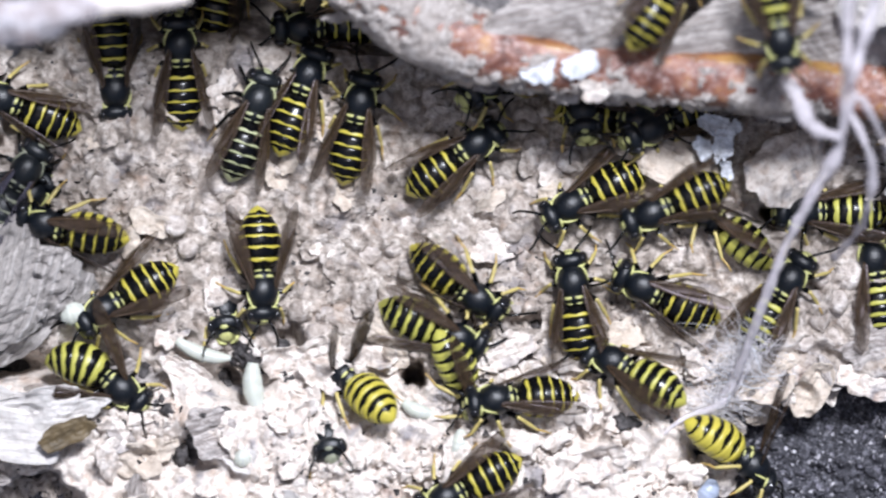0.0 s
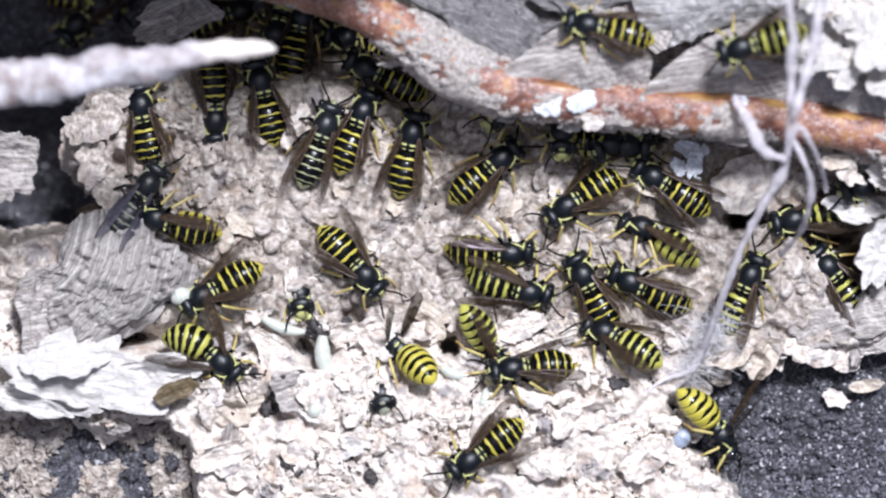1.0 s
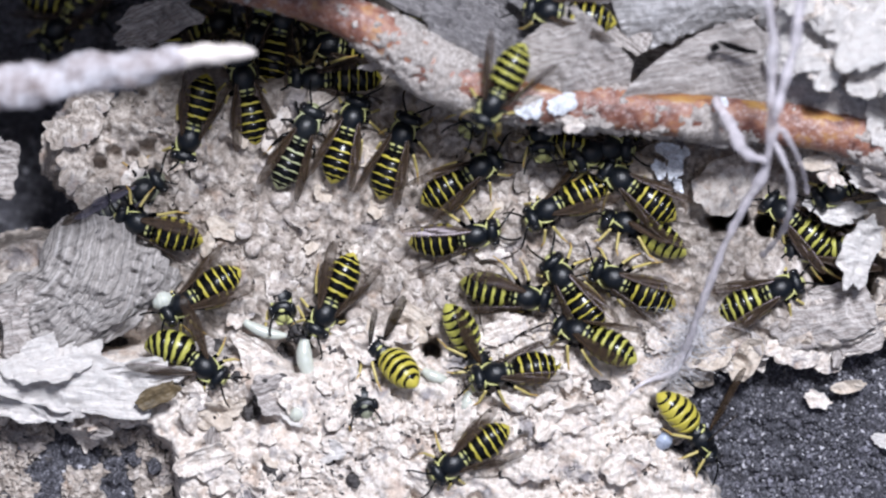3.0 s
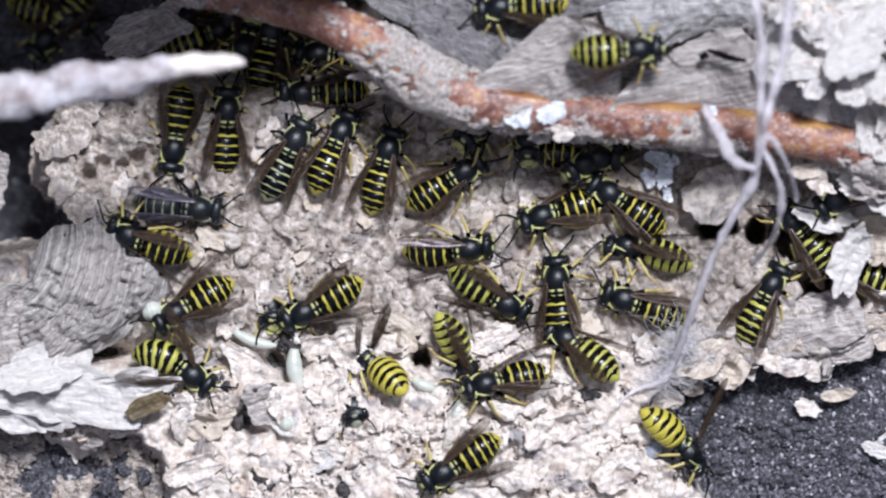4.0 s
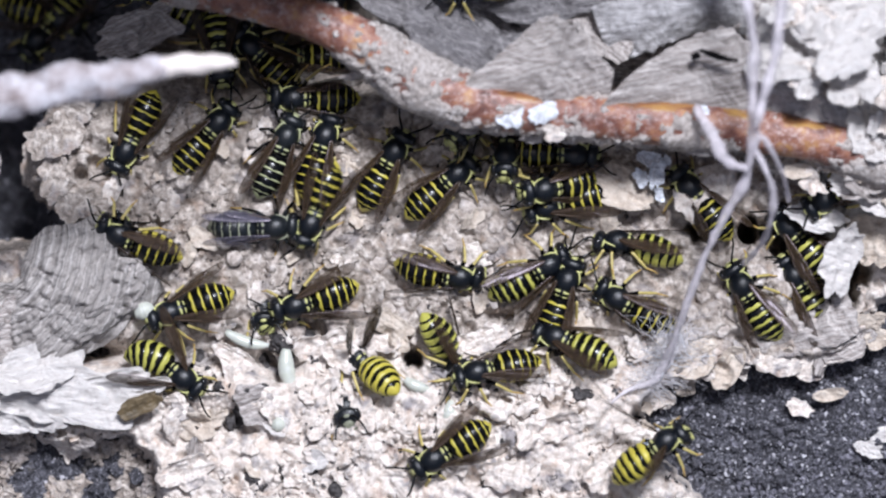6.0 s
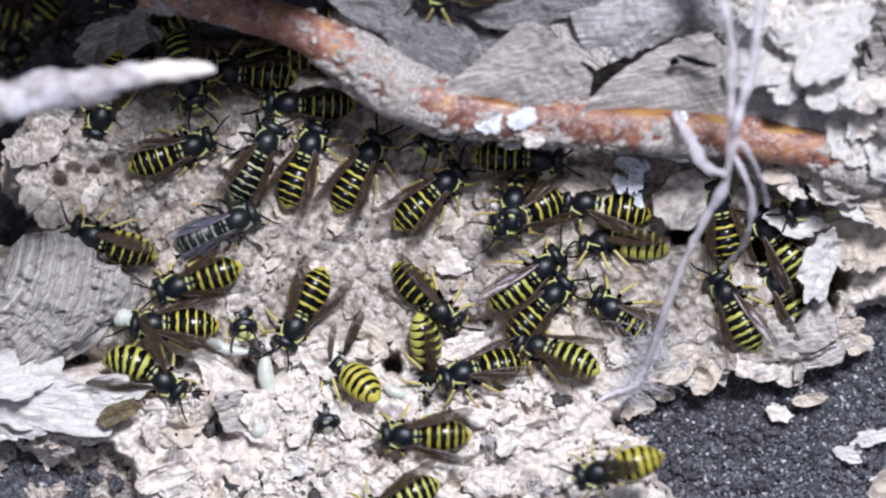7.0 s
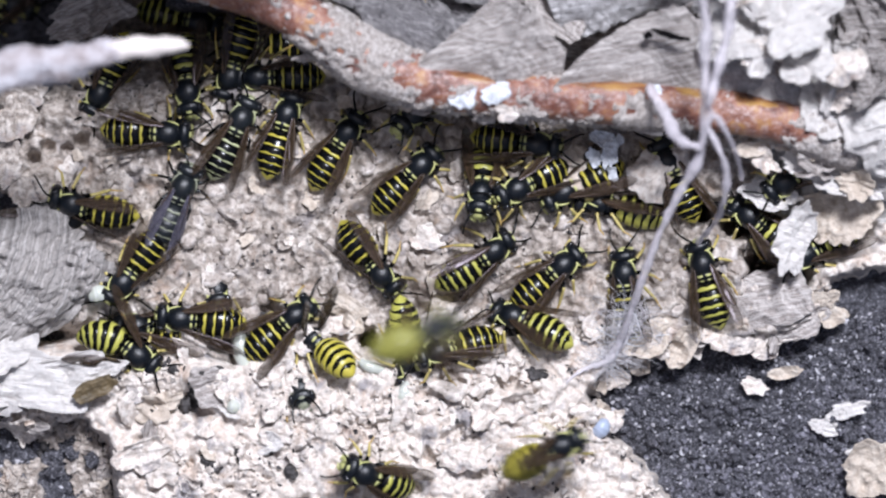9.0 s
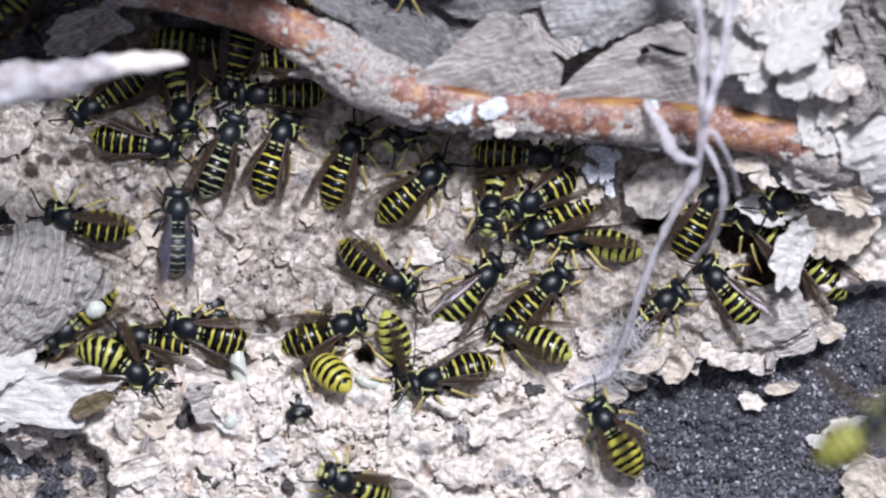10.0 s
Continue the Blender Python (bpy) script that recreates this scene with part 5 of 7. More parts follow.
def grub(x, y, w, length, fat, turn, label, skin=GRUB):
    bm = bmesh.new()
    rows = [(t, fat * math.sin(math.pi * min(1, 0.1 + 0.85 * t)) ** 0.6 * (1 + 0.025 * math.sin(26 * t))) for t in [i / 22 for i in range(23)]]
    tube(bm, [(length * (t - 0.5), 0.35 * length * (t - 0.5) ** 2, 0) for t, r in rows], [max(0.08, r) for t, r in rows], 16)
    p = plan(x, y, w)
    return thing("wasp_grub", bm, skin, VIEW @ pose(p.x * 0.001, p.y * 0.001, p.z * 0.001, 0, 0, turn), label, "larva", "white grubs")


grub(512, 662, 1.6, 5.6, 1.1, -80, "white wasp grub lying in the heap")
grub(440, 612, 1.0, 6.0, 0.8, -18, "pale wasp grub lying in a pit")
grub(260, 556, 2.2, 2.6, 1.3, 20, "round white wasp grub beside the shell")
grub(498, 757, 3.6, 1.7, 0.95, 10, "small round white egg-like grub")
grub(1148, 800, 1.6, 2.6, 1.2, 60, "bluish pale grub on the comb edge", GRUB_BLUE)
grub(800, 735, 3.6, 3.0, 0.9, 75, "white grub held by a wasp")
grub(742, 690, 3.0, 3.6, 0.8, -20, "white grub held by a wasp")


def lump(bm, centre, size, seed, sub=1):
    m = Matrix.Translation(Vector(centre) * 0.001) @ Euler((seed * 1.3, seed * 2.1, seed * 0.7)).to_matrix().to_4x4() @ Matrix.Diagonal((*[s * 0.001 for s in size], 1))
    got = bmesh.ops.create_icosphere(bm, subdivisions=sub, radius=1, matrix=m)
    for v in got["verts"]:
        d = v.co - Vector(centre) * 0.001
        v.co += d * (0.6 * noise.noise(v.co * 700 + Vector((seed, 0, 0))) + 0.45 * noise.noise(v.co * 2200 + Vector((seed, 3, 0))))


def clod(x, y, w, a, b, c, mat, label, seed, name="clod", group="dark clods"):
    bm = bmesh.new()
    lump(bm, (0, 0, 0), (a, b, c), seed, 4)
    p = plan(x, y, w)
    return thing(name, bm, mat, VIEW @ Matrix.Translation(p * 0.001), label, "clod", group)


# several of these dark lumps stand in for shade in the heap's hollows
for i, (x, y, a, b, c) in enumerate([(412, 758, 2.3, 1.7, 1.4), (432, 735, 1.2, 1.6, 1.0), (455, 858, 1.4, 1.0, 0.9), (500, 610, 1.6, 2.2, 1.2), (545, 610, 1.5, 1.5, 1.0), (870, 862, 1.2, 0.9, 0.8), (905, 565, 2.2, 0.7, 0.7),
                                     (560, 640, 1.2, 1.0, 0.8), (1030, 700, 1.6, 1.2, 0.6), (970, 690, 1.2, 1.0, 0.5), (150, 625, 2.4, 1.6, 1.2), (182, 636, 1.8, 1.2, 0.9), (300, 656, 1.6, 1.2, 0.9), (330, 642, 1.5, 1.2, 0.8), (358, 628, 1.6, 1.0, 0.8), (468, 645, 1.7, 1.2, 0.8), (520, 622, 1.3, 1.4, 0.8), (196, 800, 2.6, 2.0, 1.4), (238, 812, 2.2, 1.6, 1.2), (150, 822, 2.0, 1.5, 1.2), (90, 815, 2.4, 1.5, 1.2), (60, 840, 2.2, 1.6, 1.3), (440, 700, 0.8, 1.8, 0.9), (505, 842, 1.6, 0.8, 0.7), (600, 872, 1.4, 0.9, 0.7), (392, 690, 0.9, 0.7, 0.6), (345, 705, 1.0, 0.8, 0.6), (470, 690, 0.8, 0.7, 0.6)]):
    clod(x, y, surface(x, y) + 0.6, a, b, c, DEBRIS, "dark lump among pale crumbs", i + 1)


r = random.Random(63)
for i in range(46):
    low = i < 34
    x, y = (r.uniform(1130, 1680), r.uniform(650, 930)) if low else (r.uniform(-60, 300), r.uniform(790, 930))
    a, c = np.array([x]), np.array([y])
    if full_surface(a, c)[1][0] > -14 or min(math.hypot(x - 1474, y - 704), math.hypot(x - 1420, y - 729)) < 55:
        continue
    k = r.uniform(0.5, 1.5)
    clod(x, y, float(ground_w(a, c)[0]) + 0.3 * k, k, k * r.uniform(0.6, 0.9), 0.7 * k, SOIL, "dark crumbly lump of soil on the bank", 40 + i, "soil_clod", "soil clods")


# ---- crumbs past counting ----
def scatter(name, label, mat, count, seed, place, size, cat):
    r = np.random.default_rng(seed)
    base = np.array([(0, 0, 1), (0.9, 0, -0.4), (-0.5, 0.8, -0.3), (-0.4, -0.85, -0.35), (0.3, 0.5, 0.7), (-0.7, -0.1, 0.6)])
    tris = np.array([(0, 1, 4), (0, 4, 5), (0, 5, 3), (0, 3, 1), (1, 2, 4), (4, 2, 5), (5, 2, 3), (1, 3, 2)])
    x, y, w = [a[:count] for a in place(r, count * 3)]
    n = len(x)
    s = size * r.uniform(0.4, 1.0, n) ** 1.8 * 1.6
    q, _ = np.linalg.qr(r.normal(size=(n, 3, 3)))
    v = base[None] * r.uniform(0.5, 1.3, (n, 1, 3)) * s[:, None, None]
    k = K * (1 - w / (REACH * 1000))
    v = np.einsum("nij,nkj->nki", q, v) + np.stack([(x - 784) * k, (441 - y) * k, w], -1)[:, None]
    faces = (tris[None] + 6 * np.arange(n)[:, None, None]).reshape(-1, 3)
    me = bpy.data.meshes.new(name)
    me.from_pydata((v.reshape(-1, 3) * 0.001).tolist(), [], faces.tolist())
    me.materials.append(mat)
    ob = new(name, me)
    ob.matrix_basis = VIEW
    return tagged(ob, label, cat, kind="stuff")


def on_heap(r, n):
    x, y = r.uniform(-60, 1300, n), 590 + 340 * r.random(n) ** 0.8
    w, d = full_surface(x, y)
    k = (d > 4) & (rough(x, y, 90, 2, 30) > -0.1)
    return x[k], y[k], w[k] + 0.05


def on_comb(r, n):
    x, y = r.uniform(80, 1560, n), r.uniform(180, 640, n)
    w, d = full_surface(x, y)
    k = (d > 4) & (rough(x, y, 120, 2, 31) > 0.1)
    return x[k], y[k], w[k] + 0.05


def on_soil(r, n):
    far = r.random(n) < 0.7
    x, y = np.where(far, r.uniform(1080, 1680, n), r.uniform(-80, 330, n)), np.where(far, r.uniform(590, 940, n), r.uniform(200, 940, n))
    w, d = full_surface(x, y)
    k = d < -8
    return x[k], y[k], ground_w(x, y)[k] + 0.1


def on_left_soil(r, n):
    x, y = r.uniform(-80, 340, n), r.uniform(755, 940, n)
    w, d = full_surface(x, y)
    k = (d < 0) & (rough(x, y, 60, 2, 33) > -0.3)
    return x[k], y[k], np.maximum(w, ground_w(x, y))[k] + 0.3


scatter("paper_crumbs", "pale chewed paper crumbs", HEAP_PAPER, 1500, 1, on_heap, 0.6, "crumbs")
scatter("dark_crumbs", "dark soil crumbs on paper", DEBRIS, 300, 2, on_heap, 0.46, "crumbs")
scatter("comb_crumbs", "tan paper crumbs on the comb", COMB_PAPER, 1300, 3, on_comb, 0.5, "crumbs")
scatter("dark_specks", "dark specks of dirt on the comb", DEBRIS, 260, 8, on_comb, 0.3, "crumbs")
scatter("soil_grains", "dark soil grains", SOIL, 7000, 4, on_soil, 0.42, "soil")
def on_low_soil(r, n):
    x, y = r.uniform(1150, 1720, n), r.uniform(620, 980, n)
    w, d = full_surface(x, y)
    k = (d < -10) & (r.random(n) < 0.12 + 0.88 * step(-60, 130, 0.5 * (x - 1400) + (y - 800)))
    return x[k], y[k], ground_w(x, y)[k] + 0.1


# paler grey lumps, denser towards the lower right
scatter("soil_lumps", "pale grey lumps of soil", PALE_SOIL, 2400, 7, on_low_soil, 0.4, "soil")
# grit whose pale colour also stands in for glints on the soil
scatter("pale_grit", "pale grit and glints on dark soil", STONE, 1700, 5, on_soil, 0.28, "soil")
scatter("strewn_crumbs", "pale paper crumbs strewn over soil", COMB_PAPER, 1700, 6, on_left_soil, 0.66, "crumbs")


WASPS = [
    wasp_kind("folded", at(-35.49, 17.27, -86.5, -1.72)),
    wasp_kind("folded", at(-28.46, 17.09, 92.5, -1.66)),
    wasp_kind("faded", at(-21.25, 11.55, 72.1, 0.23)),
    wasp_kind("folded", at(-15.30, 13.74, 69.2, -0.29)),
    wasp_kind("folded", at(-9.52, 11.35, 77.5, -0.23)),
    wasp_kind("folded", at(1.09, 7.65, 35.2, -0.03)),
    wasp_kind("pale", at(4.83, 15.52, -147.1, -0.19)),
    wasp_kind("pale", at(14.18, 13.63, -86, 0.66)),
    wasp_kind("folded", at(22.08, 12.04, -153.2, 1.14)),
    wasp_kind("open", at(15.07, 3.46, -152, 0.29)),
    wasp_kind("folded", at(1.83, -4.41, -34.5, 0.26)),
    wasp_kind("pale", at(-1.19, -9.29, -20.7, 0.62)),
    wasp_kind("folded", at(13.54, -7.45, 97.9, 0.25)),
    wasp_kind("folded", at(22.77, -5.70, 154.4, 0.42)),
    wasp_kind("pale", at(27.76, -1.20, 149.3, 0.42)),
    wasp_kind("folded", at(23.46, 2.91, -156.4, 1.18)),
    wasp_kind("pale", at(34.86, -7.07, 57.8, 0.61)),
    wasp_kind("folded", at(51.19, 9.21, -157.9, 3.34)),
    wasp_kind("pale", at(39.61, 2.11, -179.7, -1.75)),
    wasp_kind("pale", at(44.43, -4.97, 99.4, -2.15)),
    wasp_kind("folded", at(-39.31, 1.68, 164.9, 1.17)),
    wasp_kind("pale", at(-45.77, 2.16, 34.8, -2.4)),
    wasp_kind("dusty", at(-45.71, 4.52, 57.6, -0.41)),
    wasp_kind("open", at(-33.65, -7.61, -147.7, -0.1)),
    wasp_kind("bent", at(-35.95, -14.82, -38.3, -0.39)),
    wasp_kind("open", at(-20.22, -3.86, -87.5, -0.15)),
    wasp_kind("raised", at(-9.15, -19.12, 172.3, 5.11)),
    wasp_kind("pale", at(-0.39, -16.20, -71.9, 1.58)),
    wasp_kind("folded", at(7.18, -18.37, -173.9, 2.41)),
    wasp_kind("pale", at(19.39, -15.66, 154.3, 2.32)),
    wasp_kind("open", at(1.78, -26.39, -153, 2.79)),
    wasp_kind("side", at(28.39, -24.20, -39.5, 3.17)),
    wasp_kind("dusty", at(-12.15, -22.17, -80.2, -1.13)),
    wasp_kind("pale", at(-24.68, -12.56, -155.9, -2.6)),
    wasp_kind("folded", at(-12.98, 21.97, -177.1, -2.73)),
    wasp_kind("folded", at(-10.43, 26.11, 173.1, -2.76)),
    wasp_kind("folded", at(2.27, 27.61, -94.1, -0.59)),
    wasp_kind("pale", at(-26.38, 27.69, -105.9, -8.34)),
    wasp_kind("pale", at(-28.74, 26.89, 17.4, -15.75)),
    wasp_kind("folded", at(-53.18, 31.46, -15.1, -24.75)),
    wasp_kind("pale", at(-52.42, 29.55, -129.5, -24.75)),
    wasp_kind("folded", at(-44.52, 13.28, 157.5, -0.33)),
    wasp_kind("folded", at(21.61, 24.56, 58.5, 17.08)),
    wasp_kind("pale", at(33.47, 22.38, -80.3, 19.76)),
    wasp_kind("folded", at(17.61, 12.39, -4.8, 1.26)),
    wasp_kind("folded", at(-23.76, 25.97, 77.2, -6.7)),
    wasp_kind("folded", at(-16.92, 29.91, -36.9, -14.69)),
    wasp_kind("pale", at(-5.97, -40.90, -163, -0.75)),
    wasp_kind("flying", at(-75.43, -17.36, 16.2, 82.25)),
]


def motions():
    """Each wasp's way over the nest."""
    go(WASPS[0], [(0, at(-35.49, 17.27, -86.5, -1.72, -2.1, -5.2)), (0.5, at(-35.70, 17.56, -83.7, -1.71, -2.2, -6.5)), (1, at(-35.47, 17.23, -86.8, -1.72, -3, -7.8)), (1.5, at(-34.85, 16.66, -96.9, -1.59, -4.3, -8.9)), (2, at(-34.61, 16.74, -93.7, -1.43, -5.4, -9.5)), (2.5, at(-35.04, 15.80, -108.6, -1.29, -6, -9.6)), (4, at(-36.38, 15.29, -98.9, -0.82, -3.5, -6.8)), (4.5, at(-37.88, 15.32, -110.7, -0.69, -2.5, -5.5)), (5, at(-40.47, 13.71, -118.4, -0.74, -2, -4.4)), (5.5, at(-40.44, 13.62, -120.9, -0.75, -2.4, -3.7)), (7, at(-41.60, 20.61, -107.3, -1.57, -5.7, -5.2)), (7.5, at(-40.33, 22.17, -111.3, -1.96, -6, -6.5)), (8, at(-39.51, 22.33, -108.4, -1.67, -5.5, -7.8)), (8.5, at(-37.90, 23.09, -108.4, -2.07, -4.4, -8.9)), (9, at(-38.19, 20.37, -115.5, -1.71, -3.1, -9.5)), (9.5, at(-37.86, 20.64, -120.4, -1.69, -2.2, -9.6)), (10, at(-37.78, 19.79, -145.5, -1.64, -2, -9))], 1)
    go(WASPS[1], [(0, at(-28.46, 17.09, 92.5, -1.66, 2.6, 6.1)), (0.5, at(-28.74, 18.35, 94.4, -1.62, 1.4, 7.1)), (1, at(-28.82, 17.47, 103.5, -1.63, 0.3, 8.5)), (1.5, at(-28.57, 18.07, 104.6, -1.62, -0.2, 9.8)), (2, at(-27.89, 18.35, 107.5, -1.61, 0.1, 10.8)), (2.5, at(-28.06, 18.66, 103.9, -1.6, 1.1, 11.4)), (4, at(-29.93, 15.64, 87.4, -1.54, 3.8, 9.8)), (4.5, at(-29.59, 14.27, 62.3, -0.61, 3.3, 8.5)), (5, at(-31.89, 14.98, 84.3, -1.47, 2.2, 7.2)), (5.5, at(-30.81, 14.97, 68.5, -1.34, 1, 6.1)), (7, at(-32.53, 13.47, 20.1, 0.3, 0.4, 6.1)), (7.5, at(-32.22, 13.46, 8.7, 0.3, 1.5, 7.2)), (8, at(-34.68, 12.82, 24.2, -0.57, 2.8, 8.5)), (8.5, at(-34.32, 12.75, 21.9, 0.15, 3.6, 9.8)), (9, at(-32.26, 13.15, -2.7, 0.29, 3.7, 10.8)), (9.5, at(-32.94, 13.34, -4.3, 0.29, 3, 11.4)), (10, at(-33.23, 13.90, -7.7, 0.3, 1.8, 11.4))], 2)
    go(WASPS[2], [(0, at(-21.25, 11.55, 72.1, 0.23, 0.8, 10.3)), (0.5, at(-21.28, 12.14, 72.4, 0.17, 0.4, 9.7)), (1, at(-21.49, 12.01, 70.4, 0.2, 0.8, 8.6)), (1.5, at(-21.53, 12.16, 72.1, 0.16, 1.9, 7.3)), (2, at(-21.50, 12.13, 73.1, 0.2, 3.1, 6)), (2.5, at(-21.51, 12.38, 69.1, 0.16, 4.1, 5)), (4, at(-21.57, 11.91, 64.1, 0.27, 2.7, 5.1)), (4.5, at(-21.51, 12.20, 65.5, 0.28, 1.5, 6.2)), (5, at(-21.43, 11.79, 65.5, 0.26, 0.6, 7.6)), (5.5, at(-21.81, 12.04, 67.4, 0.28, 0.5, 8.8)), (7, at(-21.86, 12.62, 61.4, 0.29, 3.5, 10.3)), (7.5, at(-21.02, 12.72, 62.2, 0.28, 4.3, 9.6)), (8, at(-21.41, 12.00, 62.5, 0.27, 4.3, 8.5)), (8.5, at(-21.25, 12.12, 59, 0.28, 3.5, 7.2)), (9, at(-21.47, 12.33, 63.5, 0.28, 2.3, 5.9)), (9.5, at(-21.67, 12.75, 66.5, 0.29, 1.1, 4.9)), (10, at(-22.52, 12.12, 68.4, 0.28, 0.5, 4.4))], 3)
    go(WASPS[3], [(0, at(-15.30, 13.74, 69.2, -0.29, -5.4, -10.8)), (0.5, at(-15.18, 14.14, 62.8, -0.38, -4.3, -10.7)), (1, at(-15.89, 13.45, 68.3, -0.1, -3.1, -10)), (1.5, at(-14.81, 13.31, 74, -0.26, -2.2, -8.9)), (2, at(-14.74, 13.19, 73.9, -0.06, -2, -7.5)), (2.5, at(-14.69, 13.14, 73.8, -0.14, -2.6, -6.3)), (4, at(-15.15, 12.44, 66.1, 0.03, -5.8, -5)), (4.5, at(-15.16, 12.77, 66.1, 0.03, -5.9, -5.7)), (5, at(-15.12, 11.90, 70.5, 0.01, -5.1, -6.8)), (5.5, at(-15.95, 11.94, 72.8, 0.05, -3.9, -8.1)), (7, at(-15.02, 11.59, 67.4, -0.02, -2.1, -10.8)), (7.5, at(-15.05, 11.66, 73.2, -0.07, -2.9, -10.6)), (8, at(-15.03, 11.12, 69.5, -0.05, -4.2, -9.9)), (8.5, at(-15.13, 11.80, 67.3, -0.06, -5.3, -8.8)), (9, at(-14.68, 12.28, 71.3, -0.13, -5.9, -7.5)), (9.5, at(-15.10, 11.68, 64.9, -0.02, -5.7, -6.2)), (10, at(-15.13, 11.80, 70.1, -0.02, -4.8, -5.3))], 4)
    go(WASPS[4], [(0, at(-9.52, 11.35, 77.5, -0.23, 4.3, -7)), (0.5, at(-9.19, 11.89, 76.9, -0.3, 4.9, -7.3)), (1, at(-8.90, 10.89, 77.9, -0.25, 4.7, -8)), (1.5, at(-9.17, 10.45, 73, -0.28, 3.7, -9.2)), (2, at(-8.73, 10.62, 75.6, -0.28, 2.5, -10.5)), (2.5, at(-7.82, 11.07, 67.7, -0.3, 1.4, -11.8)), (4, at(-8.13, 10.25, 73.7, -0.3, 2.2, -12.8)), (4.5, at(-7.40, 10.23, 58.6, -0.4, 3.5, -12)), (5, at(-7.59, 10.22, 53.9, -0.42, 4.5, -10.9)), (5.5, at(-6.70, 10.15, 59.9, -0.41, 4.9, -9.5)), (7, at(-7.56, 10.78, 59.6, -0.37, 2.1, -7)), (7.5, at(-6.83, 11.38, 63.7, -0.35, 1.1, -7.3)), (8, at(-6.96, 10.98, 56.2, -0.4, 0.9, -8.1)), (8.5, at(-6.96, 9.75, 54.3, -0.41, 1.5, -9.2)), (9, at(-7.03, 10.23, 56.5, -0.43, 2.7, -10.6)), (9.5, at(-6.22, 9.56, 62.8, -0.4, 3.9, -11.8)), (10, at(-5.57, 10.36, 68.5, -0.39, 4.7, -12.7))], 5)
    go(WASPS[5], [(0, at(1.09, 7.65, 35.2, -0.03, 2.9, -7.6)), (0.5, at(1.73, 8.48, 37.7, -0.13, 1.9, -8)), (1, at(1.34, 8.04, 40.4, -0.1, 0.6, -7.7)), (1.5, at(0.74, 8.00, 34.2, -0.02, -0.4, -6.9)), (2, at(0.50, 7.56, 39.1, -0.01, -0.8, -5.7)), (2.5, at(0.82, 7.38, 31, 0.02, -0.4, -4.3)), (4, at(0.09, 8.45, 32.7, -0.08, 2.9, -2)), (4.5, at(0.60, 8.03, 32, -0.02, 3.2, -2.2)), (5, at(0.15, 7.91, 30.9, -0.01, 2.6, -3.1)), (5.5, at(-0.00, 7.77, 38.2, -0.02, 1.5, -4.3)), (7, at(1.71, 7.14, 41.3, 0.05, -0.8, -7.7)), (7.5, at(1.47, 6.50, 42.5, 0.05, -0.1, -8)), (8, at(2.12, 7.11, 45.3, 0.04, 1.1, -7.7)), (8.5, at(2.43, 6.66, 38.1, 0.08, 2.3, -6.8)), (9, at(2.02, 6.21, 44, 0.08, 3.1, -5.6)), (9.5, at(2.75, 6.25, 47.8, 0.09, 3.1, -4.3)), (10, at(3.36, 6.93, 41.3, 0.1, 2.3, -3.1))], 6)
    go(WASPS[6], [(0, at(4.83, 15.52, -147.1, -0.19, 33.4, 11.5)), (0.5, at(4.57, 15.91, -140.7, -0.01, 32.4, 12.3)), (1, at(4.34, 16.66, -138.9, 0.15, 32.1, 12.6)), (1.5, at(4.33, 16.33, -137.1, 0.16, 32.6, 12.2)), (2.5, at(3.68, 16.45, -138.2, 0.16, 34.9, 10.2)), (4, at(4.23, 15.54, -137, 0.07, 35.4, 6.8)), (4.5, at(4.56, 15.68, -137.7, 0.06, 34.2, 6.6)), (5, at(4.37, 15.82, -135, 0.09, 33, 6.9)), (5.5, at(4.66, 16.17, -134.3, 0.14, 32.2, 7.8)), (7, at(3.42, 15.61, -138.2, 0.09, 34.1, 11.6)), (7.5, at(3.69, 15.99, -136.9, 0.11, 35.3, 12.3)), (8, at(3.68, 15.36, -137.8, 0.01, 36, 12.6)), (8.5, at(2.98, 15.17, -140.3, -0.02, 35.9, 12.2)), (9, at(3.39, 14.80, -137.8, -0, 35, 11.3)), (9.5, at(3.46, 14.58, -138.5, 0, 33.8, 10.1)), (10, at(2.91, 15.07, -140.3, -0.02, 32.6, 8.8))], 7)
    go(WASPS[7], [(0, at(14.18, 13.63, -86, 0.66, 34.4, 4.9)), (0.5, at(13.66, 14.53, -86.3, 0.65, 35, 3.8)), (1, at(11.29, 13.95, -92.1, 0.72, 36.1, 3)), (1.5, at(11.13, 14.59, -93.6, 0.69, 37.4, 2.8)), (2, at(11.58, 14.13, -93.8, 0.66, 38.2, 3.2)), (2.5, at(11.22, 13.81, -86.2, 0.73, 38.3, 4.1)), (4, at(10.99, 14.64, -93.1, 0.64, 35.2, 7.9)), (4.5, at(10.71, 14.37, -91.9, 0.65, 34.4, 8.6)), (5, at(10.08, 13.58, -90, 0.72, 34.5, 8.8)), (5.5, at(8.88, 13.62, -93.7, 0.71, 35.3, 8.4)), (7, at(12.79, 7.15, -98.2, 1.11, 38.3, 4.9)), (7.5, at(16.51, 6.19, -84, 1.34, 38.1, 3.7)), (8, at(17.56, 5.36, -82.2, 1.43, 37.2, 3)), (8.5, at(17.79, 3.87, -99.8, 1.4, 36, 2.8)), (9, at(11.72, 4.91, -98.1, 1.31, 34.9, 3.3)), (9.5, at(12.75, 4.24, -80.6, 1.33, 34.4, 4.2)), (10, at(13.62, 4.89, -101.7, 1.36, 34.7, 5.4))], 8)
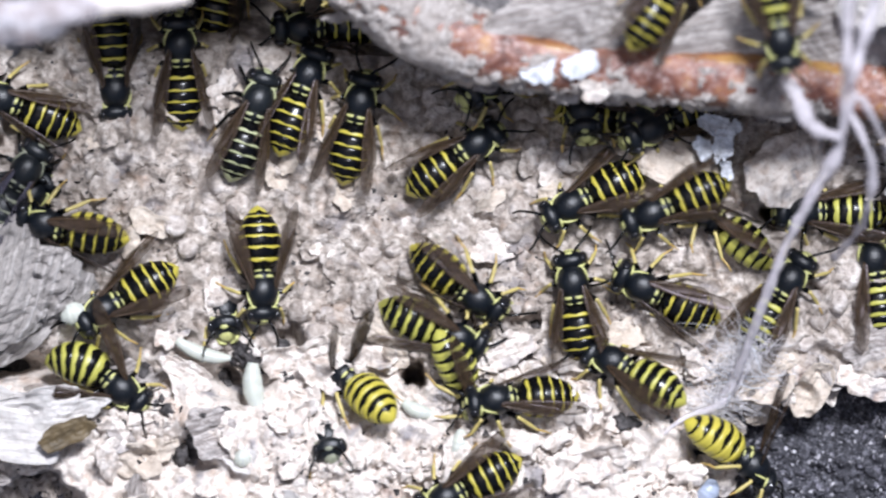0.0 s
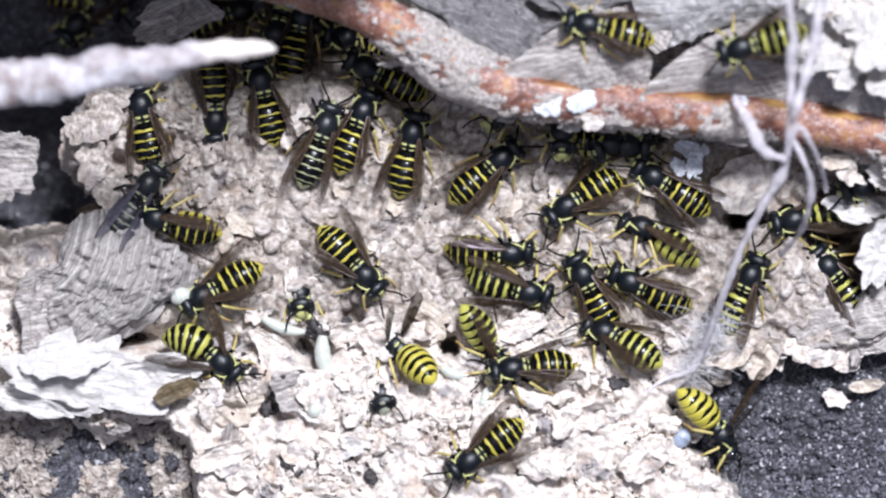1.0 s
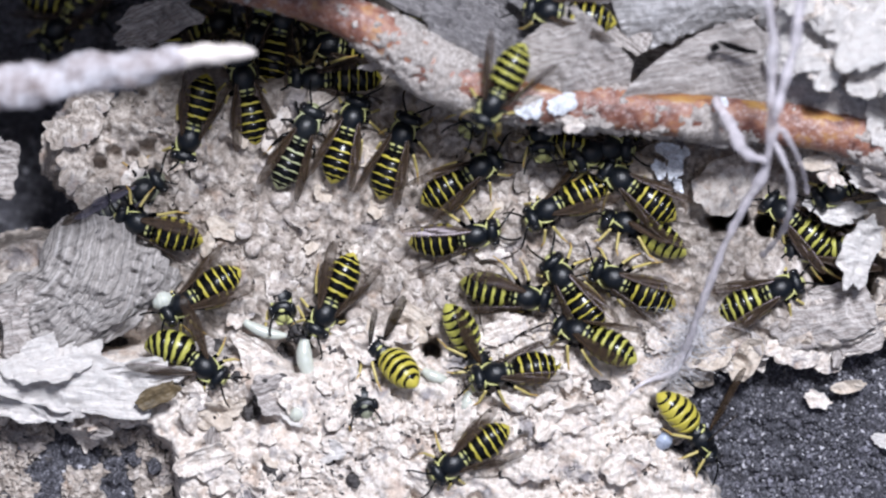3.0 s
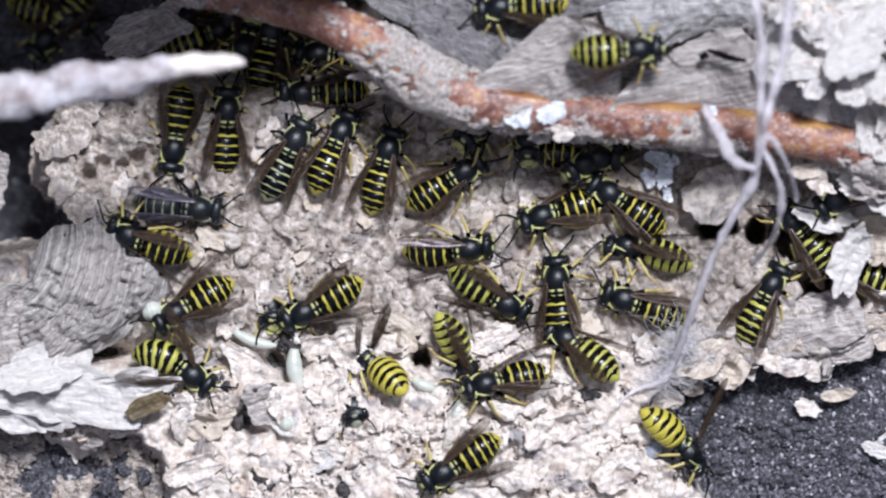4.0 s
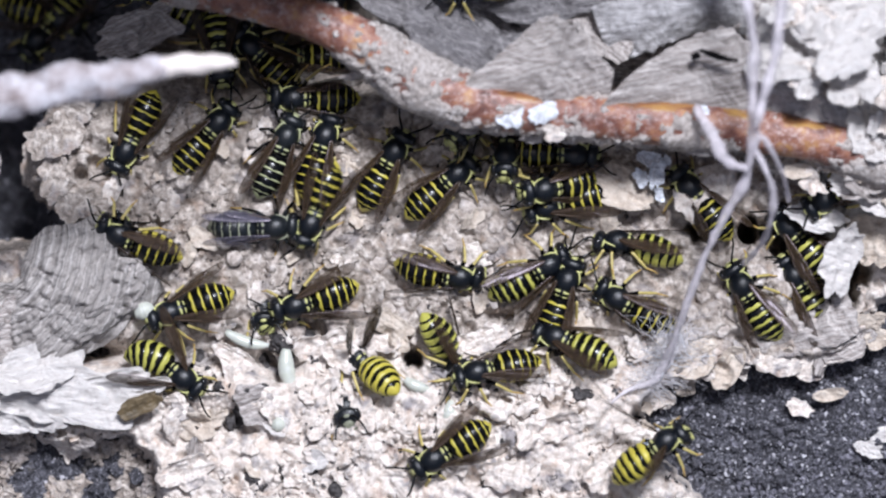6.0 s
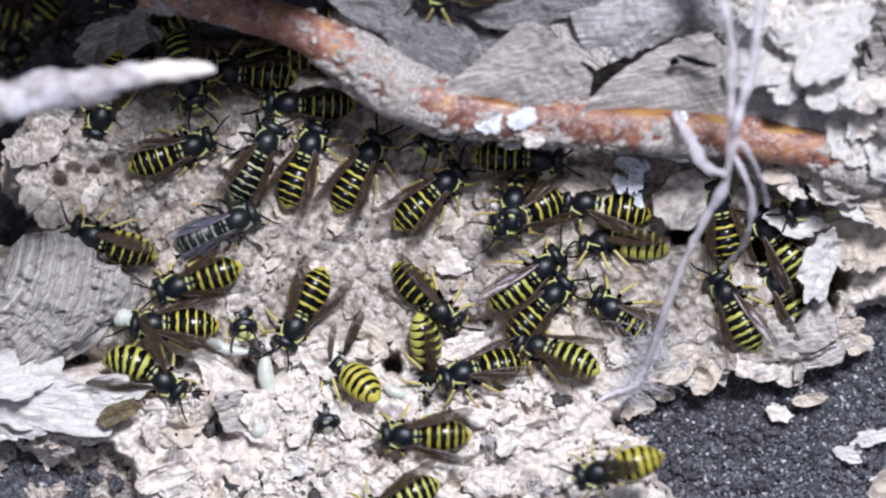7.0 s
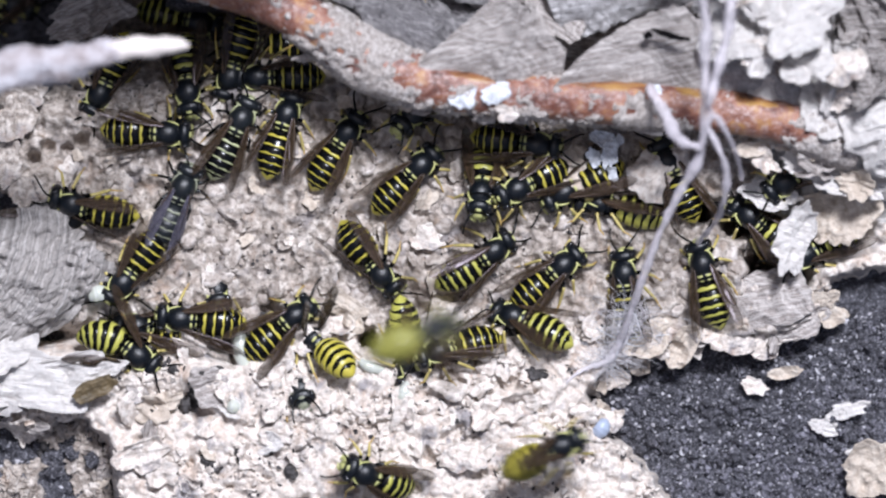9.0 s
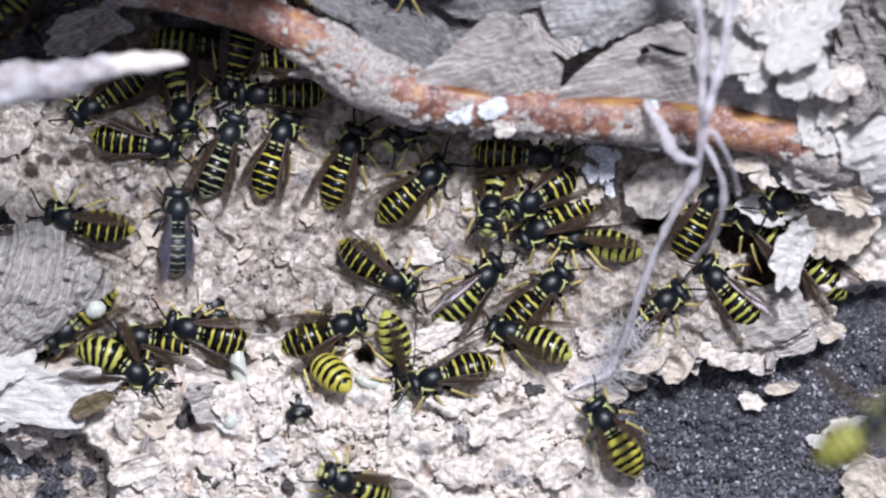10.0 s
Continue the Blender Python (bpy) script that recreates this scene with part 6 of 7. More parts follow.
    go(WASPS[8], [(0, at(22.08, 12.04, -153.2, 1.14, 21.7, -9.4)), (1, at(18.61, 12.96, -151.2, 0.76, 23.7, -6.9)), (2.5, at(18.50, 12.45, -148.6, 0.92, 21.7, -6.6)), (4, at(19.12, 12.10, -147, 1.08, 20, -10.1)), (4.5, at(18.73, 12.20, -153.4, 1.12, 20.9, -11.2)), (5, at(19.58, 11.14, -161.7, 1.51, 22.1, -11.9)), (5.5, at(17.26, 9.74, -172.8, 1.86, 23.3, -12)), (7, at(13.49, 5.09, -155.8, 1.89, 22.6, -9.3)), (7.5, at(13.78, 4.51, -152.9, 1.87, 21.3, -8)), (8, at(14.21, 4.16, -153.2, 1.87, 20.2, -6.9)), (8.5, at(14.81, 3.19, -160.2, 1.83, 19.8, -6.2)), (9, at(17.49, 5.65, -154.5, 1.9, 20.2, -6.1)), (9.5, at(18.56, 6.00, -155.7, 1.89, 21.3, -6.6)), (10, at(19.32, 6.09, -149.5, 1.86, 22.6, -7.6))], 9)
    go(WASPS[9], [(0, at(15.07, 3.46, -152, 0.29, 2.6, 13.6)), (0.5, at(14.04, 4.44, -144.2, 0.36, 1.4, 14.7)), (1, at(14.16, 4.37, -146.2, 0.36, 0.3, 16)), (1.5, at(14.34, 4.60, -152.4, 0.35, -0.2, 17.3)), (2, at(14.21, 4.51, -153.4, 0.36, 0.1, 18.3)), (2.5, at(14.12, 4.11, -147.9, 0.35, 1.1, 18.9)), (4, at(14.77, 3.78, -162.7, 0.29, 3.8, 17.3)), (4.5, at(14.83, 3.99, -160.5, 0.31, 3.3, 16)), (5, at(14.34, 4.43, -149.6, 0.34, 2.2, 14.7)), (5.5, at(14.37, 4.90, -152.9, 0.35, 1, 13.6)), (7, at(24.27, 5.38, -189.5, 0.23, 0.4, 13.7)), (7.5, at(24.93, 4.46, -192.8, 0.2, 1.5, 14.7)), (8, at(27.77, 5.82, -198.5, 0.05, 2.8, 16)), (8.5, at(27.89, 5.74, -151.5, 0.13, 3.6, 17.3)), (9, at(24.92, 4.67, -152.1, 0.16, 3.7, 18.4)), (9.5, at(21.95, 3.06, -151.6, 0.19, 3, 18.9)), (10, at(22.05, 2.03, -148, 0.18, 1.8, 18.9))], 10)
    go(WASPS[10], [(0, at(1.83, -4.41, -34.5, 0.26, 0.8, 30.9)), (0.5, at(3.54, -3.71, -27.1, 0.32, 0.4, 30.3)), (1, at(1.96, -1.34, -0.5, 0.17, 0.8, 29.2)), (1.5, at(-0.03, -0.18, 1, 0.07, 1.9, 27.9)), (2, at(-0.09, 0.39, 4.9, 0.05, 3.1, 26.6)), (2.5, at(-0.51, 0.99, 11.1, 0.03, 4.1, 25.6)), (4, at(0.28, 0.42, 5.6, 0.06, 2.7, 25.8)), (4.5, at(-0.30, 0.93, 9.9, 0.03, 1.5, 26.8)), (5, at(0.19, 1.37, -1.2, 0, 0.6, 28.2)), (5.5, at(-0.19, -0.15, 2.4, 0.07, 0.5, 29.4)), (7, at(2.00, -5.37, -42.1, -0.08, 3.5, 30.9)), (7.5, at(0.37, -4.17, -28.4, 0.37, 4.3, 30.2)), (8, at(0.34, -3.54, -33.7, 0.36, 4.3, 29.1)), (8.5, at(-1.48, -3.35, -71.4, 0.53, 3.5, 27.8)), (9, at(-2.33, -3.80, -50.3, 0.48, 2.3, 26.5)), (9.5, at(-1.83, -3.05, -33, 0.35, 1.1, 25.5)), (10, at(-1.10, -2.89, -33.5, 0.31, 0.5, 25))], 11)
    go(WASPS[11], [(0, at(-1.19, -9.29, -20.7, 0.62, -5.4, 19)), (0.5, at(0.78, -7.40, -2.8, 0.54, -4.3, 19.1)), (1, at(4.62, -6.29, -14.7, 0.39, -3.1, 19.8)), (1.5, at(7.65, -8.11, -6.8, 0.18, -2.2, 21)), (2, at(7.68, -6.95, -13.2, 0.32, -2, 22.3)), (2.5, at(7.22, -6.72, -2.4, 0.37, -2.6, 23.5)), (4, at(5.95, -5.56, -28.2, 0.13, -5.8, 24.8)), (4.5, at(6.49, -4.40, -22.1, 0.25, -5.9, 24.2)), (5, at(10.08, -2.73, 17.4, 0.22, -5.1, 23)), (5.5, at(10.60, -3.17, 26.6, 0.2, -3.9, 21.7)), (7, at(13.90, -3.15, 39.2, 0.19, -2.1, 19)), (7.5, at(12.80, -2.96, 34.9, 0.2, -2.9, 19.2)), (8, at(11.50, -2.41, 29.2, 0.21, -4.2, 19.9)), (8.5, at(10.79, -3.34, 32.6, 0.26, -5.3, 21)), (9, at(10.35, -4.09, 34.8, 0.26, -5.9, 22.3)), (9.5, at(10.13, -5.40, 41.7, -0.12, -5.7, 23.6)), (10, at(9.81, -5.87, 45.1, -0.13, -4.8, 24.5))], 12)
    go(WASPS[12], [(0, at(13.54, -7.45, 97.9, 0.25, 2.1, -5.5)), (0.5, at(14.41, -7.12, 113.4, 0.19, 3, -5.1)), (1, at(15.30, -7.39, 118.6, 0.22, 3.1, -5.3)), (1.5, at(15.48, -7.34, 121.5, 0.22, 2.4, -6)), (2, at(15.41, -7.43, 119.5, 0.19, 1.2, -7.2)), (2.5, at(15.55, -7.23, 130.5, 0.2, -0, -8.5)), (4, at(15.02, -6.86, 94, 0.14, 0, -11.1)), (4.5, at(15.68, -6.12, 78, 0.16, 1.3, -10.9)), (5, at(16.61, -6.09, 81.1, 0.2, 2.5, -10.1)), (5.5, at(16.46, -6.41, 79.8, 0.18, 3.1, -9)), (7, at(16.15, -7.77, 45.9, 0.16, 0.7, -5.5)), (7.5, at(17.52, -7.72, 43.1, 0.15, -0.4, -5.1)), (8, at(17.70, -7.14, 35.6, 0.17, -0.9, -5.3)), (8.5, at(20.14, -6.95, 48.9, 0.26, -0.6, -6.1)), (9, at(20.59, -7.13, 39.4, 0.27, 0.4, -7.2)), (9.5, at(18.48, -6.99, 53.8, 0.19, 1.7, -8.6)), (10, at(19.70, -7.72, 44.8, 0.24, 2.8, -9.8))], 13)
    go(WASPS[13], [(0, at(22.77, -5.70, 154.4, 0.42, 2.9, -20.7)), (0.5, at(22.83, -5.48, 150.7, 0.43, 1.9, -21)), (1, at(22.88, -6.43, 155.6, 0.4, 0.6, -20.7)), (1.5, at(23.21, -6.20, 158.7, 0.42, -0.4, -19.9)), (2, at(23.54, -6.12, 159.5, 0.43, -0.8, -18.7)), (2.5, at(22.45, -5.46, 152.2, 0.41, -0.4, -17.4)), (4, at(25.66, -7.30, 160.5, 0.5, 2.9, -15)), (4.5, at(26.36, -7.40, 149, 0.51, 3.2, -15.3)), (5, at(26.32, -7.59, 157.5, 0.52, 2.6, -16.1)), (5.5, at(25.58, -7.34, 152.4, 0.5, 1.5, -17.3)), (7, at(28.02, -8.13, 147.3, 0.52, -0.8, -20.7)), (7.5, at(29.31, -8.34, 140.9, 0.57, -0.1, -21)), (8, at(30.39, -9.18, 136.3, 0.66, 1.1, -20.7)), (8.5, at(30.69, -9.00, 116.6, 0.76, 2.3, -19.9)), (9, at(31.52, -8.69, 96, 0.79, 3.1, -18.7)), (9.5, at(32.22, -8.47, 34.9, 0.7, 3.1, -17.3)), (10, at(34.74, -10.05, 35.8, 0.65, 2.3, -16.1))], 14)
    go(WASPS[14], [(0, at(27.76, -1.20, 149.3, 0.42, -4.6, 63.9)), (0.5, at(25.76, -2.80, 142.2, 0.52, -5.6, 64.7)), (1, at(23.05, -2.33, 154.7, 0.45, -5.9, 65)), (1.5, at(23.12, -1.83, 153, 0.44, -5.4, 64.7)), (2, at(23.92, -2.54, 150.3, 0.47, -4.3, 63.8)), (2.5, at(23.56, -0.72, 155.6, 0.43, -3.1, 62.6)), (4, at(25.85, -2.75, 170.4, 0.46, -2.6, 59.2)), (4.5, at(27.81, -1.12, 177.1, 0.38, -3.8, 59)), (5, at(27.89, -1.54, 175.8, 0.41, -5, 59.4)), (5.5, at(25.61, -2.41, 167.9, 0.47, -5.8, 60.2)), (7, at(26.70, -1.11, 180.8, 0.37, -3.9, 64)), (7.5, at(27.77, -0.68, 177.7, 0.36, -2.7, 64.8)), (8, at(27.59, -0.49, 176.4, 0.35, -2, 65)), (8.5, at(29.39, 0.15, 178, 0.19, -2.1, 64.6)), (9, at(29.28, 0.19, 169.9, 0.25, -3, 63.7)), (9.5, at(28.11, -1.04, 165.6, 0.41, -4.2, 62.5)), (10, at(26.71, -2.37, 174.7, 0.45, -5.4, 61.2))], 15)
    go(WASPS[15], [(0, at(23.46, 2.91, -156.4, 1.18, 0.4, 4.9)), (0.5, at(26.39, 2.71, -210.8, 1.25, 1, 3.8)), (1, at(25.15, 6.26, -212.5, 1.17, 2.1, 3)), (1.5, at(24.84, 4.89, -211.8, 1.22, 3.4, 2.8)), (2, at(24.27, 5.26, -217.6, 1.21, 4.2, 3.2)), (2.5, at(23.36, 6.29, -217.1, 1.23, 4.3, 4.1)), (4, at(23.11, 5.27, -212.7, 1.27, 1.2, 7.9)), (4.5, at(25.45, 5.93, -215.6, 1.18, 0.4, 8.6)), (5, at(27.05, 5.48, -221, 1.13, 0.5, 8.8)), (5.5, at(29.90, 6.10, -220.8, 0.67, 1.3, 8.4)), (7, at(39.90, 4.22, -259, -0.72, 4.3, 4.9)), (7.5, at(39.74, 3.90, -249.6, -0.8, 4.1, 3.7)), (8, at(40.61, 3.90, -263.5, -0.76, 3.2, 3)), (8.5, at(38.86, 5.27, -249.9, -0.73, 2, 2.8)), (9, at(37.22, 6.14, -246.1, -0.78, 0.9, 3.3)), (9.17, at(36.84, 6.04, -297.67, -0.78, 0.73, 3.6)), (9.33, at(36.46, 5.93, -349.23, -0.77, 0.57, 3.9)), (9.5, at(36.08, 5.83, -400.8, -0.77, 0.4, 4.2)), (9.75, at(38.46, 4.45, -349.85, -1.26, 0.55, 4.8)), (10, at(40.84, 3.07, -298.9, -1.75, 0.7, 5.4))], 16)
    go(WASPS[16], [(0, at(34.86, -7.07, 57.8, 0.61, 1.7, -12.3)), (0.5, at(35.64, -7.94, 61.4, 0.56, 2.9, -11)), (1, at(35.58, -7.64, 65.6, 0.54, 3.7, -9.9)), (1.5, at(37.43, -6.91, 36.5, 0.41, 3.7, -9.2)), (2, at(37.54, -7.23, 29.3, 0.41, 2.9, -9)), (2.5, at(38.83, -8.06, 18.3, -0.13, 1.7, -9.5)), (4, at(42.20, -7.69, 61.6, -0.83, 0, -13)), (4.5, at(41.32, -5.91, 102.1, -0.41, 0.9, -14.2)), (5, at(43.32, -6.66, 124.8, -0.26, 2.1, -14.9)), (5.5, at(41.56, -6.59, 125.2, 0.08, 3.3, -15)), (7, at(42.10, -7.43, 117.4, 0.19, 2.6, -12.3)), (7.5, at(41.52, -7.30, 122.1, 0.24, 1.3, -10.9)), (8, at(41.15, -7.67, 108.3, 0.26, 0.2, -9.8)), (8.5, at(42.20, -7.68, 118.2, 0.22, -0.2, -9.1)), (9, at(41.80, -7.56, 104.6, 0.17, 0.2, -9)), (9.5, at(45.48, -6.48, 134.5, -1.83, 1.3, -9.5)), (10, at(44.91, -6.65, 130.7, -1.18, 2.6, -10.5))], 17)
    go(WASPS[17], [(0, at(51.19, 9.21, -157.9, 3.34, -2.1, -5.2)), (1, at(53.24, 7.81, -161.4, 3.03, -3, -7.8)), (1.5, at(53.04, 8.12, -167.2, 3.2, -4.3, -8.9)), (2.5, at(51.65, 7.46, -160.1, 2.6, -6, -9.6)), (4, at(53.57, 7.61, -150.5, 2.63, -3.5, -6.8)), (4.5, at(53.63, 7.97, -149, 2.84, -2.5, -5.5)), (5, at(53.66, 7.71, -153.4, 2.76, -2, -4.4)), (5.5, at(53.14, 7.60, -149.8, 2.56, -2.4, -3.7)), (7, at(53.10, 7.66, -148.2, 2.55, -5.7, -5.2)), (7.5, at(53.57, 7.65, -148.2, 2.64, -6, -6.5)), (8, at(53.43, 7.81, -151.3, 2.86, -5.5, -7.8)), (8.5, at(53.75, 7.06, -146.3, 2.25, -4.4, -8.9)), (9, at(53.64, 7.38, -144.4, 2.35, -3.1, -9.5)), (9.5, at(53.98, 6.96, -147.5, 2.17, -2.2, -9.6)), (10, at(53.95, 7.06, -147.7, 2.31, -2, -9))], 18)
    go(WASPS[18], [(0, at(39.61, 2.11, -179.7, -1.75, 2.6, 6.1)), (0.5, at(39.58, 1.87, -193.2, -1.75, 1.4, 7.1)), (1, at(44.40, 2.28, -166.9, -1.75, 0.3, 8.5)), (1.5, at(43.53, 2.89, -176.2, -1.75, -0.2, 9.8)), (2, at(43.40, 1.74, -194, -1.75, 0.1, 10.8)), (2.5, at(43.61, 1.59, -208.8, -1.75, 1.1, 11.4)), (4, at(46.83, 1.17, -229.5, -1.75, 3.8, 9.8)), (4.5, at(47.75, 0.82, -223, -1.75, 3.3, 8.5)), (5, at(49.92, -0.87, -210.5, -1.75, 2.2, 7.2)), (5.5, at(47.79, -0.05, -225, -1.75, 1, 6.1)), (7, at(47.50, 0.68, -232.5, -1.75, 0.4, 6.1)), (7.5, at(48.16, 0.29, -239.4, -1.75, 1.5, 7.2)), (8, at(47.26, 0.92, -232.4, -1.75, 2.8, 8.5)), (8.5, at(48.70, -0.96, -220.2, -1.75, 3.6, 9.8)), (9, at(48.59, -0.83, -220.2, -1.75, 3.7, 10.8)), (9.5, at(49.09, -0.31, -220.2, -1.75, 3, 11.4)), (10, at(49.37, 0.46, -216.2, -1.75, 1.8, 11.4))], 19)
    go(WASPS[19], [(0, at(44.43, -4.97, 99.4, -2.15, 0.8, 10.3)), (0.5, at(46.78, -5.91, 112.5, -2.75, 0.4, 9.7)), (1, at(47.70, -6.21, 128.4, -2.75, 0.8, 8.6)), (1.5, at(47.81, -5.78, 121.9, -2.75, 1.9, 7.3)), (2, at(47.73, -6.12, 118.9, -2.75, 3.1, 6)), (2.25, at(47.46, -3.72, 154.65, -2.75, 3.6, 5.5)), (2.5, at(47.21, -1.33, 190.4, -2.75, 4.1, 5)), (4, at(54.54, -3.78, 160.6, -2.73, 2.7, 5.1)), (4.5, at(55.62, -4.60, 211, -2.14, 1.5, 6.2)), (5, at(56.66, -3.49, 246.4, -2.05, 0.6, 7.6)), (5.25, at(52.24, -4.58, 185.05, -2.4, 0.55, 8.2)), (5.5, at(47.82, -5.66, 123.7, -2.75, 0.5, 8.8)), (7, at(48.48, -6.62, 123.8, -2.75, 3.5, 10.3)), (7.5, at(48.39, -7.38, 122.9, -2.75, 4.3, 9.6)), (8, at(48.80, -8.25, 141.4, -2.75, 4.3, 8.5)), (9, at(56.63, -3.25, 209.8, -1.75, 2.3, 5.9)), (9.5, at(56.04, -4.05, 149.8, -2.19, 1.1, 4.9)), (10, at(55.58, -3.46, 135.1, -2.75, 0.5, 4.4))], 20)
    go(WASPS[20], [(0, at(-39.31, 1.68, 164.9, 1.17, -5.4, -38)), (0.5, at(-39.57, 2.14, 164.9, 1.18, -4.3, -37.9)), (1, at(-39.68, 2.37, 163.1, 1.17, -3.1, -37.2)), (1.5, at(-39.32, 2.70, 161.9, 1.18, -2.2, -36)), (2, at(-39.53, 2.14, 165.4, 1.18, -2, -34.7)), (2.5, at(-39.69, 2.33, 162.7, 1.17, -2.6, -33.5)), (4, at(-39.39, 1.61, 157.9, 1.14, -5.8, -32.2)), (4.5, at(-40.22, 2.50, 157.4, 1.14, -5.9, -32.8)), (5, at(-38.99, 2.00, 153.3, 1.13, -5.1, -34)), (5.5, at(-39.25, 1.51, 154, 1.12, -3.9, -35.3)), (7, at(-40.29, 2.76, 156.9, 1.14, -2.1, -38)), (7.5, at(-40.57, 2.90, 151.5, 1.11, -2.9, -37.8)), (8, at(-40.52, 3.63, 162.7, 1.14, -4.2, -37.1)), (8.5, at(-39.77, 3.14, 162.7, 1.18, -5.3, -36)), (9, at(-39.61, 4.03, 164.8, 1.2, -5.9, -34.7)), (9.5, at(-39.89, 3.89, 166.9, 1.2, -5.7, -33.4)), (10, at(-39.98, 4.15, 165, 1.2, -4.8, -32.5))], 21)
    go(WASPS[21], [(0, at(-45.77, 2.16, 34.8, -2.4, 2.1, -5.5)), (0.5, at(-45.81, 2.46, 27.5, -3.46, 3, -5.1)), (1, at(-45.39, 2.55, 28.5, -3.23, 3.1, -5.3)), (1.5, at(-45.74, 3.03, 30.3, -4.36, 2.4, -6)), (2.5, at(-45.43, 2.71, 33, -2.98, -0, -8.5)), (4, at(-45.99, 0.53, 36.3, -2.36, 0, -11.1)), (4.5, at(-46.05, -0.04, 32.9, -2.36, 1.3, -10.9)), (5, at(-45.75, -0.38, 37.6, -2.38, 2.5, -10.1)), (5.5, at(-46.16, -0.02, 38.2, -2.37, 3.1, -9)), (7, at(-44.70, 1.01, 13.8, -2.35, 0.7, -5.5)), (7.5, at(-44.42, 1.34, 18.7, -2.36, -0.4, -5.1)), (8, at(-44.74, 1.20, 14.1, -2.35, -0.9, -5.3)), (9, at(-45.11, 0.36, 15.3, -2.35, 0.4, -7.2)), (10, at(-46.37, 0.52, 22.9, -2.34, 2.8, -9.8))], 22)
    go(WASPS[22], [(0, at(-45.71, 4.52, 57.6, -0.41, 4.8, 5.3)), (1, at(-45.21, 4.22, 56.4, 0.06, 2.8, 4.1)), (2.5, at(-44.40, 4.57, 58.6, 0.1, 1.1, 6.3)), (3.2, at(-43.85, 4.96, 18.5, -1.71, 2.5, 8.2)), (3.8, at(-38.10, 5.75, -1.9, 0.19, 4, 9.4)), (4, at(-35.27, 5.49, -6.7, 0.24, 4.4, 9.7)), (4.5, at(-30.91, 3.99, -17.9, 0.26, 4.9, 10.1)), (5, at(-25.39, 2.20, -4, 0.1, 4.6, 9.8)), (5.5, at(-23.97, 2.53, -3.3, 0.05, 3.7, 9)), (7, at(-26.59, 3.50, 23.3, 0.18, 0.9, 5.3)), (7.5, at(-28.25, 4.20, 41.3, 0.23, 1.3, 4.4)), (8, at(-29.35, 4.01, 63.5, 0.33, 2.4, 4.1)), (8.5, at(-29.68, 2.60, 77.3, 0.3, 3.6, 4.3)), (9, at(-29.04, 3.37, 66.3, 0.32, 4.6, 5.2)), (9.5, at(-27.71, 2.85, 54.9, 0.28, 4.9, 6.3)), (10, at(-28.66, 2.14, 88, 0.27, 4.4, 7.7))], 23)
    go(WASPS[23], [(0, at(-33.65, -7.61, -147.7, -0.1, 1.4, 15.9)), (0.5, at(-34.23, -7.53, -149.1, -0.07, 0.4, 16.7)), (1, at(-33.91, -8.15, -150.4, -0.16, 0.1, 17)), (1.5, at(-34.18, -7.93, -153.1, -0.09, 0.6, 16.7)), (2, at(-34.33, -8.19, -151.6, -0.13, 1.7, 15.8)), (2.5, at(-34.30, -8.45, -147.3, -0.27, 2.9, 14.6)), (4, at(-34.01, -8.36, -149.9, -0.2, 3.4, 11.2)), (4.5, at(-33.36, -8.03, -153.6, -0.11, 2.2, 11)), (5, at(-33.43, -8.11, -156, -0.1, 1, 11.4)), (5.5, at(-33.49, -8.31, -153.9, -0.14, 0.2, 12.2)), (7, at(-33.03, -10.26, -179.9, -0.23, 2.1, 16)), (7.5, at(-33.87, -11.05, -179.9, -0.47, 3.3, 16.8)), (8, at(-32.16, -10.83, -164.6, -0.84, 4, 17)), (8.5, at(-30.76, -12.43, -175.9, -1.67, 3.9, 16.6)), (9, at(-32.00, -13.92, -184.8, -2.75, 3, 15.7)), (9.5, at(-31.75, -13.50, -186.2, -2.43, 1.8, 14.5)), (10, at(-31.21, -13.30, -187, -2.24, 0.6, 13.2))], 24)
    go(WASPS[24], [(0, at(-35.95, -14.82, -38.3, -0.39, 0.4, 4.9)), (0.5, at(-35.35, -15.23, -39.1, 0.26, 1, 3.8)), (1, at(-35.51, -15.72, -40.8, 0.8, 2.1, 3)), (1.5, at(-35.07, -15.69, -39.9, 0.85, 3.4, 2.8)), (2.5, at(-35.12, -15.90, -38.8, 0.98, 4.3, 4.1)), (4, at(-35.64, -15.53, -36.1, 0.34, 1.2, 7.9)), (4.5, at(-35.31, -15.60, -39.2, 0.62, 0.4, 8.6)), (5, at(-35.39, -15.80, -39.2, 0.75, 0.5, 8.8)), (5.5, at(-35.64, -15.81, -39.8, 0.73, 1.3, 8.4)), (7, at(-35.62, -15.52, -36.8, 0.3, 4.3, 4.9)), (7.5, at(-35.81, -14.94, -36.5, -0.69, 4.1, 3.7)), (8, at(-35.59, -14.93, -34.2, -0.43, 3.2, 3)), (8.5, at(-35.47, -15.34, -32.4, -0.1, 2, 2.8)), (9, at(-35.94, -15.31, -35.7, -0.29, 0.9, 3.3)), (9.5, at(-35.89, -15.71, -39.2, 0.77, 0.4, 4.2)), (10, at(-35.69, -15.42, -37, 0.27, 0.7, 5.4))], 25)
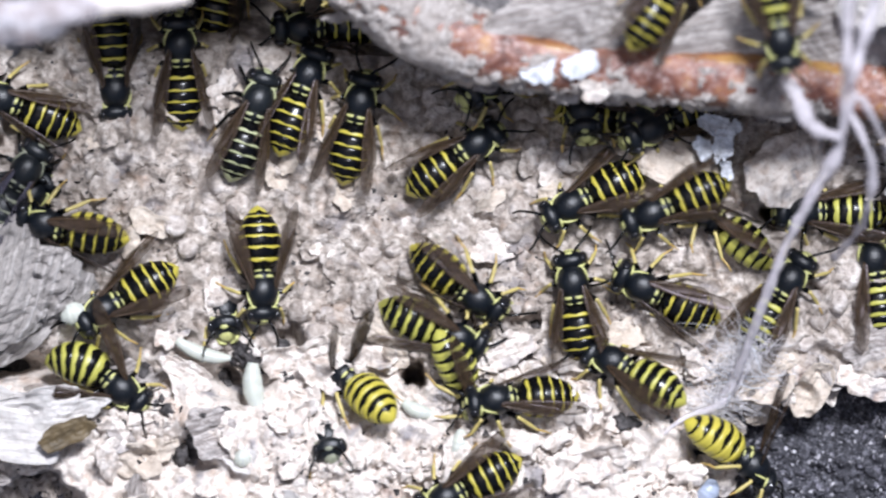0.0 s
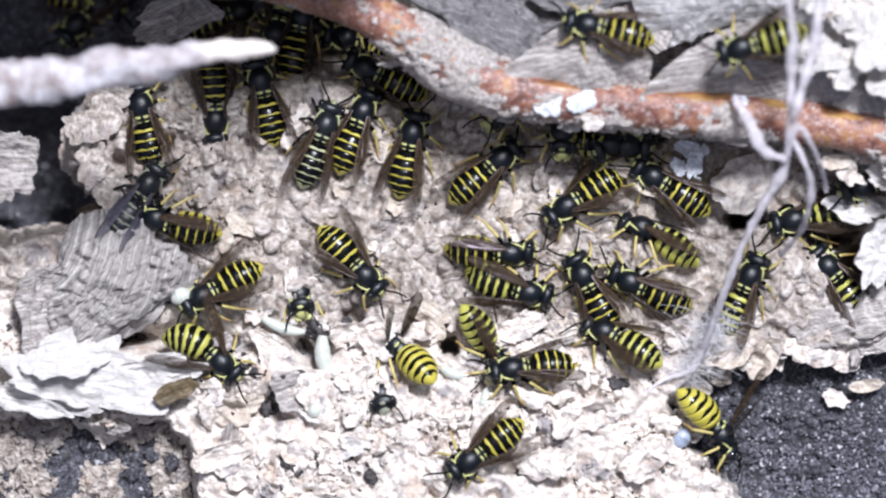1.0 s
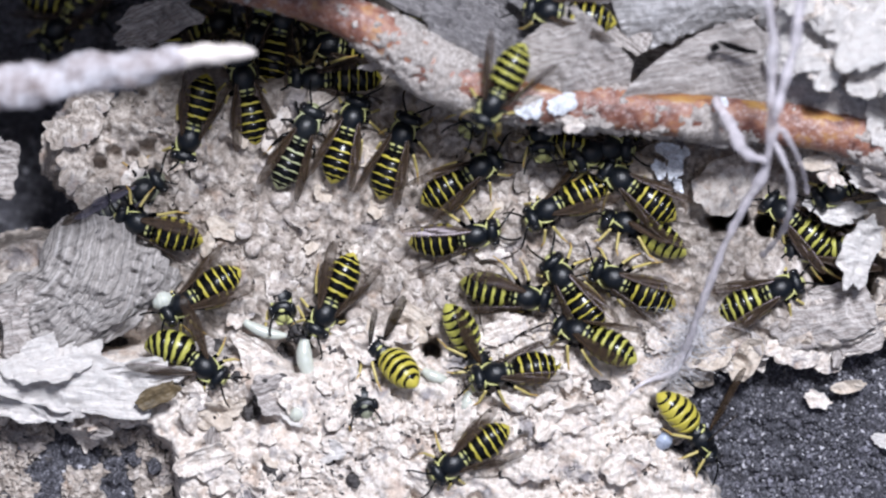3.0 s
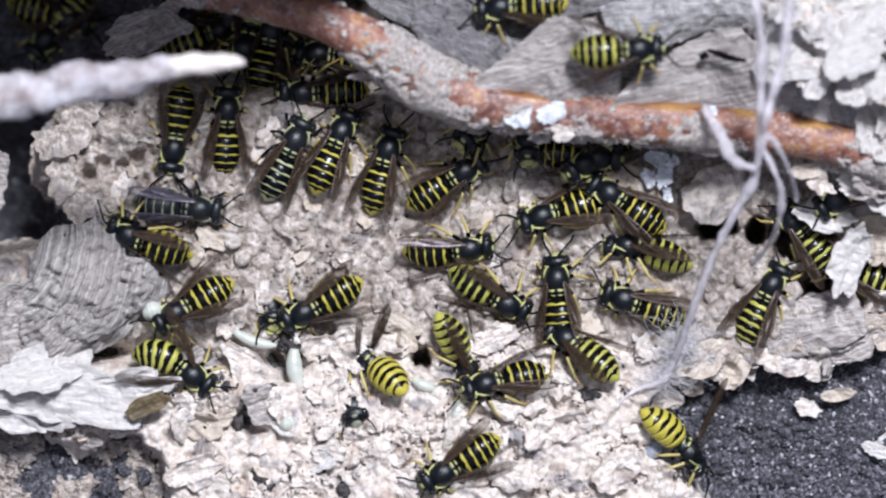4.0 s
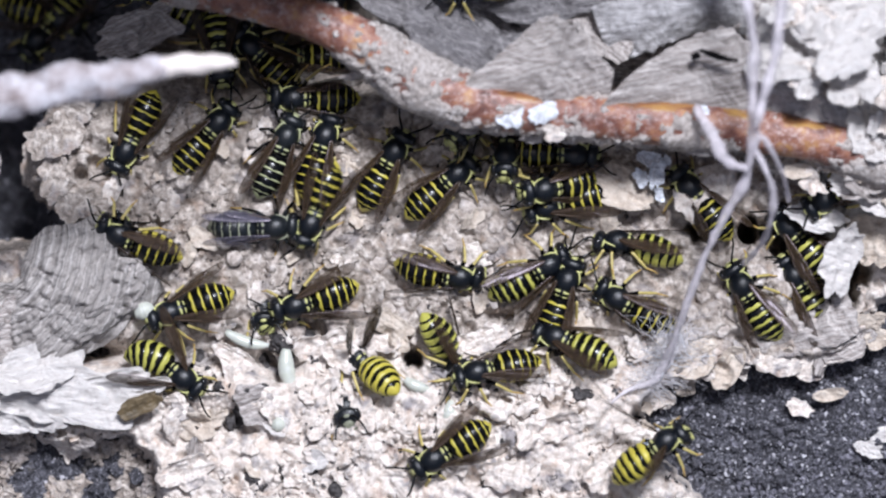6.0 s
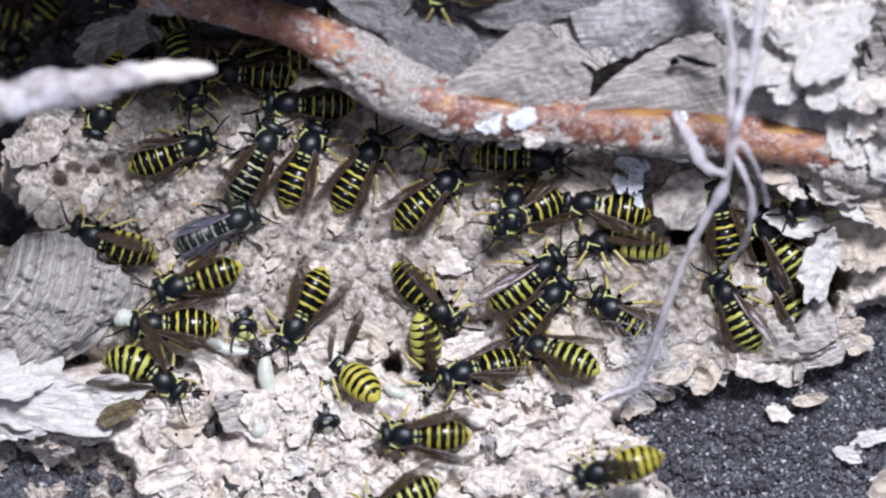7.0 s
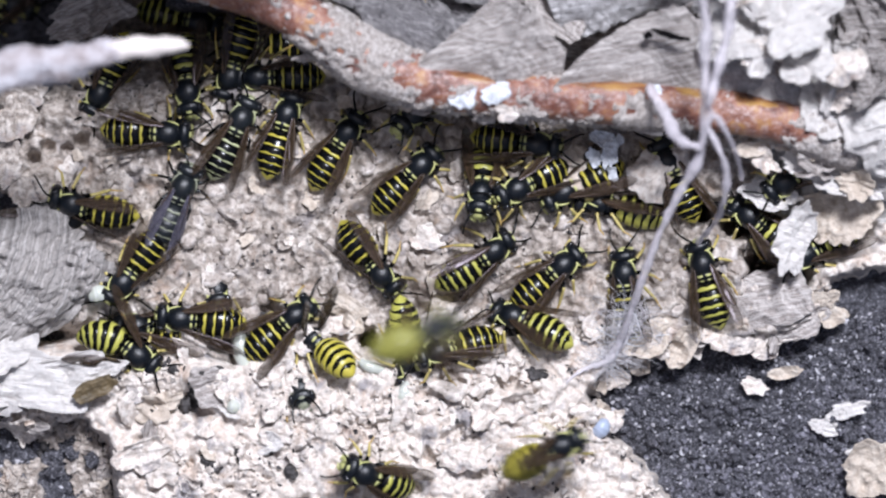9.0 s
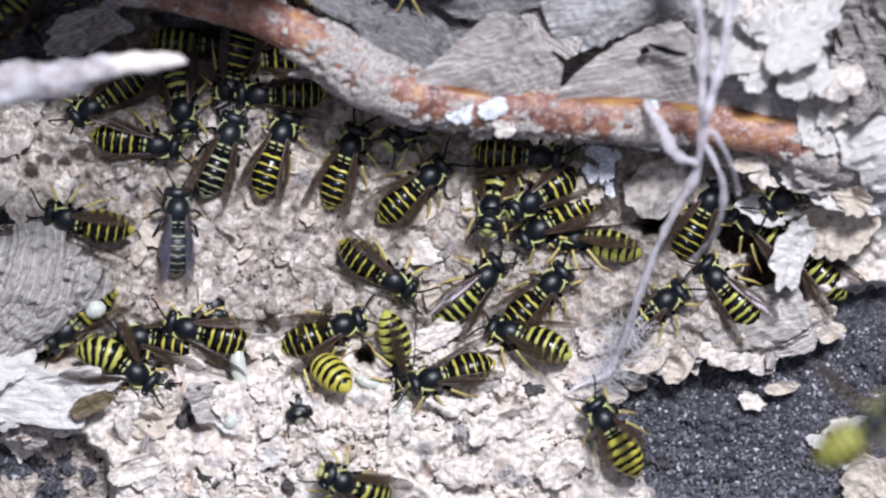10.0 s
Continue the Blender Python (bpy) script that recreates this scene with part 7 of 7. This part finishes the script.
    go(WASPS[25], [(0, at(-20.22, -3.86, -87.5, -0.15, 1.7, -14.3)), (0.5, at(-19.86, -4.54, -86.5, -0.17, 2.9, -13)), (1, at(-16.82, -4.41, -47.2, -0.16, 3.7, -11.9)), (1.25, at(-16.17, -5.61, -83.25, -0.42, 3.7, -11.55)), (1.5, at(-15.52, -6.79, -119.3, -0.67, 3.7, -11.2)), (2, at(-16.64, -8.21, -112.4, -0.62, 2.9, -11)), (2.5, at(-17.12, -8.27, -106.6, -0.69, 1.7, -11.5)), (4, at(-17.35, -7.24, -152.5, -0.12, 0, -15)), (4.5, at(-21.32, -8.74, -155.2, -0.22, 0.9, -16.2)), (5, at(-21.02, -8.45, -147.6, -0.2, 2.1, -16.9)), (5.5, at(-19.01, -6.43, -178.8, -0.06, 3.3, -17)), (7, at(-16.08, -7.61, -118.2, -0.45, 2.6, -14.3)), (7.5, at(-19.00, -8.07, -156.4, -0.13, 1.3, -12.9)), (8, at(-21.13, -9.24, -154.8, -0.2, 0.2, -11.8)), (8.5, at(-24.20, -11.00, -169, -0.82, -0.2, -11.1)), (9, at(-25.97, -11.79, -186.3, -0.52, 0.2, -11)), (9.5, at(-26.21, -11.15, -186, -0.29, 1.3, -11.5)), (10, at(-24.62, -11.41, -196.8, -0.49, 2.6, -12.5))], 26)
    go(WASPS[26], [(0, at(-9.2, -18.0, 146, 1.9, -47, 36)), (2.5, at(-9.1, -18.1, 143, 2.0, -46, 38)), (5, at(-9.2, -18.0, 147, 1.9, -48, 36)), (7.5, at(-9.1, -18.0, 145, 1.9, -46, 37)), (10, at(-9.2, -18.0, 146, 1.9, -47, 36))], 27)
    go(WASPS[27], [(0, at(-0.39, -16.20, -71.9, 1.58, -17.4, -62.4)), (0.5, at(-0.66, -15.59, -65.9, 1.35, -18.6, -61.3)), (4.5, at(-0.48, -14.96, -70, 1.48, -16.7, -60)), (5.5, at(-0.92, -15.11, -62.6, 1.19, -19, -62.4)), (7, at(-0.97, -14.13, -86.1, 1.31, -19.6, -62.3)), (8, at(1.21, -14.54, -110.5, 1.5, -17.2, -60)), (8.5, at(-0.24, -14.72, -94, 1.57, -16.4, -58.7)), (9.5, at(-0.73, -15.36, -90.9, 1.53, -17, -57.1)), (10, at(-1.16, -15.09, -82.5, 1.36, -18.2, -57.1))], 28)
    go(WASPS[28], [(0, at(7.18, -18.37, -173.9, 2.41, 8.8, 27.9)), (0.5, at(6.69, -18.88, -171.8, 2.51, 8.4, 27.3)), (1, at(6.92, -18.76, -172.9, 2.49, 8.8, 26.2)), (4.5, at(7.15, -18.93, -166, 2.47, 9.5, 23.8)), (5.5, at(6.83, -18.15, -168, 2.31, 8.5, 26.4)), (7, at(7.87, -16.80, -166.1, 1.91, 11.5, 27.9)), (8, at(7.81, -17.29, -172.3, 2.09, 12.3, 26.1)), (8.5, at(8.11, -17.03, -164.2, 1.97, 11.5, 24.8)), (9.5, at(7.77, -17.40, -165.2, 2.08, 9.1, 22.5)), (10, at(7.49, -18.50, -163.7, 2.35, 8.5, 22))], 29)
    go(WASPS[29], [(0, at(19.39, -15.66, 154.3, 2.32, -19.4, 25)), (0.5, at(19.27, -15.27, 161.7, 2.26, -18.3, 25.1)), (1, at(19.03, -15.20, 153.6, 2.21, -17.1, 25.8)), (1.5, at(19.03, -15.34, 161.1, 2.28, -16.2, 27)), (2.5, at(18.34, -14.79, 161.7, 2.12, -16.6, 29.5)), (4, at(17.35, -15.13, 146.4, 2.21, -19.8, 30.8)), (4.5, at(17.49, -14.10, 152.7, 1.96, -19.9, 30.2)), (5, at(17.71, -14.36, 153.3, 2.01, -19.1, 29)), (5.5, at(17.57, -14.24, 157.3, 1.97, -17.9, 27.7)), (7, at(18.04, -14.58, 160.5, 2.06, -16.1, 25)), (7.5, at(18.21, -14.94, 158.3, 2.17, -16.9, 25.2)), (8, at(18.18, -14.26, 160, 1.96, -18.2, 25.9)), (8.5, at(18.63, -14.22, 157.9, 1.95, -19.3, 27)), (9, at(18.00, -14.33, 157.8, 1.99, -19.9, 28.3)), (9.5, at(18.02, -14.40, 159.9, 2.01, -19.7, 29.6)), (10, at(18.05, -14.24, 162.4, 1.96, -18.8, 30.5))], 30)
    go(WASPS[30], [(0, at(1.78, -26.39, -153, 2.79, 2.1, -5.5)), (0.5, at(0.79, -27.97, -143.6, 2.78, 3, -5.1)), (1, at(0.87, -28.54, -143.5, 2.78, 3.1, -5.3)), (4.5, at(1.08, -28.47, -149.5, 2.77, 1.3, -10.9)), (5, at(0.85, -28.26, -144.5, 2.78, 2.5, -10.1)), (5.5, at(0.57, -28.77, -145.7, 2.77, 3.1, -9)), (6.8, at(1.55, -22.83, -165.9, 2.76, 1.3, -5.8)), (7, at(0.31, -24.11, -180.4, 2.78, 0.7, -5.5)), (7.2, at(-4.20, -19.78, -207.9, 2.19, 0.3, -5.3)), (7.5, at(-8.06, -18.47, -207.1, 1.96, -0.4, -5.1)), (7.7, at(-12.57, -16.62, -201.2, 0.78, -0.7, -5.1)), (8, at(-16.73, -17.02, -176.3, 1.01, -0.9, -5.3)), (8.25, at(-16.52, -15.46, -212.2, 0.58, -0.75, -5.7)), (8.5, at(-16.30, -13.89, -248.1, 0.15, -0.6, -6.1)), (8.75, at(-15.62, -13.73, -284.7, 0.1, -0.1, -6.65)), (9, at(-14.95, -13.57, -321.3, 0.04, 0.4, -7.2)), (9.5, at(-11.53, -13.15, -340.9, 0.06, 1.7, -8.6)), (10, at(-8.63, -12.24, -339.8, 0.51, 2.8, -9.8))], 31)
    go(WASPS[31], [(0, at(28.39, -24.2, -43.5, 2.57, -22.2, -68.8)), (0.5, at(28.46, -25.46, -53.5, 2.54, -22.9, -69.6)), (1, at(29.1, -25.78, -56.3, 2.53, -24.2, -70)), (1.5, at(28.92, -26.11, -54.3, 2.06, -25.4, -69.8)), (2.5, at(28.78, -25.68, -57.7, 2.52, -25.9, -67.8)), (4, at(28.4, -26.85, -51.7, 2.56, -22.6, -64.3)), (4.5, at(28.09, -26.56, -51, 2.58, -22.1, -64)), (5, at(28.61, -28.06, -40, 2.59, -22.4, -64.3)), (5.5, at(28.81, -28.11, -36.4, 2.65, -23.3, -65.1)), (5.93, at(28.61, -28.15, 24.63, 5.56, 2.8, -32.53)), (6.37, at(28.41, -28.18, 77.67, 7.87, 1.9, -16.97)), (6.8, at(28.22, -28.22, 130.7, 10.18, 1, -1.4)), (7, at(25.72, -28.42, 194, 11.61, 0.9, -1.8)), (7.2, at(17.65, -26.48, 180.1, 13.66, 1, -2.2)), (7.5, at(5.91, -29.18, 183.8, 8.8, 1.3, -2.7)), (8, at(7.11, -31.66, 199.4, 8.74, 2.4, -3)), (8.5, at(7.71, -32.78, 267.7, 8.75, 3.6, -2.7)), (8.8, at(7.94, -31.5, 328.1, 9.75, 4.3, -2.3)), (9, at(19.74, -30.04, 384.7, 11.26, 4.6, -1.9)), (9.2, at(27.56, -25.69, 378.5, 8.3, 4.8, -1.5)), (9.5, at(30.79, -25.09, 445, 0.25, -13.1, -0.7)), (10, at(29.07, -25.69, 481.5, 4.64, 4.4, 0.6))], 32, [(6.7, 7.4), (8.7, 9.3)])
    go(WASPS[32], [(0, at(-12.15, -22.17, -80.2, -1.13, 58.9, 6)), (4.5, at(-12.15, -22.17, -80.2, -1.13, 58.9, 6)), (10, at(-12.15, -22.17, -80.2, -1.13, 58.9, 6))], 33)
    go(WASPS[33], [(0, at(-23.3, -8.4, -84, -4.2, 48, 6)), (1, at(-23.3, -8.4, -84, -4.2, 48, 6)), (10, at(-23.3, -8.4, -84, -4.2, 48, 6))], 34)
    go(WASPS[34], [(0, at(-12.98, 21.97, -177.1, -2.73, 1.7, -9.4)), (0.5, at(-13.78, 21.23, -193.2, -1.9, 2.9, -8)), (1, at(-12.67, 21.13, -205.9, -1.33, 3.7, -6.9)), (1.5, at(-12.80, 21.09, -207, -1.34, 3.7, -6.2)), (2.5, at(-16.45, 21.21, -181.4, -3.01, 1.7, -6.6)), (4, at(-17.00, 20.73, -178.4, -2.17, 0, -10.1)), (4.5, at(-16.39, 20.91, -182.1, -2.44, 0.9, -11.2)), (5, at(-17.12, 20.29, -180, -1.44, 2.1, -11.9)), (5.5, at(-17.95, 19.99, -181.1, -0.93, 3.3, -12)), (7, at(-14.97, 20.00, -181.5, -0.76, 2.6, -9.3)), (7.5, at(-15.19, 20.15, -183.1, -1.07, 1.3, -8)), (8, at(-15.46, 20.29, -181.6, -1.26, 0.2, -6.9)), (8.5, at(-14.96, 20.10, -179.9, -0.81, -0.2, -6.2)), (9, at(-15.45, 20.21, -179.9, -1.08, 0.2, -6.1)), (9.5, at(-14.79, 19.98, -179.9, -0.74, 1.3, -6.6)), (10, at(-15.03, 19.99, -179.9, -0.78, 2.6, -7.6))], 35)
    go(WASPS[35], [(0, at(-10.43, 26.11, 173.1, -2.76, 0.4, 4.9)), (1, at(-15.50, 25.38, 169.5, -9.33, 2.1, 3)), (1.5, at(-13.79, 25.18, 161.1, -6.08, 3.4, 2.8)), (2.5, at(-15.21, 24.86, 173.2, -8.3, 4.3, 4.1)), (4, at(-15.13, 24.88, 174.1, -8.32, 1.2, 7.9)), (4.5, at(-15.33, 25.17, 170.6, -8.17, 0.4, 8.6)), (5, at(-16.01, 24.85, 181, -10.98, 0.5, 8.8)), (5.5, at(-17.80, 24.70, 180.7, -11.53, 1.3, 8.4)), (7, at(-18.43, 25.38, 182.2, -12.91, 4.3, 4.9)), (7.5, at(-18.96, 24.32, 178.1, -10.72, 4.1, 3.7)), (8, at(-19.49, 25.41, 180.1, -13.47, 3.2, 3)), (8.5, at(-15.65, 24.20, 176.6, -8.43, 2, 2.8)), (9, at(-17.18, 24.30, 178.2, -10.68, 0.9, 3.3)), (9.5, at(-18.07, 24.66, 176.8, -11.53, 0.4, 4.2)), (10, at(-16.11, 24.18, 184.2, -9.56, 0.7, 5.4))], 36)
    go(WASPS[36], [(0, at(2.27, 27.61, -94.1, -0.59, -2.1, -5.2)), (1, at(-1.22, 30.87, -99.3, -0.84, -3, -7.8)), (4, at(-6.85, 26.97, -102.8, -5.58, -3.5, -6.8)), (4.5, at(-6.85, 25.35, -96.8, -3.33, -2.5, -5.5)), (5, at(-8.60, 21.57, -98.7, -2.26, -2, -4.4)), (5.5, at(-11.40, 12.99, -94.6, -0.32, -2.4, -3.7)), (7, at(-29.56, -3.49, -163.2, -0.03, -5.7, -5.2)), (7.5, at(-34.31, -5.22, -150.6, 0.05, -6, -6.5)), (8, at(-35.21, -5.82, -138.6, 0.02, -5.5, -7.8)), (8.5, at(-35.28, -5.03, -124.5, 0.04, -4.4, -8.9)), (9, at(-34.82, -4.96, -127.9, 0.07, -3.1, -9.5)), (9.5, at(-34.42, -4.69, -156.8, 0.06, -2.2, -9.6)), (10, at(-41.67, -9.58, -140.1, -1.94, -2, -9))], 37)
    go(WASPS[37], [(0, at(-26.38, 27.69, -105.9, -8.34, 21.2, 6.6)), (4.5, at(-26.38, 27.69, -105.9, -8.34, 21.2, 6.6)), (7, at(-30.19, 23.53, -74.7, -0.97, 21.1, 11.6)), (7.5, at(-28.90, 21.24, -84.2, -0.71, 22.3, 12.3)), (8, at(-27.30, 18.39, -76.4, -0.61, 23, 12.6)), (8.5, at(-26.76, 19.15, -86.1, -0.61, 22.9, 12.2)), (9, at(-26.76, 19.44, -85.2, -0.61, 22, 11.3)), (9.5, at(-27.00, 20.53, -85.4, -0.62, 20.8, 10.1)), (10, at(-27.36, 19.22, -81.1, -0.61, 19.6, 8.8))], 38)
    go(WASPS[38], [(0, at(-28.74, 26.89, 17.4, -15.75, 2.9, -7.6)), (1, at(-34.10, 28.48, 18.6, -15.75, 0.6, -7.7)), (2.5, at(-35.14, 27.62, 14.1, -15.75, -0.4, -4.3)), (4, at(-32.60, 28.12, 19.8, -15.75, 2.9, -2)), (4.5, at(-35.07, 28.30, 25.9, -15.75, 3.2, -2.2)), (5, at(-31.87, 28.63, 30.4, -8.62, 2.6, -3.1)), (5.5, at(-30.47, 29.13, 26.2, -9.07, 1.5, -4.3)), (6, at(-31.91, 29.18, -32.17, -10.75, 0.73, -5.43)), (6.5, at(-33.34, 29.25, -90.53, -12.42, -0.03, -6.57)), (7, at(-34.77, 29.30, -148.9, -14.1, -0.8, -7.7)), (7.5, at(-33.01, 30.17, -81.7, -7.75, -0.1, -8)), (8, at(-31.43, 29.95, -78.6, -7.75, 1.1, -7.7)), (9, at(-28.13, 27.78, -15.2, -15.75, 3.1, -5.6)), (9.5, at(-28.07, 26.81, -6.5, -15.75, 3.1, -4.3)), (10, at(-25.72, 26.55, -6.4, -15.6, 2.3, -3.1))], 39)
    go(WASPS[39], [(0, at(-53.18, 31.46, -15.1, -24.75, 3.3, 8.5)), (4.5, at(-53.18, 31.46, -15.1, -24.75, 3.3, 8.5)), (10, at(-53.18, 31.46, -15.1, -24.75, 3.3, 8.5))], 40)
    go(WASPS[40], [(0, at(-52.42, 29.55, -129.5, -24.75, 1.5, 6.2)), (4.5, at(-52.42, 29.55, -129.5, -24.75, 1.5, 6.2)), (10, at(-52.42, 29.55, -129.5, -24.75, 1.5, 6.2))], 41)
    go(WASPS[41], [(0, at(-44.52, 13.28, 157.5, -0.33, 1.7, -9.4)), (0.5, at(-45.43, 12.82, 134.4, -0.88, 2.9, -8)), (1, at(-44.06, 14.40, 101.2, -1.57, 3.7, -6.9)), (1.5, at(-40.79, 22.49, 70.9, -6.34, 3.7, -6.2)), (2.5, at(-39.87, 25.98, 71.7, -9.58, 1.7, -6.6)), (3.25, at(-36.32, 27.92, 112.55, -13.16, 0.85, -8.35)), (4, at(-32.81, 29.85, 153.4, -16.75, 0, -10.1)), (5.5, at(-37.63, 35.56, 194.1, -6.75, 3.3, -12)), (10, at(-37.63, 35.56, 194.1, -6.75, 3.3, -12))], 42)
    go(WASPS[42], [(0, at(21.61, 24.56, 58.5, 17.08, -2.4, 10.5)), (0.25, at(19.85, 25.17, 107.15, 16.41, -1.8, 11.15)), (0.5, at(18.10, 25.78, 155.8, 15.75, -1.2, 11.8)), (1, at(16.51, 26.31, 168, 16.16, -0.4, 12.8)), (1.5, at(16.90, 26.72, 147.4, 14.3, -0.5, 13.4)), (2, at(16.07, 26.27, 135, 13.94, -1.3, 13.4)), (2.5, at(14.78, 27.28, 152.1, 14.22, -2.6, 12.8)), (4, at(9.34, 31.07, 184.8, 11.25, -4.1, 9.2)), (4.5, at(4.52, 31.55, 180, 11.25, -3.2, 8.1)), (5, at(5.55, 34.31, 190.3, 11.25, -1.9, 7.6)), (10, at(5.55, 34.31, 190.3, 11.25, -1.9, 7.6))], 43)
    go(WASPS[43], [(0, at(33.47, 22.38, -80.3, 19.76, 0.1, -1.6)), (0.5, at(37.84, 20.86, -103.8, 18.83, -0, -2.9)), (1, at(36.48, 25.30, -163.9, 21.32, -0.9, -4.2)), (1.5, at(37.73, 25.40, -154, 22.26, -2.2, -5.2)), (2, at(38.02, 23.20, -92.2, 21.68, -3.3, -5.7)), (2.25, at(35.19, 23.58, -35.3, 21, -3.55, -5.7)), (2.5, at(32.37, 23.94, 21.6, 20.32, -3.8, -5.7)), (2.57, at(21.92, 22.03, 79.1, 18.38, -3.8, -5.63)), (2.63, at(11.52, 20.12, 136.6, 16.43, -3.8, -5.57)), (2.7, at(1.18, 18.23, 194.1, 14.49, -3.8, -5.5)), (3.13, at(8.18, 20.59, 250.47, 16.12, -2.93, -4.53)), (3.57, at(15.22, 22.98, 306.83, 17.75, -2.07, -3.57)), (4, at(22.28, 25.36, 363.2, 19.38, -1.2, -2.6)), (4.3, at(26.98, 26.34, 374.9, 21.56, -0.6, -1.8)), (4.5, at(36.00, 39.30, 315, 24.45, -0.2, -1.3)), (5, at(37.43, 40.62, 288.4, 22.88, 0.2, -0.3)), (10, at(37.43, 40.62, 288.4, 22.88, 0.2, -0.3))], 44, [(2.4, 3.2), (4.2, 5.0)])
    go(WASPS[44], [(0, at(17.61, 12.39, -4.8, 1.26, 4.9, 10.1)), (4.5, at(17.61, 12.39, -4.8, 1.26, 4.9, 10.1)), (7.5, at(13.32, 12.53, -2.1, 1.26, 1.3, 4.4)), (8.5, at(13.87, 11.95, -9.2, 1.47, 3.6, 4.3)), (9, at(16.79, 11.25, -7.1, 1.59, 4.6, 5.2)), (9.5, at(17.56, 11.40, -9.2, 1.51, 4.9, 6.3)), (10, at(17.45, 11.72, -5.5, 1.47, 4.4, 7.7))], 45)
    go(WASPS[45], [(0, at(-23.76, 25.97, 77.2, -6.7, -5.7, -7.3)), (4.5, at(-23.76, 25.97, 77.2, -6.7, -5.7, -7.3)), (6, at(-22.96, 24.86, 135.33, -4.82, -5.5, -8.9)), (7.5, at(-22.16, 23.75, 193.47, -2.95, -5.3, -10.5)), (9, at(-21.36, 22.63, 251.6, -1.07, -5.1, -12.1)), (10, at(-21.14, 23.36, 254.8, -1.66, -5.9, -11))], 46)
    go(WASPS[46], [(0, at(-16.92, 29.91, -36.9, -14.69, 0.2, -7.3)), (4.5, at(-16.92, 29.91, -36.9, -14.69, 0.2, -7.3)), (10, at(-11.87, 29.70, -26.5, -8.85, 1.8, -3.9))], 47)
    go(WASPS[47], [(0, at(-5.97, -40.90, -163, -0.75, -1.6, -5.8)), (6, at(-6.49, -44.91, -163.2, -0.75, 0.2, -3.7)), (7, at(-3.47, -32.82, -157.6, 4.79, 2.3, -5.8)), (7.5, at(-3.84, -33.60, -162.3, 4.81, 2.4, -7.2)), (8, at(-3.35, -33.18, -147.7, 4.79, 1.7, -8.3)), (8.5, at(-3.61, -31.62, -215.5, 4.72, 34, -9.1)), (9, at(-3.33, -32.34, -200.8, 4.73, 34, -9.3)), (9.5, at(-3.54, -32.74, -202.2, 4.73, 34, -8.9)), (10, at(-5.90, -31.43, -202.4, 4.78, 34, -8))], 48)
    go(WASPS[48], [(0, at(-75.43, -17.36, 16.2, 82.25, 0.9, -8.4)), (8.1, at(-81.65, -19.84, 12.2, 82.25, 0.2, -5.6)), (8.4, at(-58.98, -18.22, 18.5, 84.95, -0.3, -4.9)), (8.5, at(-45.19, -17.94, 26.6, 84.57, -0.4, -4.6)), (8.6, at(-29.24, -17.89, 26.6, 85.88, -0.4, -4.4)), (8.8, at(-15.24, -13.83, 25, 84.7, -0.4, -4.1)), (9, at(2.61, -13.79, 20.6, 85.69, -0.3, -3.8)), (9.2, at(19.98, -30.62, 23.5, 87.34, -0, -3.7)), (9.5, at(30.09, -37.62, 12.2, 82.48, 0.5, -3.6)), (9.8, at(47.61, -22.03, 28, 82.25, 1.3, -3.7)), (10, at(58.03, -24.50, 32.5, 82.25, 1.8, -3.9))], 49, [(8.1, 10.0)])


motions()
